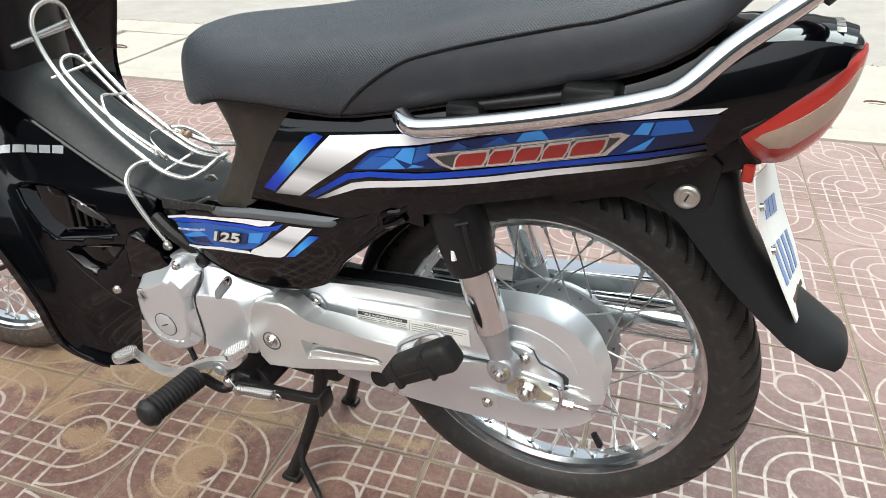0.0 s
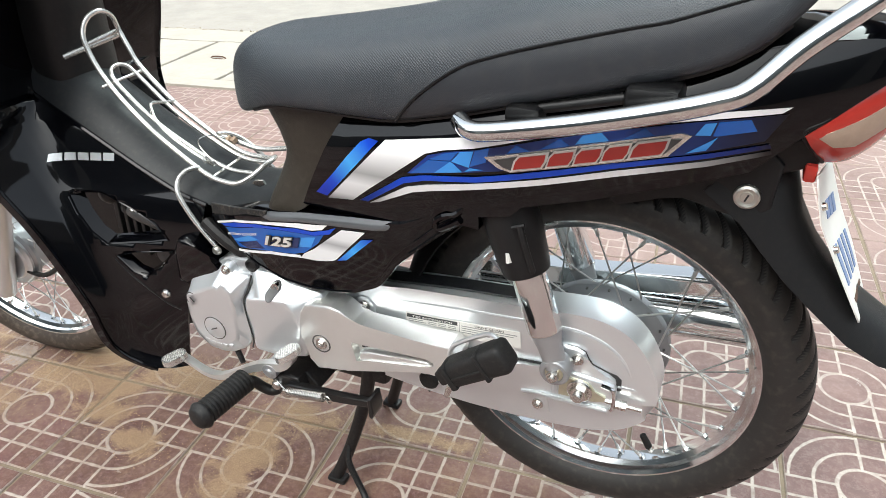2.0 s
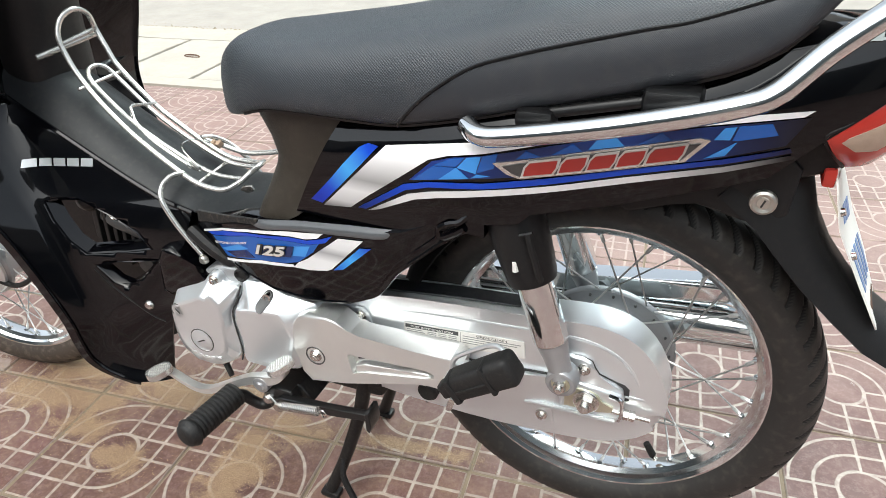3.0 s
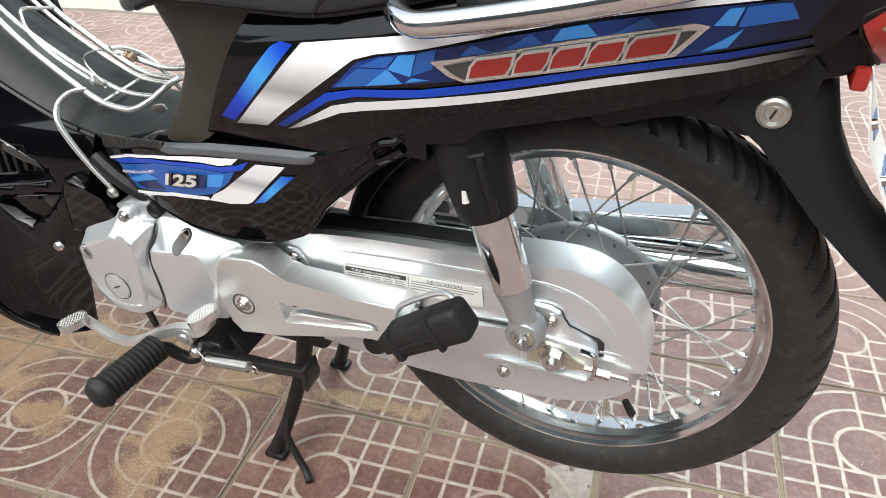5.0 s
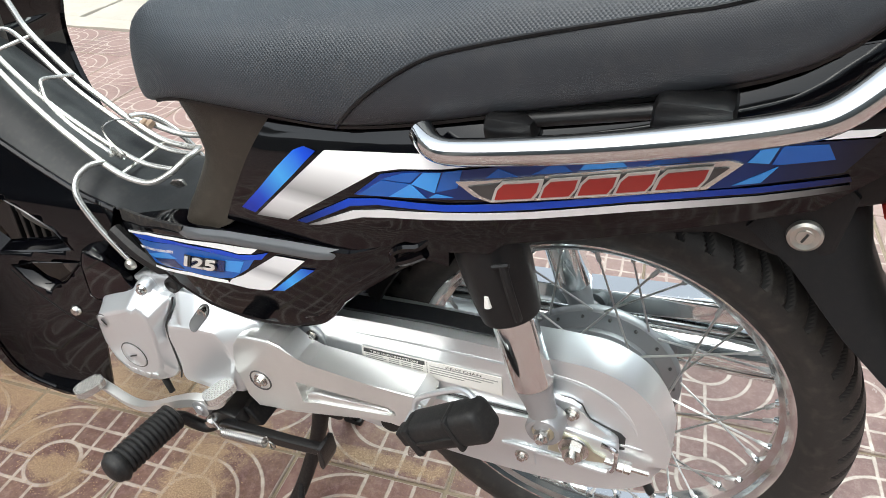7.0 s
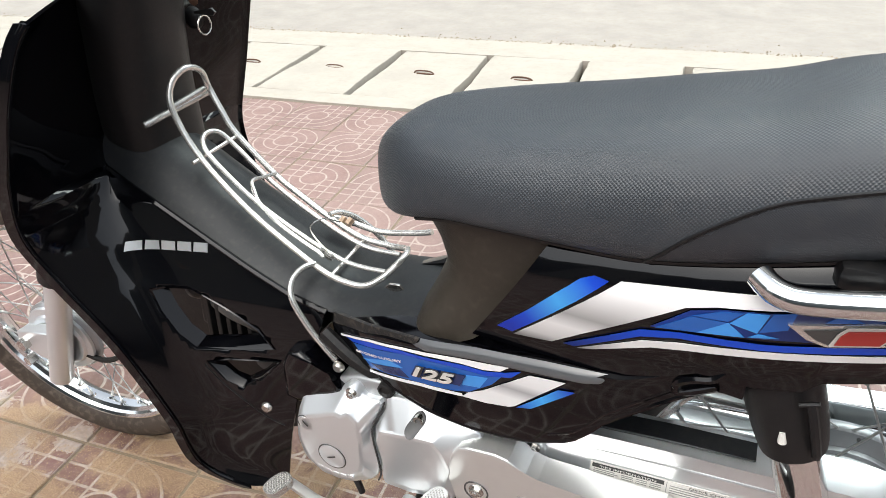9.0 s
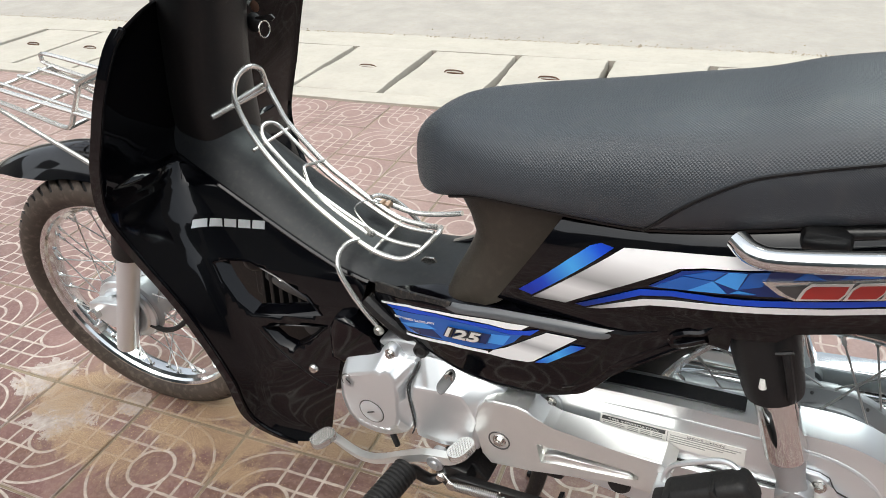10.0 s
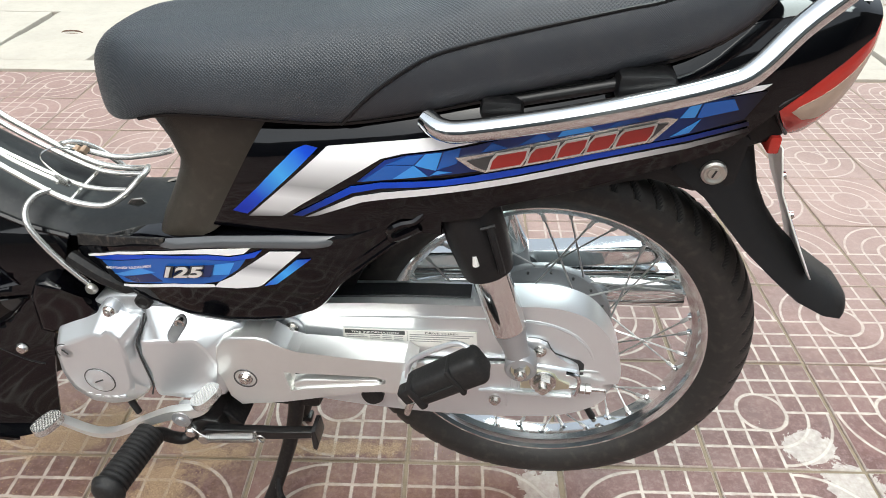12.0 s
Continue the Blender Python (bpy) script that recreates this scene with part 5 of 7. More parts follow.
film("sticker_line", [(-0.564, 0.466), (-0.520, 0.484), (-0.470, 0.496), (-0.426, 0.503), (-0.393, 0.508), (-0.367, 0.509), (-0.344, 0.516), (-0.326, 0.524), (-0.337, 0.512), (-0.363, 0.504), (-0.393, 0.502), (-0.426, 0.499), (-0.470, 0.492), (-0.552, 0.466)], BLUE, side, panel_v, 0.0028, label="bright blue line film")
film("sticker_blue", [(-0.552, 0.464), (-0.470, 0.491), (-0.426, 0.498), (-0.393, 0.501), (-0.363, 0.503), (-0.348, 0.508), (-0.359, 0.493), (-0.375, 0.480), (-0.386, 0.471), (-0.407, 0.464), (-0.450, 0.457), (-0.526, 0.439)], BLUE_MID, side, panel_v, 0.0022, label="blue faceted film")
film("facet", [(-0.538, 0.448), (-0.492, 0.471), (-0.472, 0.469), (-0.523, 0.450)], BLUE_LIGHT, side, panel_v, 0.0027)
film("facet", [(-0.524, 0.448), (-0.478, 0.466), (-0.464, 0.457), (-0.505, 0.445)], BLUE_DARK, side, panel_v, 0.0027)
film("facet", [(-0.390, 0.495), (-0.363, 0.501), (-0.373, 0.483), (-0.394, 0.479)], BLUE_LIGHT, side, panel_v, 0.0027)
film("sticker_stripe", [(-0.317, 0.523), (-0.299, 0.525), (-0.280, 0.527), (-0.305, 0.502), (-0.333, 0.473), (-0.340, 0.469), (-0.367, 0.463), (-0.395, 0.461), (-0.387, 0.470), (-0.369, 0.481), (-0.352, 0.495)], PANEL_SILVER, side, panel_v, 0.0032, label="silver white slash film")
film("sticker_lower", [(-0.528, 0.435), (-0.450, 0.457), (-0.395, 0.465), (-0.394, 0.461), (-0.451, 0.452), (-0.529, 0.431)], WHITE, side, panel_v, 0.0033, label="thin white band")
film("sticker_slash", [(-0.331, 0.472), (-0.315, 0.477), (-0.270, 0.518), (-0.287, 0.515)], PANEL_SLASH, side, panel_v, 0.0032, label="blue slash film")


def lettering(name, text, size, mat, parent, origin, x_dir, surf, lift, label="", shear=0.0, depth=0.0004, fit=None, bold=0.0):
    """Text with the built-in font, laid on the left side surface with its baseline along x_dir."""
    cu = bpy.data.curves.new(name, 'FONT')
    cu.body, cu.size, cu.shear, cu.extrude, cu.offset = text, size, shear, depth, size * bold
    ob = new(name, cu)
    bpy.context.view_layer.update()
    me = bpy.data.meshes.new_from_object(ob.evaluated_get(bpy.context.evaluated_depsgraph_get()))
    bpy.data.objects.remove(ob)
    me.materials.clear()
    me.materials.append(mat)
    xs = [v.co.x for v in me.vertices]
    x0, k = min(xs), fit / (max(xs) - min(xs)) if fit else 1.0
    d = Vector(x_dir).normalized()
    for v in me.vertices:
        x, y, z = (v.co.x - x0) * k, v.co.y, v.co.z
        u, w = origin[0] + x * d.x - y * d.y, origin[1] + x * d.y + y * d.x
        v.co = (u, -surf(u, w) - lift - z, w)
    o = new(name, me)
    o.parent = parent
    return tagged(o, label)


raised("number_field", [(-0.4609, 0.4652), (-0.4524, 0.4835), (-0.3882, 0.4954), (-0.3966, 0.4771)], BLUE_DARK, side, panel_v, 0.0036, 0.0008)
lettering("number_edge", "125", 0.0205, INK_AND_SHADE, side, (-0.4582, 0.4684), (1, 0.169), panel_v, 0.0052, "black edge of the number", shear=0.35, depth=0.0006, fit=0.0615, bold=0.085)
lettering("sticker_number", "125", 0.0205, NUMBER_SILVER, side, (-0.4567, 0.4690), (1, 0.169), panel_v, 0.0066, "silver number 125", shear=0.35, depth=0.0006, fit=0.0585, bold=0.025)
lettering("sticker_words", "BEYOND LUXURY", 0.0050, PAPER, side, (-0.5469, 0.4540), (1, 0.321), panel_v, 0.0040, "small white words", fit=0.0792, depth=0.0002)

# ---- brown centre cover below the seat ----
bm = bmesh.new()
rings = []
for w, ub, uf, hw in ((0.695, -0.285, -0.49, 0.088), (0.675, -0.292, -0.478, 0.088), (0.662, -0.302, -0.466, 0.088), (0.629, -0.325, -0.446, 0.086), (0.602, -0.342, -0.437, 0.084),
                      (0.586, -0.354, -0.441, 0.083), (0.565, -0.372, -0.450, 0.086), (0.545, -0.388, -0.460, 0.089), (0.532, -0.404, -0.467, 0.091), (0.522, -0.422, -0.470, 0.091), (0.512, -0.436, -0.474, 0.088)):
    ub += 0.016
    ring = [(ub, -hw - 0.002, w)]
    for k in range(25):
        a = math.pi * k / 24
        cu_, sv_ = math.cos(a), math.sin(a)
        ring.append((ub - 0.01 + (uf - ub + 0.01) * abs(sv_) ** 0.62, -hw * math.copysign(abs(cu_) ** 0.62, cu_), w))
    ring.append((ub, hw + 0.002, w))
    rings.append(ring)
skin(bm, rings, closed_ring=False)
part("centre_cover", bm, BROWN, bike, "faded brown black plastic cover below the seat", solid=0.003)

# ---- seat ----
SEAT_U = [-0.531, -0.525, -0.513, -0.492, -0.462, -0.41, -0.35, -0.28, -0.22, -0.147, -0.085, 0.0, 0.066, 0.112, 0.146, 0.17, 0.183, 0.19]
SEAT_B = [0.668, 0.655, 0.646, 0.647, 0.656, 0.674, 0.680, 0.681, 0.683, 0.698, 0.714, 0.735, 0.752, 0.767, 0.788, 0.812, 0.826, 0.835]
SEAT_T = [0.690, 0.706, 0.722, 0.738, 0.750, 0.757, 0.765, 0.776, 0.787, 0.799, 0.816, 0.830, 0.840, 0.846, 0.849, 0.848, 0.844, 0.838]
SEAT_H = [0.008, 0.024, 0.042, 0.063, 0.084, 0.106, 0.118, 0.123, 0.125, 0.127, 0.126, 0.122, 0.115, 0.105, 0.092, 0.072, 0.05, 0.02]
dense = smooth_path(list(zip(SEAT_U, SEAT_B, SEAT_T)), 5)
SEAT_H = [q.y for q in smooth_path([(u, h, 0) for u, h in zip(SEAT_U, SEAT_H)], 5)]
SEAT_U, SEAT_B, SEAT_T = [q.x for q in dense], [q.y for q in dense], [q.z for q in dense]
SEC = [(0.0, 0.0), (0.6, -0.01), (0.90, 0.0), (0.97, 0.05), (1.0, 0.16), (1.0, 0.30), (0.985, 0.45), (0.95, 0.60), (0.88, 0.75), (0.76, 0.87), (0.60, 0.945), (0.40, 0.985), (0.2, 0.998), (0.0, 1.0)]
SEAM = [(-0.222, 0.683), (-0.188, 0.719), (-0.141, 0.752), (-0.098, 0.768), (-0.039, 0.784), (0.029, 0.800), (0.062, 0.807), (0.117, 0.824), (0.16, 0.836)]


def seat_v(u, w):
    wb, wt, h = interp(u, SEAT_U, SEAT_B), interp(u, SEAT_U, SEAT_T), interp(u, SEAT_U, SEAT_H)
    s = min(1.0, max(0.02, (w - wb) / (wt - wb)))
    return h * interp(s, [q[1] for q in SEC[2:]], [q[0] for q in SEC[2:]])


def vinyl(name, color, rough, pitch, deep):
    """Seat cover with a fine embossed lozenge grain of the given pitch in metres."""
    m = material(name, color, rough, vary=0.16, scale=9, dust=0.04)
    nt = m.node_tree
    b = nt.nodes["Principled BSDF"]
    uv, mp, v, bp = [nt.nodes.new(k) for k in ("ShaderNodeUVMap", "ShaderNodeMapping", "ShaderNodeTexVoronoi", "ShaderNodeBump")]
    mp.inputs["Rotation"].default_value, mp.inputs["Scale"].default_value = (0, 0, radians(45)), (1 / pitch, 1 / pitch, 1)
    nt.links.new(uv.outputs[0], mp.inputs["Vector"])
    v.voronoi_dimensions, v.inputs["Scale"].default_value, v.inputs["Randomness"].default_value = '2D', 1.0, 0.0
    nt.links.new(mp.outputs[0], v.inputs["Vector"])
    bp.inputs["Strength"].default_value, bp.inputs["Distance"].default_value = deep, 0.0012
    bp.invert = True
    nt.links.new(v.outputs["Distance"], bp.inputs["Height"])
    nt.links.new(bp.outputs[0], b.inputs["Normal"])
    return m


VINYL = vinyl("embossed_black_vinyl", (0.034, 0.040, 0.047), 0.40, 0.0023, 0.50)
VINYL_SIDE = vinyl("plain_black_vinyl", (0.025, 0.028, 0.033), 0.42, 0.0013, 0.20)

bm = bmesh.new()
rings = []
us = sorted(set(list(np.linspace(-0.531, 0.19, 110)) + SEAT_U[:22] + SEAT_U[-20:]))
sec_s = np.linspace(0, len(SEC) - 1, 34)
for u in us:
    wb, wt, h = interp(u, SEAT_U, SEAT_B), interp(u, SEAT_U, SEAT_T), interp(u, SEAT_U, SEAT_H)
    half = [(interp(s, range(len(SEC)), [q[0] for q in SEC]), interp(s, range(len(SEC)), [q[1] for q in SEC])) for s in sec_s]
    left = [(u, -h * a, wb + (wt - wb) * b) for a, b in half]
    rings.append(left + [(u, -y, z) for u_, y, z in reversed(left[1:-1])])
skin(bm, rings)
for f in bm.faces:
    c = f.calc_center_median()
    if c.x > -0.225 and c.z < interp(c.x, [q[0] for q in SEAM], [q[1] for q in SEAM]):
        f.material_index = 1
grain = bm.loops.layers.uv.new("UVMap")
arc = {}
for ring in rings:
    run, mid_ = [0.0], 33
    for a, c in zip(ring, ring[1:] + ring[:1]):
        run.append(run[-1] + math.dist(a, c))
    for q, d_ in zip(ring, run):
        arc[tuple(round(x, 5) for x in q)] = d_ - run[mid_]
for f in bm.faces:
    for l in f.loops:
        l[grain].uv = (l.vert.co.x, arc.get(tuple(round(x, 5) for x in l.vert.co), 0.0))
seat = part("seat", bm, [VINYL, VINYL_SIDE], bike, "black vinyl dual seat with embossed top", sharp=60)
for sv in (-1, 1):
    pts = [(u, sv * (seat_v(u, w) + 0.0005), w) for u, w in [(q.x, q.z) for q in smooth_path([(a, 0, b) for a, b in SEAM], 4)]]
    part("seat_piping", tube(pts, 0.0018, 6, 1), PLASTIC, seat, "black seam piping")
    edge = [(u, sv * (seat_v(u, interp(u, SEAT_U, SEAT_B)) * 0.985), interp(u, SEAT_U, SEAT_B) + 0.001) for u in np.linspace(-0.45, 0.16, 30)]
    part("seat_edge", tube(edge, 0.003, 6, 1), PLASTIC, seat)

# ---- chrome grab rail ----
rail_l = [(-0.136, -0.132, 0.700), (-0.120, -0.146, 0.697), (-0.095, -0.150, 0.699), (-0.013, -0.150, 0.716), (0.06, -0.147, 0.734), (0.112, -0.143, 0.749), (0.138, -0.138, 0.761), (0.170, -0.124, 0.794), (0.208, -0.110, 0.826), (0.232, -0.092, 0.846), (0.25, -0.05, 0.858)]
part("grab_rail", tube(rail_l + [(0.254, 0, 0.860)] + [(u, -v, w) for u, v, w in reversed(rail_l)], 0.0105, 14, 5), CHROME, bike, "chromed tubular grab rail")
part("rail_mount", box(-0.088, -0.048, -0.134, -0.09, 0.699, 0.722, 0.008), PLASTIC, bike, "black rubber rail mount")
part("rail_mount", box(0.030, 0.082, -0.134, -0.085, 0.722, 0.752, 0.008), PLASTIC, bike, "black rubber rail mount")
part("rail_bar", rod((-0.06, -0.118, 0.716), (0.04, -0.116, 0.738), 0.006, seg=10), PLASTIC, bike, "black steel rail bar")
part("rail_sleeve", tube([(0.224, -0.099, 0.839), (0.232, -0.092, 0.846), (0.25, -0.05, 0.858), (0.254, 0, 0.860), (0.25, 0.05, 0.858), (0.232, 0.092, 0.846), (0.224, 0.099, 0.839)], 0.0155, 12, 4), RUBBER, bike, "black rubber sleeve on the rail")

# smooth lid closing the tail's top
lid = bmesh.new()
lid_rings = []
for u, h, w in ((0.03, 0.084, 0.747), (0.10, 0.076, 0.766), (0.14, 0.0705, 0.777), (0.18, 0.0625, 0.786), (0.21, 0.0560, 0.788), (0.235, 0.0485, 0.7885), (0.255, 0.040, 0.787), (0.268, 0.031, 0.7845), (0.277, 0.018, 0.781), (0.281, 0.004, 0.779)):
    top = [(u, h * b, w + 0.010 * (1 - abs(b) ** 3) * min(1.0, h / 0.05)) for b in np.linspace(-1, 1, 17)]
    lid_rings.append(top + [(u, h * b, w - 0.004) for b in (0.97, 0.5, 0, -0.5, -0.97)])
skin(lid, lid_rings)
tail_lid = part("tail_lid", lid, PAINT, bike, "gloss black tail lid")
for k in range(5):
    v0 = -0.030 + 0.0120 * k
    quad = [(u, v, 0.7872 + 0.010 * (1 - abs(v / 0.042) ** 3)) for u, v in ((0.252, v0), (0.252, v0 + 0.0095), (0.2595, v0 + 0.0095), (0.2595, v0))]
    bar = bmesh.new()
    bar.faces.new([bar.verts.new(q) for q in quad])
    part("lid_bar", bar, SATIN, tail_lid, "silver bar", solid=0.0006)

# ---- tail lamp ----
bm = bmesh.new()
rows = ((0.664, 0.220, 0.236, 0.032), (0.668, 0.2145, 0.248, 0.043), (0.679, 0.2065, 0.258, 0.054), (0.691, 0.198, 0.266, 0.065), (0.702, 0.191, 0.271, 0.071), (0.717, 0.208, 0.276, 0.066), (0.735, 0.2285, 0.280, 0.0575), (0.750, 0.2455, 0.2825, 0.048), (0.764, 0.2615, 0.2835, 0.034), (0.773, 0.272, 0.2835, 0.019), (0.778, 0.2775, 0.282, 0.006))
rings = []
for w, uf, ub, hf in rows:
    ring = []
    for k in range(41):
        a = math.pi * k / 40
        ring.append((uf + (ub - uf) * abs(math.sin(a)) ** 1.12, -hf * math.copysign(abs(math.cos(a)) ** 1.12, math.cos(a)), w))
    rings.append(ring)
skin(bm, rings, closed_ring=False)
lamp = part("tail_lamp", bm, RED_LENS, bike, "red and clear tail lamp", solid=0.003)


def lens_point(w, a, lift):
    """A place on the lens at height w, a from 0 at its left front edge to 1 at the right one."""
    uf, ub, hf = [interp(w, [q[0] for q in rows], [q[k] for q in rows]) for k in (1, 2, 3)]
    a *= math.pi
    d = Vector((0.6, -1.0, 0.15)).normalized() * lift
    return Vector((uf + (ub - uf) * abs(math.sin(a)) ** 1.12, -hf * math.copysign(abs(math.cos(a)) ** 1.12, math.cos(a)), w)) + d


for sign in (1, -1):
    win = bmesh.new()
    patch = []
    for i in range(15):
        t = i / 14
        w = 0.689 + 0.072 * t
        a0, a1 = interp(t, [0, 0.15, 0.45, 0.75, 1], [0.10, 0.05, 0.15, 0.235, 0.30]), interp(t, [0, 0.2, 0.5, 0.75, 1], [0.20, 0.30, 0.39, 0.44, 0.46])
        patch.append([Vector((p.x, sign * p.y, p.z)) for p in [lens_point(w, a0 + (a1 - a0) * k / 8, 0.0018) for k in range(9)]])
    skin(win, patch, closed_ring=False)
    part("clear_window", win, CLEAR_LENS, lamp, "clear beige indicator window", solid=0.0012)
part("lamp_seal", tube([(0.214, -0.045, 0.667), (0.190, -0.0715, 0.702), (0.208, -0.067, 0.7175), (0.2455, -0.049, 0.7505), (0.262, -0.035, 0.765), (0.277, -0.010, 0.779)], 0.0020, 6), PLASTIC, bike)
for k in range(4):
    part("lens_rib", tube([lens_point(w, interp(w, [0.70, 0.735, 0.765], [0.012, 0.05, 0.09]) * (k + 1), 0.0004) for w in np.linspace(0.702, 0.765, 16)], 0.0009, 6, 1, smooth=False), RED_LENS, lamp)
part("reflector", box(0.200, 0.212, -0.05, 0.05, 0.645, 0.664, 0.003), RED_LENS, bike, "small red reflector")
part("tail_base", prism([(0.10, 0.655), (0.20, 0.695), (0.225, 0.68), (0.21, 0.66), (0.12, 0.62)], -0.044, 0.044, 0.006), PLASTIC, bike)

# ---- rear mudguard, lock plate, number plate ----
bm = bmesh.new()
rings = []
for (fu, fw), (bu, bw), h in (((0.11, 0.622), (0.16, 0.68), 0.052), ((0.150, 0.592), (0.196, 0.640), 0.054), ((0.178, 0.562), (0.209, 0.598), 0.058), ((0.205, 0.532), (0.230, 0.560), 0.057), ((0.245, 0.495), (0.258, 0.525), 0.056), ((0.281, 0.464), (0.288, 0.497), 0.055), ((0.315, 0.445), (0.322, 0.474), 0.052), ((0.335, 0.440), (0.340, 0.462), 0.048), ((0.341, 0.442), (0.346, 0.455), 0.040)):
    c0, d = Vector((bu, 0, bw)), Vector((fu - bu, 0, fw - bw))
    ring = []
    for k in range(17):
        t = -1 + k / 8
        depth = abs(t) ** 3.0
        q = c0 + d * depth
        ring.append((q.x, h * math.copysign(min(1, abs(t) ** 0.8), t), q.z))
    rings.append(ring)
skin(bm, rings, closed_ring=False)
part("rear_mudguard", bm, MATT, bike, "black plastic rear mudguard", solid=0.004)
lockp = part("lock_plate", prism([(0.0, 0.60), (0.02, 0.587), (0.064, 0.604), (0.090, 0.614), (0.114, 0.602), (0.136, 0.597), (0.166, 0.600), (0.178, 0.61), (0.182, 0.66), (0.16, 0.68), (0.06, 0.66)], -0.0505, -0.034, 0.004, 2), MATT, bike, "black plastic plate round the seat lock")
part("seat_lock", lathe([(0, -0.004), (0.006, -0.004), (0.0068, -0.003), (0.0105, -0.0045), (0.0130, -0.003), (0.0138, 0.002)], (0.153, -0.0515, 0.622), 32), SATIN, lockp, "chromed seat lock")
# black rod standing for the shaded key slot
part("lock_slot_shade", rod((0.1515, -0.0558, 0.618), (0.1545, -0.0558, 0.626), 0.0010, 0.0010, 6), INK_AND_SHADE, lockp)
PLATE_L = [Vector(q) for q in ((0.212, -0.055, 0.655), (0.226, -0.055, 0.604), (0.254, -0.055, 0.552), (0.285, -0.055, 0.497))]
PLATE_R = [Vector(q) for q in ((0.232, 0.070, 0.628), (0.254, 0.070, 0.573), (0.277, 0.070, 0.527), (0.303, 0.070, 0.466))]


def on_plate(a, b, lift=0.0):
    """A place on the bent plate: a across, b down, both 0 to 1."""
    l, r = [Vector([interp(b, [0, 0.33, 0.66, 1], [q[k] for q in side_]) for k in range(3)]) for side_ in (PLATE_L, PLATE_R)]
    return l.lerp(r, a) + Vector((0.90, -0.16, 0.40)).normalized() * lift


def plate_patch(name, a0, a1, b0, b1, lift, mat, parent, label="", solid=0.0008):
    bm = bmesh.new()
    skin(bm, [[on_plate(a0 + (a1 - a0) * i / 6, b0 + (b1 - b0) * j / 9, lift) for i in range(7)] for j in range(10)], closed_ring=False)
    return part(name, bm, mat, parent, label, solid=solid)


plate = plate_patch("number_plate", 0, 1, 0, 1, 0.0, PAPER, bike, "white number plate with blue bars", 0.0016)
for k in range(4):
    plate_patch("plate_bar", 0.14 + 0.19 * k, 0.24 + 0.19 * k, 0.50, 0.78, 0.0014, PLATE_BLUE, plate, "blue bar")
for k in range(3):
    plate_patch("plate_bar", 0.25 + 0.16 * k, 0.37 + 0.16 * k, 0.20, 0.33, 0.0014, PLATE_BLUE, plate, "blue bar")
plate_patch("plate_line", 0.2, 0.8, 0.88, 0.91, 0.0014, RUST, plate, "thin reddish line")
for b_ in (0.22, 0.52):
    p_ = on_plate(0.10, b_, 0.001)
    part("plate_bolt", rod(p_, on_plate(0.10, b_, 0.005), 0.005, 0.004, 10), STEEL, plate, "plate bolt")

# ---- tunnel, neck and leg shield ----
TUN = [(-0.965, 0.668, 0.720, 0.036), (-0.933, 0.622, 0.690, 0.044), (-0.89, 0.605, 0.665, 0.050), (-0.853, 0.589, 0.645, 0.052), (-0.778, 0.551, 0.592, 0.053), (-0.715, 0.520, 0.549, 0.054), (-0.654, 0.494, 0.517, 0.055), (-0.601, 0.483, 0.500, 0.057), (-0.542, 0.486, 0.497, 0.058), (-0.47, 0.496, 0.510, 0.060), (-0.41, 0.505, 0.525, 0.064)]


def tun(u, k):
    return interp(u, [q[0] for q in TUN], [q[k] for q in TUN])


bm = bmesh.new()
rings = []
for u in np.linspace(-0.965, -0.41, 50):
    we, wt, h = tun(u, 1), tun(u, 2), tun(u, 3)
    rings.append([(u, h * b + 0.018 * (b + 1), we + (wt - we) * (1 - abs(b) ** 2.6)) for b in np.linspace(-1, 1, 21)])
skin(bm, rings, closed_ring=False)
part("tunnel_cover", bm, SHEET, bike, "dark grey plastic tunnel cover", solid=0.003)
part("tunnel_edge", tube([(u, -tun(u, 3) - 0.002, tun(u, 1)) for u in np.linspace(-0.933, -0.60, 14)], 0.004, 6, 2), PAINT, bike, "gloss black beading")

bm = bmesh.new()
rings = []
for w, uc, ru, h in ((0.615, -0.915, 0.055, 0.060), (0.66, -0.915, 0.055, 0.064), (0.70, -0.915, 0.055, 0.064), (0.74, -0.912, 0.056, 0.063), (0.78, -0.905, 0.056, 0.062), (0.82, -0.897, 0.057, 0.062), (0.85, -0.892, 0.058, 0.062)):
    rings.append([(uc + ru * math.copysign(abs(math.cos(a)) ** 0.7, math.cos(a)), h * math.copysign(abs(math.sin(a)) ** 0.75, math.sin(a)), w - 0.012 * math.cos(2 * a)) for a in np.linspace(0, 2 * math.pi, 33)[:-1]])
skin(bm, rings)
part("neck_cover", bm, MATT, bike, "black plastic steering neck cover", at=Matrix.Translation((0, 0.030, 0)))
bm = bmesh.new()
rings = []
for w, uc, ru, h in ((0.842, -0.894, 0.055, 0.060), (0.855, -0.893, 0.060, 0.066), (0.90, -0.886, 0.062, 0.070), (0.94, -0.878, 0.062, 0.085), (0.97, -0.87, 0.06, 0.12), (0.995, -0.87, 0.045, 0.15)):
    rings.append([(uc + ru * math.copysign(abs(math.cos(a)) ** 0.7, math.cos(a)), h * math.copysign(abs(math.sin(a)) ** 0.75, math.sin(a)), w - 0.014 * math.cos(2 * a)) for a in np.linspace(0, 2 * math.pi, 33)[:-1]])
skin(bm, rings)
head = part("handlebar_cover", bm, MATT, bike, "black plastic handlebar cover", at=Matrix.Translation((0, 0.030, 0)) @ STEER)
part("lever_housing", box(-0.905, -0.850, -0.135, -0.050, 0.884, 0.918, 0.014, segs=3), MATT, bike, "black lever housing", at=STEER)
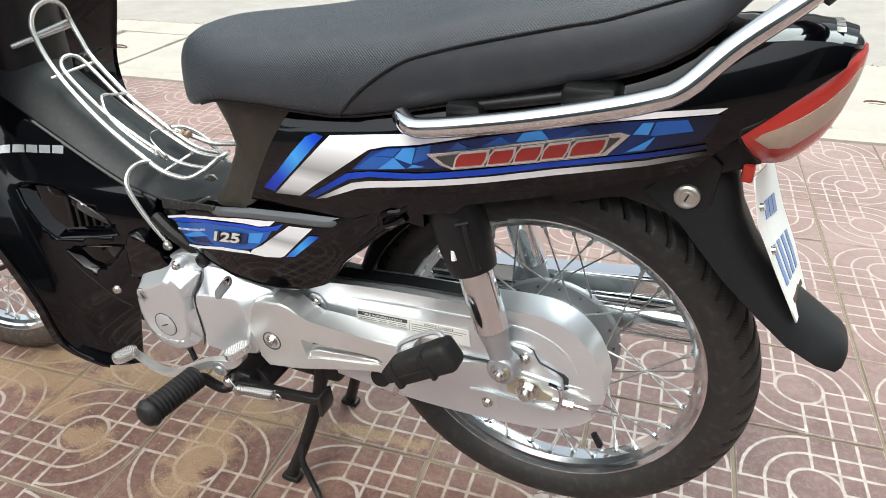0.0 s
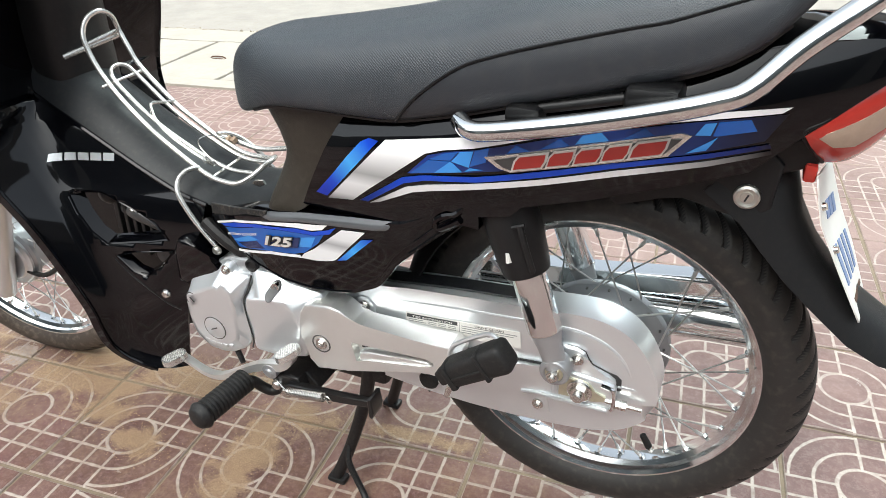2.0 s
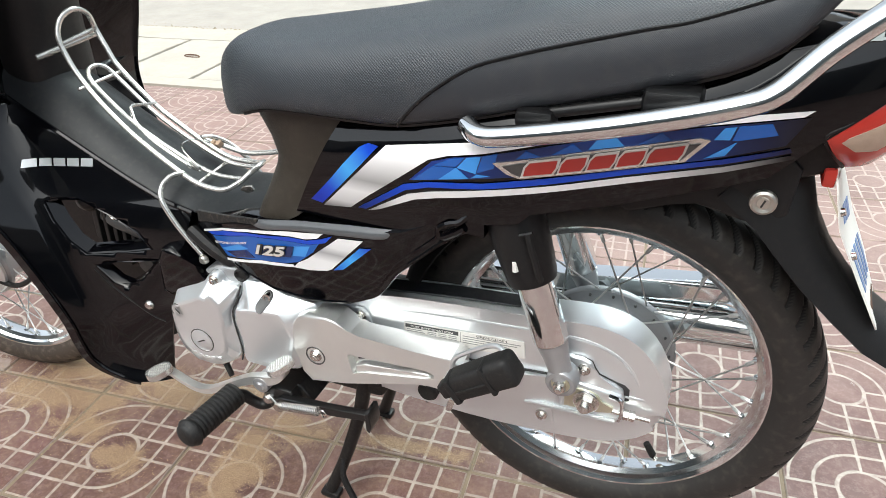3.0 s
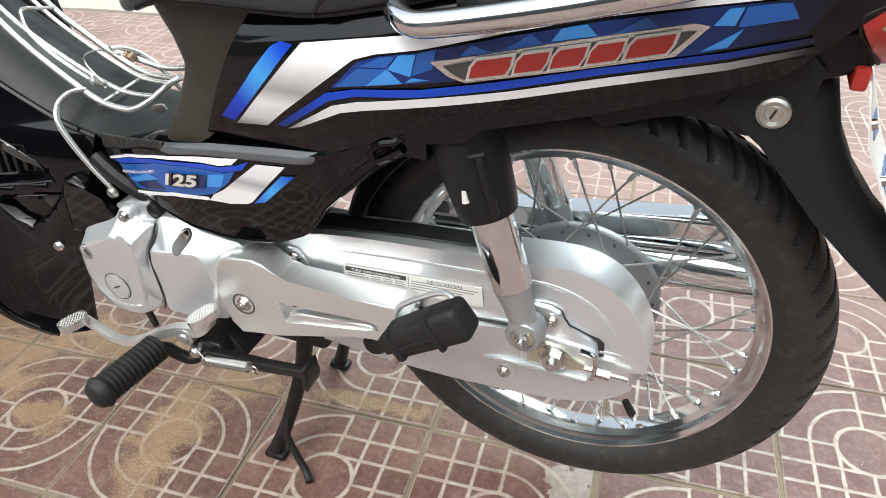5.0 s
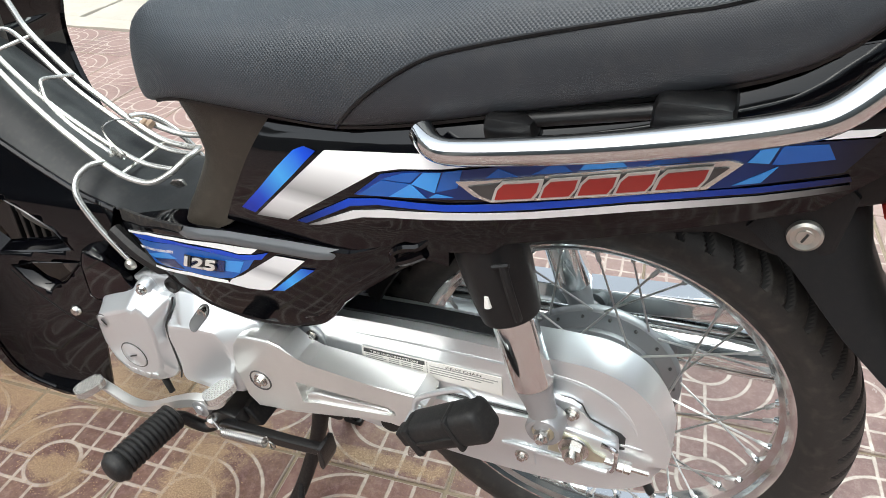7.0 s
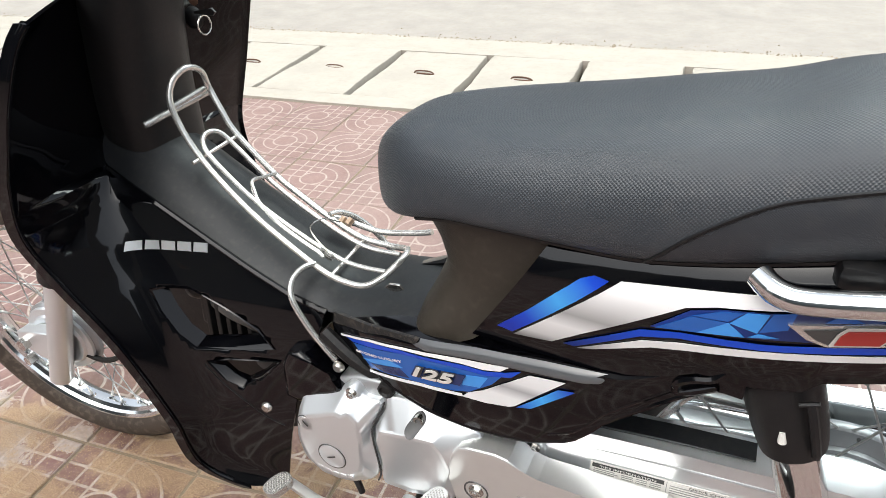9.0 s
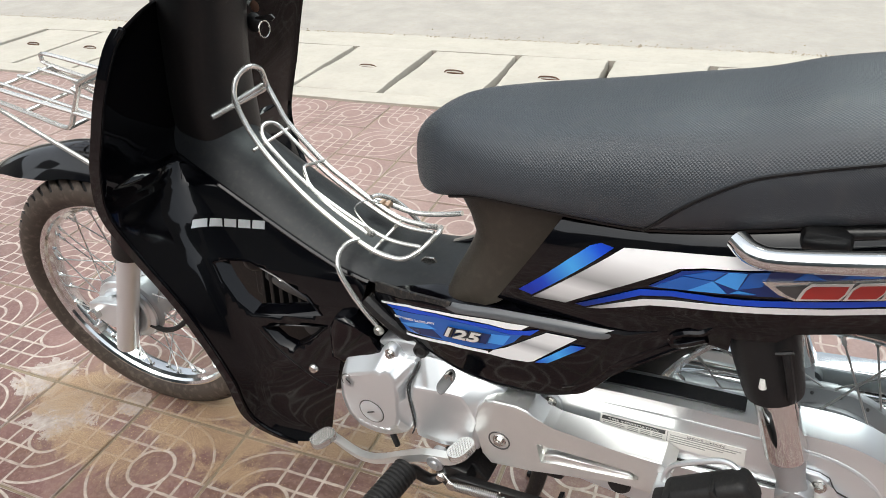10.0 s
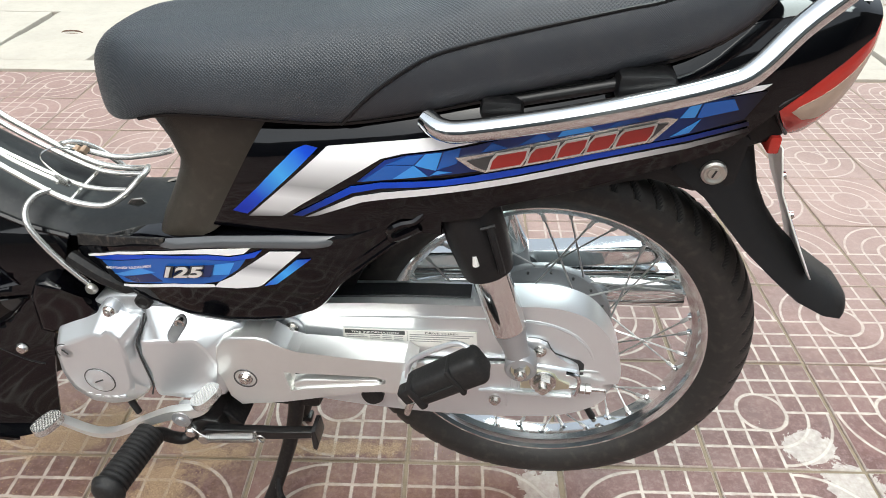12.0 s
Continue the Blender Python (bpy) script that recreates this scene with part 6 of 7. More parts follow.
part("handlebar", tube([(-0.87, -0.10, 0.96), (-0.86, -0.16, 0.965), (-0.80, -0.26, 0.96), (-0.77, -0.33, 0.95)], 0.012, 10), RUBBER, bike, "black rubber grip on the handlebar", at=STEER)
part("recess_mark", lathe([(0, -0.001), (0.007, -0.001), (0.0085, 0.0)], (-0.838, 0.078, 0.818), 16), RUST, bike, "rusty recessed screw")
part("caution_label", box(-0.8235, -0.8225, -0.012, 0.040, 0.852, 0.885, 0.0004), PAPER, bike, "small white caution label", at=STEER)
for k in range(4):
    part("label_bar", box(-0.8222, -0.8216, -0.008 + 0.003 * k, 0.034 - 0.004 * (k % 2), 0.857 + 0.0065 * k, 0.8605 + 0.0065 * k), INK_AND_SHADE, bike, at=STEER)
part("key_ring", tube([(-0.828 + 0.0 * k, 0.078 + 0.012 * math.cos(k * math.pi / 6), 0.786 + 0.012 * math.sin(k * math.pi / 6)) for k in range(12)], 0.0012, 5, 1, True), STEEL, bike, "steel key ring")
part("ignition_key", prism([(-0.842, 0.803), (-0.822, 0.805), (-0.812, 0.808), (-0.806, 0.803), (-0.812, 0.798), (-0.822, 0.799), (-0.842, 0.799)], 0.078, 0.081, 0.001), DARK, bike, "black ignition key")
part("key_lock", lathe([(0, -0.004), (0.008, -0.004), (0.013, 0.0), (0.015, 0.006)], (-0.858, 0.088, 0.79), 20), DARK, bike, "black ignition lock")

# leg shield: one sheet a side, from the tunnel's edge sweeping forward and out to the wing's rim
WING = [(0.868, -0.806, 0.145), (0.83, -0.842, 0.162), (0.765, -0.876, 0.176), (0.70, -0.903, 0.184), (0.66, -0.920, 0.187), (0.59, -0.939, 0.184), (0.52, -0.920, 0.173), (0.425, -0.872, 0.160), (0.30, -0.828, 0.150), (0.25, -0.822, 0.147), (0.21, -0.815, 0.143), (0.18, -0.79, 0.134), (0.160, -0.745, 0.122)]
BACK = [(0.868, -0.925, 0.0), (0.70, -0.940, 0.008), (0.65, -0.943, 0.028), (0.622, -0.937, 0.044), (0.589, -0.853, 0.052), (0.551, -0.778, 0.053), (0.52, -0.715, 0.054), (0.494, -0.654, 0.055), (0.481, -0.603, 0.058), (0.44, -0.615, 0.070), (0.40, -0.638, 0.078), (0.345, -0.652, 0.084), (0.31, -0.660, 0.088), (0.26, -0.674, 0.090), (0.160, -0.697, 0.092)]


WING = [(q.x, q.y, q.z) for q in smooth_path(WING, 5)]


def at_height(w, table, k):
    return interp(-w, [-q[0] for q in table], [q[k] for q in table])


def shield_corner(w):
    """The three bends of the sheet at one height: inner edge, hollow, outer rim."""
    ue, ve, ub, vb = at_height(w, WING, 1), at_height(w, WING, 2), at_height(w, BACK, 1), at_height(w, BACK, 2)
    if w > 0.622:
        k = interp(w, [0.622, 0.74], [0.30, 1.0])
        return (ub, vb), (ub + (ue - ub) * 0.35 * k - 0.004, vb + (ve - vb) * 0.4 * k), (ue, ve)
    gap = interp(w, [0.16, 0.30, 0.54, 0.60, 0.622], [0.03, 0.03, 0.028, 0.012, 0.004])
    share = interp(w, [0.16, 0.24, 0.34, 0.48, 0.54, 0.60, 0.622], [0.6, 0.5, 0.36, 0.30, 0.22, 0.14, 0.12])
    return (ub, vb), (min(ub, ue + gap), vb + (ve - vb) * share), (ue, ve)


def shield_point(w, b):
    bend = shield_corner(w)

    def bare(x):
        x = min(1.0, max(0.0, x))
        (p, q), f = ((bend[0], bend[1]), x / 0.55) if x < 0.55 else ((bend[1], bend[2]), (x - 0.55) / 0.45)
        return p[0] + (q[0] - p[0]) * f, p[1] + (q[1] - p[1]) * f
    r = 0.16 * min(1.0, 4 * b, 4 * (1 - b))
    pts = [bare(b + r * k) for k in (-1, -0.5, 0, 0.5, 1)]
    return sum(q[0] for q in pts) / 5, sum(q[1] for q in pts) / 5


def shield_v(u, w):
    bs = np.linspace(0, 1, 30)
    us_ = [shield_point(w, b)[0] for b in bs]
    vs_ = [shield_point(w, b)[1] for b in bs]
    return float(np.interp(-u, [-q for q in us_], vs_))


def shield_mesh(sign):
    bm = bmesh.new()
    rings = []
    for w in sorted(set(list(np.linspace(0.846, 0.160, 60)) + list(np.linspace(0.585, 0.66, 26)) + [0.481]), reverse=True):
        row = []
        for b in np.linspace(0, 1, 36):
            u, v = shield_point(w, b)
            row.append((u, sign * v + (0.035 if sign > 0 else 0.0), w))
        row.append((row[-1][0] + 0.004, row[-1][1] + sign * 0.005, w))
        row.append((row[-2][0] - 0.010, row[-2][1] + sign * 0.007, w))
        rings.append(row)
    skin(bm, rings, closed_ring=False)
    return bm


VENTS = [[(-0.856, 0.480), (-0.838, 0.484), (-0.801, 0.485), (-0.743, 0.464), (-0.698, 0.443), (-0.676, 0.418), (-0.724, 0.408), (-0.796, 0.397), (-0.821, 0.418), (-0.843, 0.452)],
         [(-0.783, 0.378), (-0.75, 0.388), (-0.669, 0.400), (-0.70, 0.367), (-0.733, 0.344), (-0.756, 0.351)]]


def vent_lip(poly, deep, wide_low):
    """The moulded wall of a vent: from the outline inward and back, wider along its lower edge."""
    cu_, cw_ = sum(q[0] for q in poly) / len(poly), sum(q[1] for q in poly) / len(poly)
    bm = bmesh.new()
    ring0, ring1, ring2 = [], [], []
    for u, w in poly:
        g = 0.16 + (wide_low if w < cw_ + (u - cu_) * -0.25 else 0.0)
        ui, wi = u + (cu_ - u) * g, w + (cw_ - w) * g
        ring0.append((u, -shield_v(u, w) - 0.0025, w))
        ring1.append((u + (cu_ - u) * 0.05, -shield_v(u, w) - 0.001, w + (cw_ - w) * 0.05))
        ring2.append((ui, -shield_v(u, w) + deep, wi))
    skin(bm, [ring0, ring1, ring2], cap=False)
    return bm


for sign in (-1, 1):
    body = part("leg_shield", shield_mesh(sign), PAINT, bike, "gloss black leg shield with vents", solid=0.0035)
    cutters = []
    for poly in VENTS:
        c = finish("cutter", prism(poly, sign * 0.25, sign * 0.01), DARK)
        c.matrix_world = bike.matrix_world
        cutters.append(c)
    cut(body, cutters)
    if sign < 0:
        part("vent_lip", vent_lip(VENTS[0], 0.018, 0.05), PAINT, body, solid=0.002, sharp=30)
        part("vent_lip", vent_lip(VENTS[1], 0.016, 0.05), PAINT, body, solid=0.002, sharp=30)
        part("panel_seam", tube([(u, -shield_v(u, w) - 0.0005, w) for u, w in ((-0.788, 0.372), (-0.768, 0.348), (-0.735, 0.322), (-0.701, 0.297), (-0.679, 0.287))], 0.0022, 6, 4), PLASTIC, body)
        part("body_bolt", lathe([(0, -0.004), (0.006, -0.004), (0.0085, -0.001), (0.0085, 0.004)], (-0.701, -shield_v(-0.701, 0.316) - 0.002, 0.316), 16), STEEL, body, "steel bolt")
        rim_w = list(np.linspace(0.845, 0.17, 60))
        part("shield_rim", tube([(at_height(w, WING, 1), -at_height(w, WING, 2) - 0.002, w) for w in rim_w], 0.0048, 10, 1, smooth=False), PAINT, body, "rounded rim of the leg shield")
        part("shield_fold", tube([(shield_point(w, 0.80)[0], -shield_point(w, 0.80)[1] - 0.0002, w) for w in rim_w if w < 0.60], 0.0016, 6, 1, smooth=False), PAINT, body)
        # maker's name kept as plain bars
        for k in range(5):
            u0, w0 = -0.889 + 0.0236 * k, 0.5290 + 0.0010 * k
            film("name_bar", [(u0, w0), (u0 + 0.0205, w0 + 0.0006), (u0 + 0.0200, w0 + 0.0124), (u0 + 0.0004, w0 + 0.0118)], CAST, body, shield_v, 0.0026, 0.006, "silver bar")
part("lower_bracket", prism([(-0.664, 0.350), (-0.658, 0.410), (-0.645, 0.432), (-0.628, 0.437), (-0.610, 0.426), (-0.588, 0.408), (-0.562, 0.394), (-0.572, 0.383), (-0.610, 0.372), (-0.640, 0.345)], -0.096, -0.05, 0.012, 4), PAINT, bike, "gloss black lower bracket")
# added dark plate, standing for deep shade behind the vents
part("bay_backing", prism([(-0.925, 0.52), (-0.70, 0.49), (-0.655, 0.44), (-0.65, 0.25), (-0.74, 0.20), (-0.80, 0.22), (-0.90, 0.40)], -0.036, -0.030), DARK, bike, "added dark plate for the shaded engine bay behind the vents")
part("carburettor_dome", lathe([(0, -0.024), (0.010, -0.022), (0.017, -0.015), (0.020, -0.005), (0.021, 0.02)], (-0.812, -0.052, 0.470), 24), PLASTIC, bike, "black carburettor dome")
part("intake_elbow", tube([(-0.80, -0.045, 0.44), (-0.76, -0.052, 0.437), (-0.725, -0.05, 0.43), (-0.70, -0.045, 0.41)], [0.012, 0.015, 0.017, 0.013], 12), ALLOY_DULL, bike, "dull alloy intake elbow")
part("hose_clip", tube([(-0.757 + 0.006 * math.cos(a * math.pi / 5), -0.068, 0.455 + 0.006 * math.sin(a * math.pi / 5)) for a in range(10)], 0.0018, 6, 1, True), STEEL, bike, "wire hose clip")
part("hose", tube([(-0.79, -0.055, 0.48), (-0.76, -0.062, 0.462), (-0.735, -0.055, 0.44)], 0.004, 8), RUBBER, bike, "thin black hose")
part("cylinder_head_cap", lathe([(0, -0.02), (0.016, -0.018), (0.020, -0.010), (0.021, 0.01)], (-0.715, -0.05, 0.372), 20), ALLOY_DULL, bike, "dull alloy valve cap")
part("frame_brace", tube([(-0.60, -0.07, 0.46), (-0.56, -0.075, 0.435), (-0.52, -0.07, 0.41)], 0.010, 8), DARK, bike)

# ---- stainless luggage rack over the tunnel ----
ROD = 0.0042
rack = new("luggage_rack")
rack.matrix_world = bike.matrix_world
tagged(rack, "stainless rod luggage rack clamped over the tunnel", "rack")
left_rod = [(-0.540, -0.012, 0.522), (-0.556, -0.024, 0.513), (-0.575, -0.028, 0.511), (-0.611, -0.028, 0.517), (-0.655, -0.025, 0.538), (-0.72, -0.018, 0.574), (-0.768, -0.014, 0.612), (-0.800, -0.011, 0.645), (-0.822, -0.008, 0.678)]
hoop = [(-0.834, -0.004, 0.712), (-0.834, 0.010, 0.735), (-0.829, 0.032, 0.744), (-0.829, 0.054, 0.733), (-0.831, 0.063, 0.709)]
right_rod = [(-0.815, 0.060, 0.680), (-0.796, 0.058, 0.650), (-0.742, 0.060, 0.594), (-0.700, 0.060, 0.566), (-0.653, 0.057, 0.541), (-0.611, 0.057, 0.523), (-0.565, 0.056, 0.521), (-0.545, 0.050, 0.526), (-0.532, 0.038, 0.534)]
part("outer_hoop", tube(left_rod + hoop + right_rod, ROD, 14, 5), STAINLESS, rack)
part("rack_end", tube([(-0.540, -0.012, 0.522), (-0.529, 0.006, 0.533), (-0.527, 0.024, 0.536), (-0.532, 0.038, 0.534)], ROD, 14, 4), STAINLESS, rack)
inner = [(-0.545, 0.000, 0.520), (-0.60, 0.000, 0.521), (-0.66, -0.001, 0.546), (-0.73, -0.002, 0.587), (-0.782, -0.003, 0.634), (-0.802, 0.002, 0.655), (-0.811, 0.020, 0.662), (-0.805, 0.038, 0.657), (-0.785, 0.043, 0.636), (-0.73, 0.043, 0.588), (-0.66, 0.042, 0.547), (-0.60, 0.041, 0.522), (-0.545, 0.040, 0.522)]
part("inner_hoop", tube(inner, ROD * 0.8, 14, 5), STAINLESS, rack)
part("top_bar", rod((-0.868, -0.024, 0.682), (-0.842, 0.068, 0.698), 0.0048, seg=12), STAINLESS, rack)
part("top_bar", rod((-0.858, 0.012, 0.692), (-0.842, 0.066, 0.704), 0.0045, seg=12), STAINLESS, rack)
part("cross_bar", rod((-0.800, -0.024, 0.640), (-0.796, 0.062, 0.645), 0.0028), STAINLESS, rack)
part("cross_bar", rod((-0.611, -0.030, 0.513), (-0.611, 0.060, 0.519), 0.0028), STAINLESS, rack)
part("clip", tube([(-0.742, 0.060, 0.597), (-0.742, 0.035, 0.603), (-0.740, 0.010, 0.609), (-0.728, -0.003, 0.601), (-0.716, -0.010, 0.590), (-0.69, -0.012, 0.567), (-0.655, -0.014, 0.549), (-0.632, -0.016, 0.540), (-0.622, -0.020, 0.536)], 0.0026, 8), STAINLESS, rack)
part("clip_spring", tube([(-0.636 + 0.018 * k / 60, -0.006 + 0.0045 * math.cos(k * 0.9), 0.534 - 0.006 * k / 60 + 0.0045 * math.sin(k * 0.9)) for k in range(61)], 0.0011, 5, 1, smooth=False), STEEL, rack, "small coil spring")
part("clip_wire", tube([(-0.618, -0.006, 0.531), (-0.645, 0.000, 0.548), (-0.660, 0.012, 0.556), (-0.656, 0.035, 0.556), (-0.640, 0.052, 0.545)], 0.0011, 5, 4), STEEL, rack, "thin spring wire")
part("far_loop", tube([(-0.660, 0.056, 0.550), (-0.655, 0.075, 0.545), (-0.640, 0.092, 0.530), (-0.615, 0.100, 0.505), (-0.590, 0.104, 0.470)], ROD, 14, 5), STAINLESS, rack, "bent stainless brace")
part("far_bar", tube([(-0.662, 0.058, 0.547), (-0.640, 0.072, 0.535), (-0.60, 0.082, 0.522), (-0.55, 0.085, 0.528), (-0.52, 0.085, 0.536)], ROD, 14, 5), STAINLESS, rack)
for du in (0.0, 0.011):
    part("clamp_nut", rod((-0.648 + du, 0.062, 0.536), (-0.645 + du, 0.070, 0.541), 0.0058, 0.0055, 6), RUSTY, rack, "clamp nut with a little rust")
brace = [(-0.632, -0.026, 0.528), (-0.639, -0.044, 0.530), (-0.643, -0.062, 0.522), (-0.637, -0.075, 0.505), (-0.622, -0.078, 0.478), (-0.604, -0.078, 0.451), (-0.583, -0.077, 0.424)]
part("side_brace", tube(brace, ROD * 0.95, 14, 5), STAINLESS, rack)
part("brace_bolt", lathe([(0, -0.004), (0.005, -0.004), (0.0075, -0.001), (0.008, 0.003)], (-0.578, -0.082, 0.419), 12), SATIN, rack, "dull zinc bolt")
part("hook_plate", prism([(-0.535, 0.514), (-0.527, 0.522), (-0.512, 0.524), (-0.508, 0.517), (-0.52, 0.511)], -0.024, -0.021, 0.001), STEEL, rack, "small eyelet plate")

# ---- pedals, footrests, stands ----
pedal_mid = smooth_path([(-0.664, 0.222, 0.0042), (-0.645, 0.214, 0.0050), (-0.611, 0.2005, 0.0062), (-0.576, 0.2055, 0.0072), (-0.527, 0.2345, 0.0085), (-0.489, 0.2545, 0.0105), (-0.465, 0.2610, 0.0120), (-0.445, 0.2680, 0.0100), (-0.428, 0.2830, 0.0080), (-0.424, 0.2980, 0.0070)], 4)
upper, lower = [], []
for i, q in enumerate(pedal_mid):
    a, b = pedal_mid[max(0, i - 1)], pedal_mid[min(len(pedal_mid) - 1, i + 1)]
    n = Vector((a.y - b.y, b.x - a.x)).normalized() * q.z * 0.66
    upper.append((q.x + n.x, q.y + n.y)), lower.append((q.x - n.x, q.y - n.y))
gear = part("gear_pedal", prism(upper + lower[::-1], -0.137, -0.124, 0.0035, 3), BRIGHT_CAST, bike, "silver heel and toe gear pedal", sharp=50)
part("pedal_boss", lathe([(0, -0.008), (0.006, -0.008), (0.0075, -0.005), (0.013, -0.004), (0.0135, 0.02)], (-0.470, -0.134, 0.252), 20), CAST_DARK, gear, "pinch bolt of the pedal")


def pad(centre, tilt):
    bm = bmesh.new()
    n = 20
    ringb, ringt = [], []
    for k in range(n):
        a = 2 * math.pi * k / n
        x, y = 0.0205 * math.copysign(abs(math.cos(a)) ** 0.7, math.cos(a)), 0.0150 * math.copysign(abs(math.sin(a)) ** 0.8, math.sin(a))
        ringb.append((x, y, -0.010)), ringt.append((x, y, 0.0))
    skin(bm, [ringb, ringt])
    for i in range(-5, 6):
        for j in range(-3, 4):
            x, y = i * 0.0042 + (j % 2) * 0.0021, j * 0.0034
            if (x / 0.0185) ** 2 + (y / 0.0135) ** 2 < 0.95:
                c = [bm.verts.new(q) for q in ((x - 0.0015, y, 0), (x, y - 0.0012, 0), (x + 0.0015, y, 0), (x, y + 0.0012, 0), (x, y, 0.0016))]
                for a, b in ((0, 1), (1, 2), (2, 3), (3, 0)):
                    bm.faces.new((c[a], c[b], c[4]))
    return part("pedal_pad", bm, STAINLESS, gear, "knurled metal pedal pad", at=Matrix.Translation(centre) @ Matrix.Rotation(radians(tilt), 4, 'Y') @ Matrix.Rotation(radians(68), 4, 'Z'))


pad((-0.664, -0.146, 0.232), -6)
pad((-0.425, -0.140, 0.310), -15)

# front footrest with ribbed rubber
fa, fb = Vector((-0.5135, -0.146, 0.230)), Vector((-0.526, -0.250, 0.230))
bm = bmesh.new()
d = fb - fa
p, rr = [], []
for k in range(61):
    t = k / 60
    p.append(fa + d * t)
    rr.append((0.0172 if k % 4 == 0 else 0.0202 if k % 4 == 2 else 0.0198) if k < 50 else (0.0205, 0.0222, 0.0228, 0.0226, 0.0215, 0.0195, 0.0190, 0.0185, 0.017, 0.014, 0.008)[k - 50])
tube(p, rr, 24, 1, bm=bm, smooth=False)
peg = part("front_footrest", bm, RUBBER, bike, "black ribbed rubber footrest")
part("footrest_arm", tube([(-0.5135, -0.150, 0.230), (-0.506, -0.140, 0.224), (-0.496, -0.132, 0.208), (-0.482, -0.126, 0.200), (-0.468, -0.118, 0.208), (-0.455, -0.105, 0.226)], 0.0085, 12), DARK, bike, "black steel footrest arm")
part("footrest_plate", prism([(-0.465, 0.238), (-0.42, 0.245), (-0.40, 0.218), (-0.43, 0.205), (-0.46, 0.210)], -0.11, -0.06, 0.004), DARK, bike)
# folded passenger footrest
pa, pb = Vector((-0.152, -0.150, 0.364)), Vector((-0.073, -0.150, 0.418))
bm = box(-0.050, 0.050, -0.018, 0.018, -0.019, 0.019, 0.0095, segs=4)
for q in bm.verts:
    q.co.z *= 1.0 + 1.6 * q.co.x
peg_m = Matrix.Translation((pa + pb) / 2) @ (pb - pa).to_track_quat('X', 'Z').to_matrix().to_4x4()
ppeg = part("passenger_footrest", bm, RUBBER, bike, "black rubber passenger footrest, folded up", at=peg_m)
part("rubber_ridge", box(0.010, 0.017, -0.0200, 0.010, -0.0205, 0.0208, 0.003), RUBBER, ppeg, "moulded strap of the rubber")
part("rubber_ridge", box(-0.046, -0.036, -0.0198, 0.010, -0.0185, 0.0185, 0.003), RUBBER, ppeg)
part("rubber_ridge", box(-0.036, 0.012, -0.0198, -0.012, -0.004, 0.000, 0.0012), RUBBER, ppeg)
part("peg_core", box(-0.066, -0.045, -0.009, 0.009, -0.012, 0.009, 0.003), RUBBER, ppeg)
part("core_clip", box(-0.053, -0.048, -0.0105, 0.0, -0.010, 0.004, 0.001), STEEL, ppeg, "bright steel clip")
part("peg_hinge", tube([(-0.160, -0.128, 0.325), (-0.164, -0.126, 0.355), (-0.160, -0.126, 0.382), (-0.146, -0.127, 0.398), (-0.110, -0.130, 0.423), (-0.092, -0.138, 0.428), (-0.086, -0.146, 0.424)], 0.0034, 8), CAST, bike, "silver footrest hinge loop")
part("peg_hinge_plate", prism([(-0.172, 0.355), (-0.160, 0.362), (-0.150, 0.345), (-0.152, 0.330), (-0.164, 0.318), (-0.176, 0.330)], -0.140, -0.112, 0.004), CAST, bike)
part("hinge_bolt", rod((-0.158, -0.138, 0.330), (-0.163, -0.142, 0.312), 0.005, 0.004, 8), STEEL, bike)
part("bung", lathe([(0, -0.012), (0.012, -0.012), (0.0155, -0.008), (0.0155, 0.0)], (-0.222, -0.07, 0.268), 20), RUBBER, bike, "black rubber bung")

# side stand folded up, with its spring
part("side_stand", prism([(-0.452, 0.226), (-0.44, 0.236), (-0.40, 0.238), (-0.345, 0.243), (-0.300, 0.249), (-0.286, 0.252), (-0.286, 0.239), (-0.34, 0.231), (-0.40, 0.223), (-0.44, 0.216)], -0.136, -0.124, 0.003), SATIN_BLACK, bike, "black side stand folded up")
part("stand_foot", prism([(-0.290, 0.262), (-0.284, 0.264), (-0.281, 0.240), (-0.285, 0.226), (-0.290, 0.230)], -0.145, -0.116, 0.002), SATIN_BLACK, bike, "black foot plate of the side stand")
part("stand_pivot", prism([(-0.478, 0.232), (-0.455, 0.246), (-0.425, 0.244), (-0.418, 0.226), (-0.432, 0.206), (-0.462, 0.198), (-0.474, 0.208)], -0.128, -0.085, 0.004), SATIN_BLACK, bike, "black steel stand bracket")
part("pivot_bolt", lathe([(0, -0.007), (0.008, -0.007), (0.0095, -0.004), (0.0115, 0.0)], (-0.447, -0.131, 0.214), 6), STEEL, bike, "bright pivot bolt")
part("pivot_eye", lathe([(0, -0.006), (0.006, -0.006), (0.009, -0.002), (0.0095, 0.006)], (-0.464, -0.132, 0.224), 16), STEEL, bike)
turns, c0, c1 = 22, Vector((-0.434, -0.144, 0.230)), Vector((-0.368, -0.144, 0.240))
axis_d = (c1 - c0).normalized()
side_a = axis_d.orthogonal().normalized()
side_b = axis_d.cross(side_a)
coil = [c0 + (c1 - c0) * (k / (turns * 10)) + (side_a * math.cos(k * math.pi / 5) + side_b * math.sin(k * math.pi / 5)) * 0.0066 for k in range(turns * 10 + 1)]
part("stand_spring", tube(coil, 0.0011, 5, 1, smooth=False), STEEL, bike, "zinc plated coil spring")
part("spring_hook", tube([c1, c1 + Vector((0.008, 0, 0.004)), c1 + Vector((0.014, 0, -0.002)), c1 + Vector((0.009, 0, -0.009)), c1 + Vector((0.002, 0.004, -0.008))], 0.0013, 6), STEEL, bike)
part("spring_hook", tube([c0, c0 + Vector((-0.012, 0.004, 0.000)), c0 + Vector((-0.026, 0.010, 0.004))], 0.0013, 6), STEEL, bike)
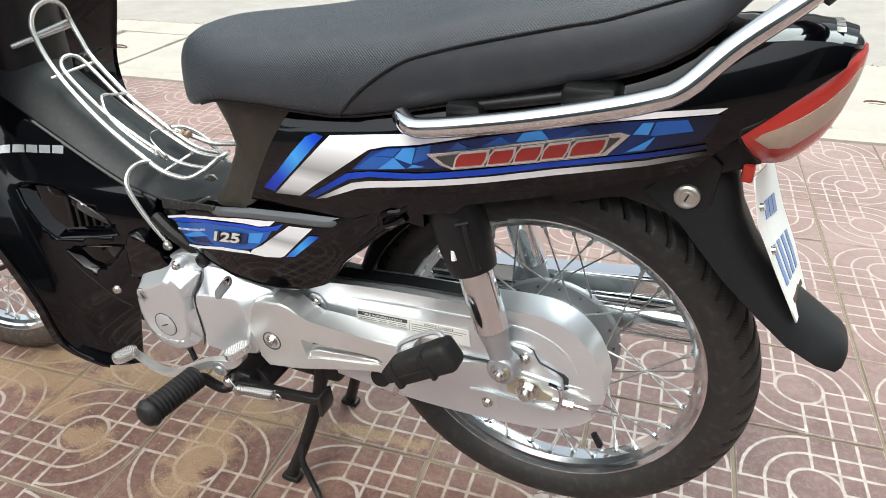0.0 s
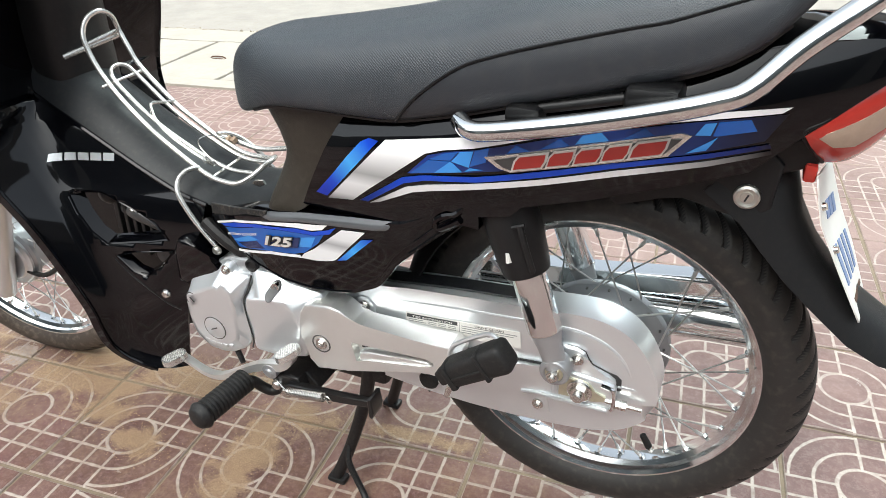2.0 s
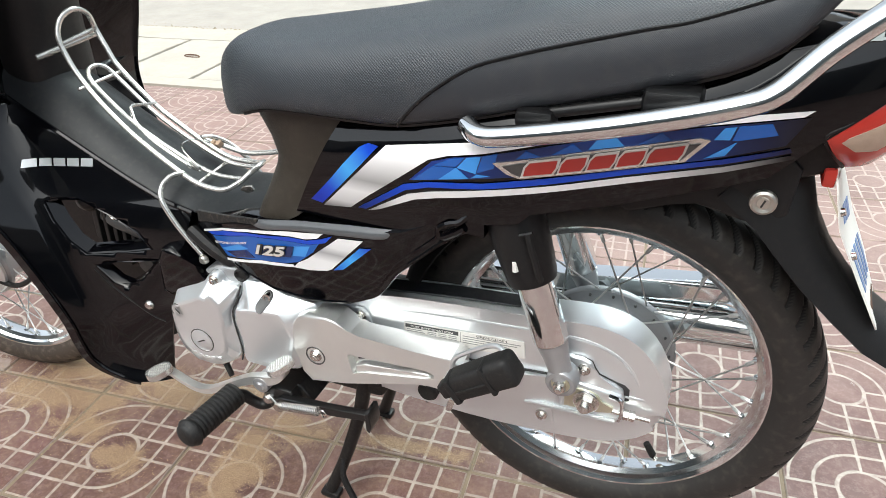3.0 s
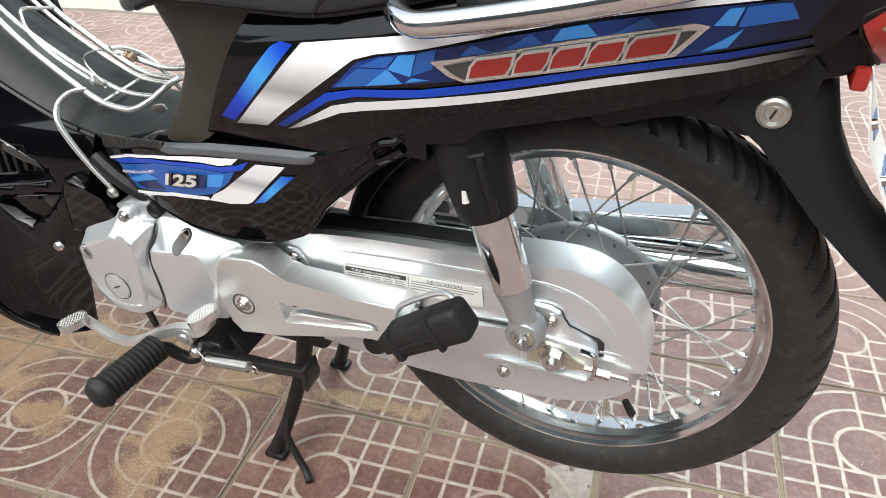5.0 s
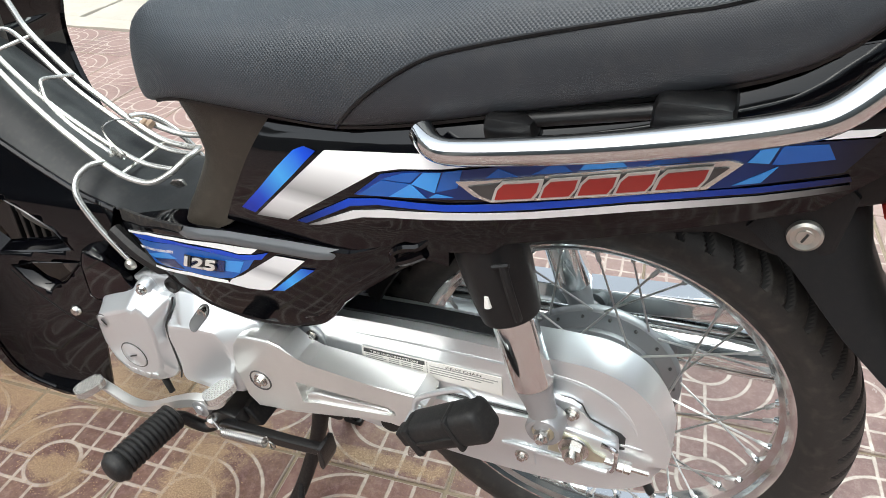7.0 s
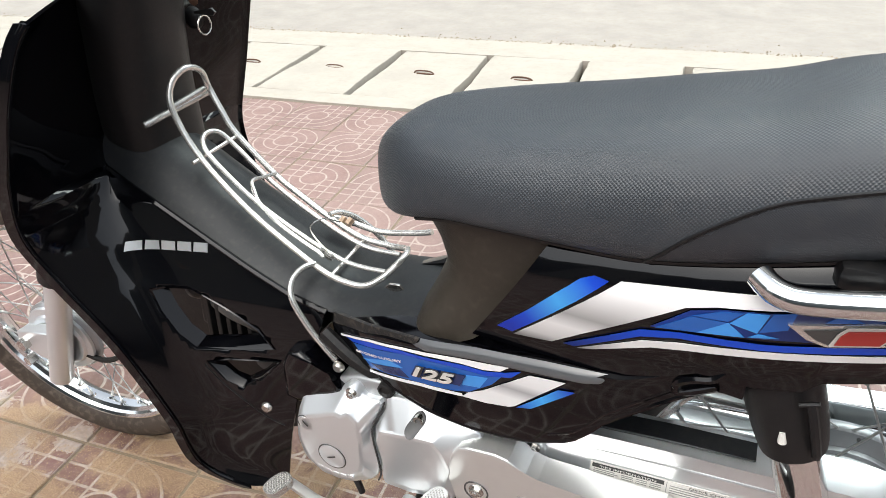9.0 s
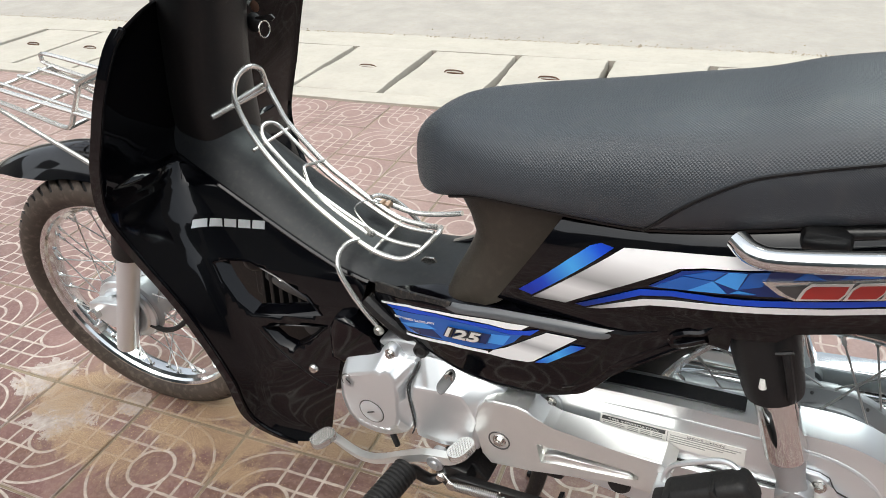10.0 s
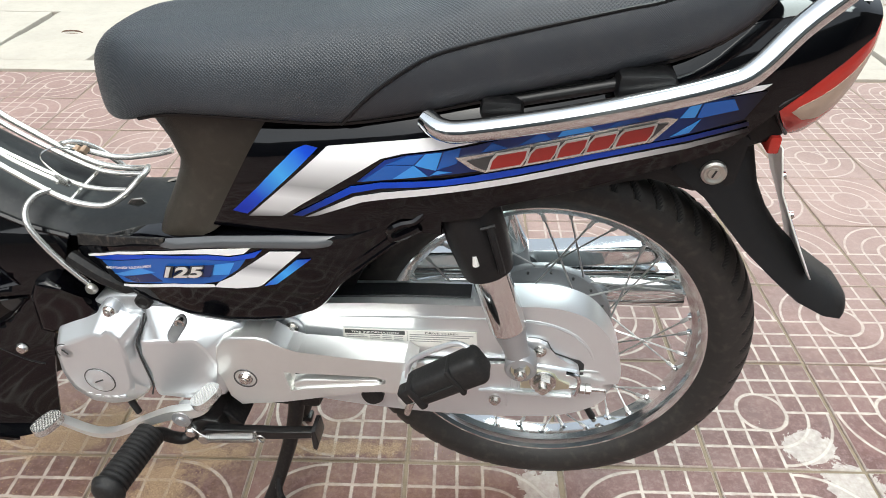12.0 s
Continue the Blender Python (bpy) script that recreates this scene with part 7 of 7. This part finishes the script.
# centre stand carrying the weight
for sv in (-1, 1):
    part("centre_stand_leg", tube([(-0.33, sv * 0.06, 0.27), (-0.345, sv * 0.07, 0.18), (-0.375, sv * 0.085, 0.08), (-0.400, sv * 0.10, 0.014)], [0.013, 0.011, 0.010, 0.011], 10), DARK, bike, "black steel centre stand leg")
    part("stand_shoe", box(-0.417, -0.383, sv * 0.10 - 0.011, sv * 0.10 + 0.011, 0.0, 0.012, 0.004), DARK, bike)
part("stand_lever", tube([(-0.375, -0.09, 0.085), (-0.370, -0.104, 0.060), (-0.352, -0.112, 0.030), (-0.336, -0.120, 0.012), (-0.326, -0.130, 0.007)], 0.0055, 8), DARK, bike, "black foot lever of the centre stand")

# front carrier over the mudguard
carrier = new("front_carrier")
carrier.matrix_world = bike.matrix_world
tagged(carrier, "stainless rod carrier in front of the leg shield", "rack")
for v in (-0.072, 0.085):
    du = -0.02 if v > 0 else 0.0
    part("side_loop", tube([(u + du, v, w) for u, w in ((-0.98, 0.765), (-1.04, 0.742), (-1.072, 0.728), (-1.084, 0.712), (-1.108, 0.680), (-1.128, 0.654), (-1.15, 0.648), (-1.22, 0.660), (-1.36, 0.682), (-1.375, 0.692), (-1.36, 0.702), (-1.24, 0.690), (-1.05, 0.672))], ROD, 8, 4), STAINLESS, carrier)
    part("stay", tube([(-1.02 + du, v, 0.552), (-1.13 + du, v, 0.594), (-1.215 + du, v, 0.624), (-1.36 + du, v, 0.676)], ROD, 8, 4), STAINLESS, carrier)
for u, w in ((-1.13, 0.651), (-1.24, 0.662), (-1.35, 0.680)):
    part("cross_rod", rod((u, -0.072, w), (u - 0.02, 0.085, w), ROD * 0.9), STAINLESS, carrier)
for v in (-0.03, 0.01, 0.05):
    part("deck_rod", rod((-1.12, v, 0.655), (-1.36, v, 0.686), ROD * 0.8), STAINLESS, carrier)
part("back_rail", tube([(-1.084, -0.072, 0.712), (-1.095, -0.06, 0.718), (-1.10, 0.07, 0.718), (-1.10, 0.085, 0.712)], ROD, 8, 3), STAINLESS, carrier)

# information label on the chain case
lab = part("information_label", prism([(-0.258, 0.352), (-0.256, 0.378), (-0.085, 0.389), (-0.083, 0.362)], -0.0690, -0.0680), PAPER, case, "white information label")
part("label_head", prism([(-0.2545, 0.3705), (-0.254, 0.3765), (-0.176, 0.3815), (-0.176, 0.3755)], -0.0695, -0.0688), INK_AND_SHADE, lab)
lettering("label_title", "TIRE INFORMATION", 0.0045, PAPER, lab, (-0.246, 0.3722), (1, 0.062), lambda u, w: 0.0697, 0.0, fit=0.062, depth=0.0001)
lettering("label_title", "DRIVE CHAIN", 0.0045, INK_AND_SHADE, lab, (-0.150, 0.3795), (1, 0.062), lambda u, w: 0.0692, 0.0, fit=0.042, depth=0.0001)
def label_row(a, b, w, tall):
    """A line of small unreadable print as one bar along the slanted label."""
    part("text_bar", prism([(a, w + (a + 0.25) * 0.063), (b, w + (b + 0.25) * 0.063), (b, w + tall + (b + 0.25) * 0.063), (a, w + tall + (a + 0.25) * 0.063)], -0.0693, -0.0688), GREY_INK, lab)


for k in range(5):
    for a, b in ((-0.2525, -0.229 + 0.004 * (k % 2)), (-0.2215, -0.2085), (-0.2055, -0.1935), (-0.1905, -0.1785)):
        label_row(a, b, 0.3672 - 0.0030 * k, 0.0011)
for k, b in enumerate((-0.089, -0.094, -0.108, -0.128)):
    label_row(-0.170, b, 0.3712 - 0.0036 * k, 0.0012)
part("label_rule", prism([(-0.1735, 0.3580), (-0.1728, 0.3580), (-0.1728, 0.3818), (-0.1735, 0.3818)], -0.0693, -0.0688), GREY_INK, lab)

# ---- pavement tiles, the nearest as pieces of their own ----
TILE_A, TILE_B = tile_mesh(False), tile_mesh(True)
rng = random.Random(11)
rest = bmesh.new()
rest_uv = rest.loops.layers.uv.new("UVMap")
i0, i1 = int((-12 - TX) / PITCH), int((9 - TX) / PITCH)
j0, j1 = int((-4.3 - TY) / PITCH), int((KERB_NEAR - TY) / PITCH)
for i in range(i0, i1):
    for j in range(j0, j1 + 1):
        cx, cy = TX + (i + 0.5) * PITCH, TY + (j + 0.5) * PITCH
        y1 = cy + TILE / 2
        me = TILE_A if (i + j) % 2 else TILE_B
        dz, rx, ry = rng.uniform(-0.0012, 0.0008), rng.gauss(0, 0.25), rng.gauss(0, 0.25)
        m = pose(cx + rng.gauss(0, 0.0007), cy + rng.gauss(0, 0.0007), dz, rx, ry, rng.gauss(0, 0.25) + (180 if rng.random() < 0.5 else 0))
        if y1 > KERB_NEAR + 0.03:
            continue
        if -2.9 < cx < 1.4 and 0.2 < cy < 2.85:
            t = new("tile", me)
            t.parent = pavement
            t.matrix_world = m
        else:
            vs = [rest.verts.new(m @ v.co) for v in me.vertices]
            src = me.uv_layers[0].data
            for p in me.polygons:
                f = rest.faces.new([vs[k] for k in p.vertices])
                for l, li in zip(f.loops, p.loop_indices):
                    l[rest_uv].uv = src[li].uv
far = finish("tile_field", rest, TILE_RED)
far.parent = pavement
tagged(far, "red pavement tiles farther off", kind="stuff")
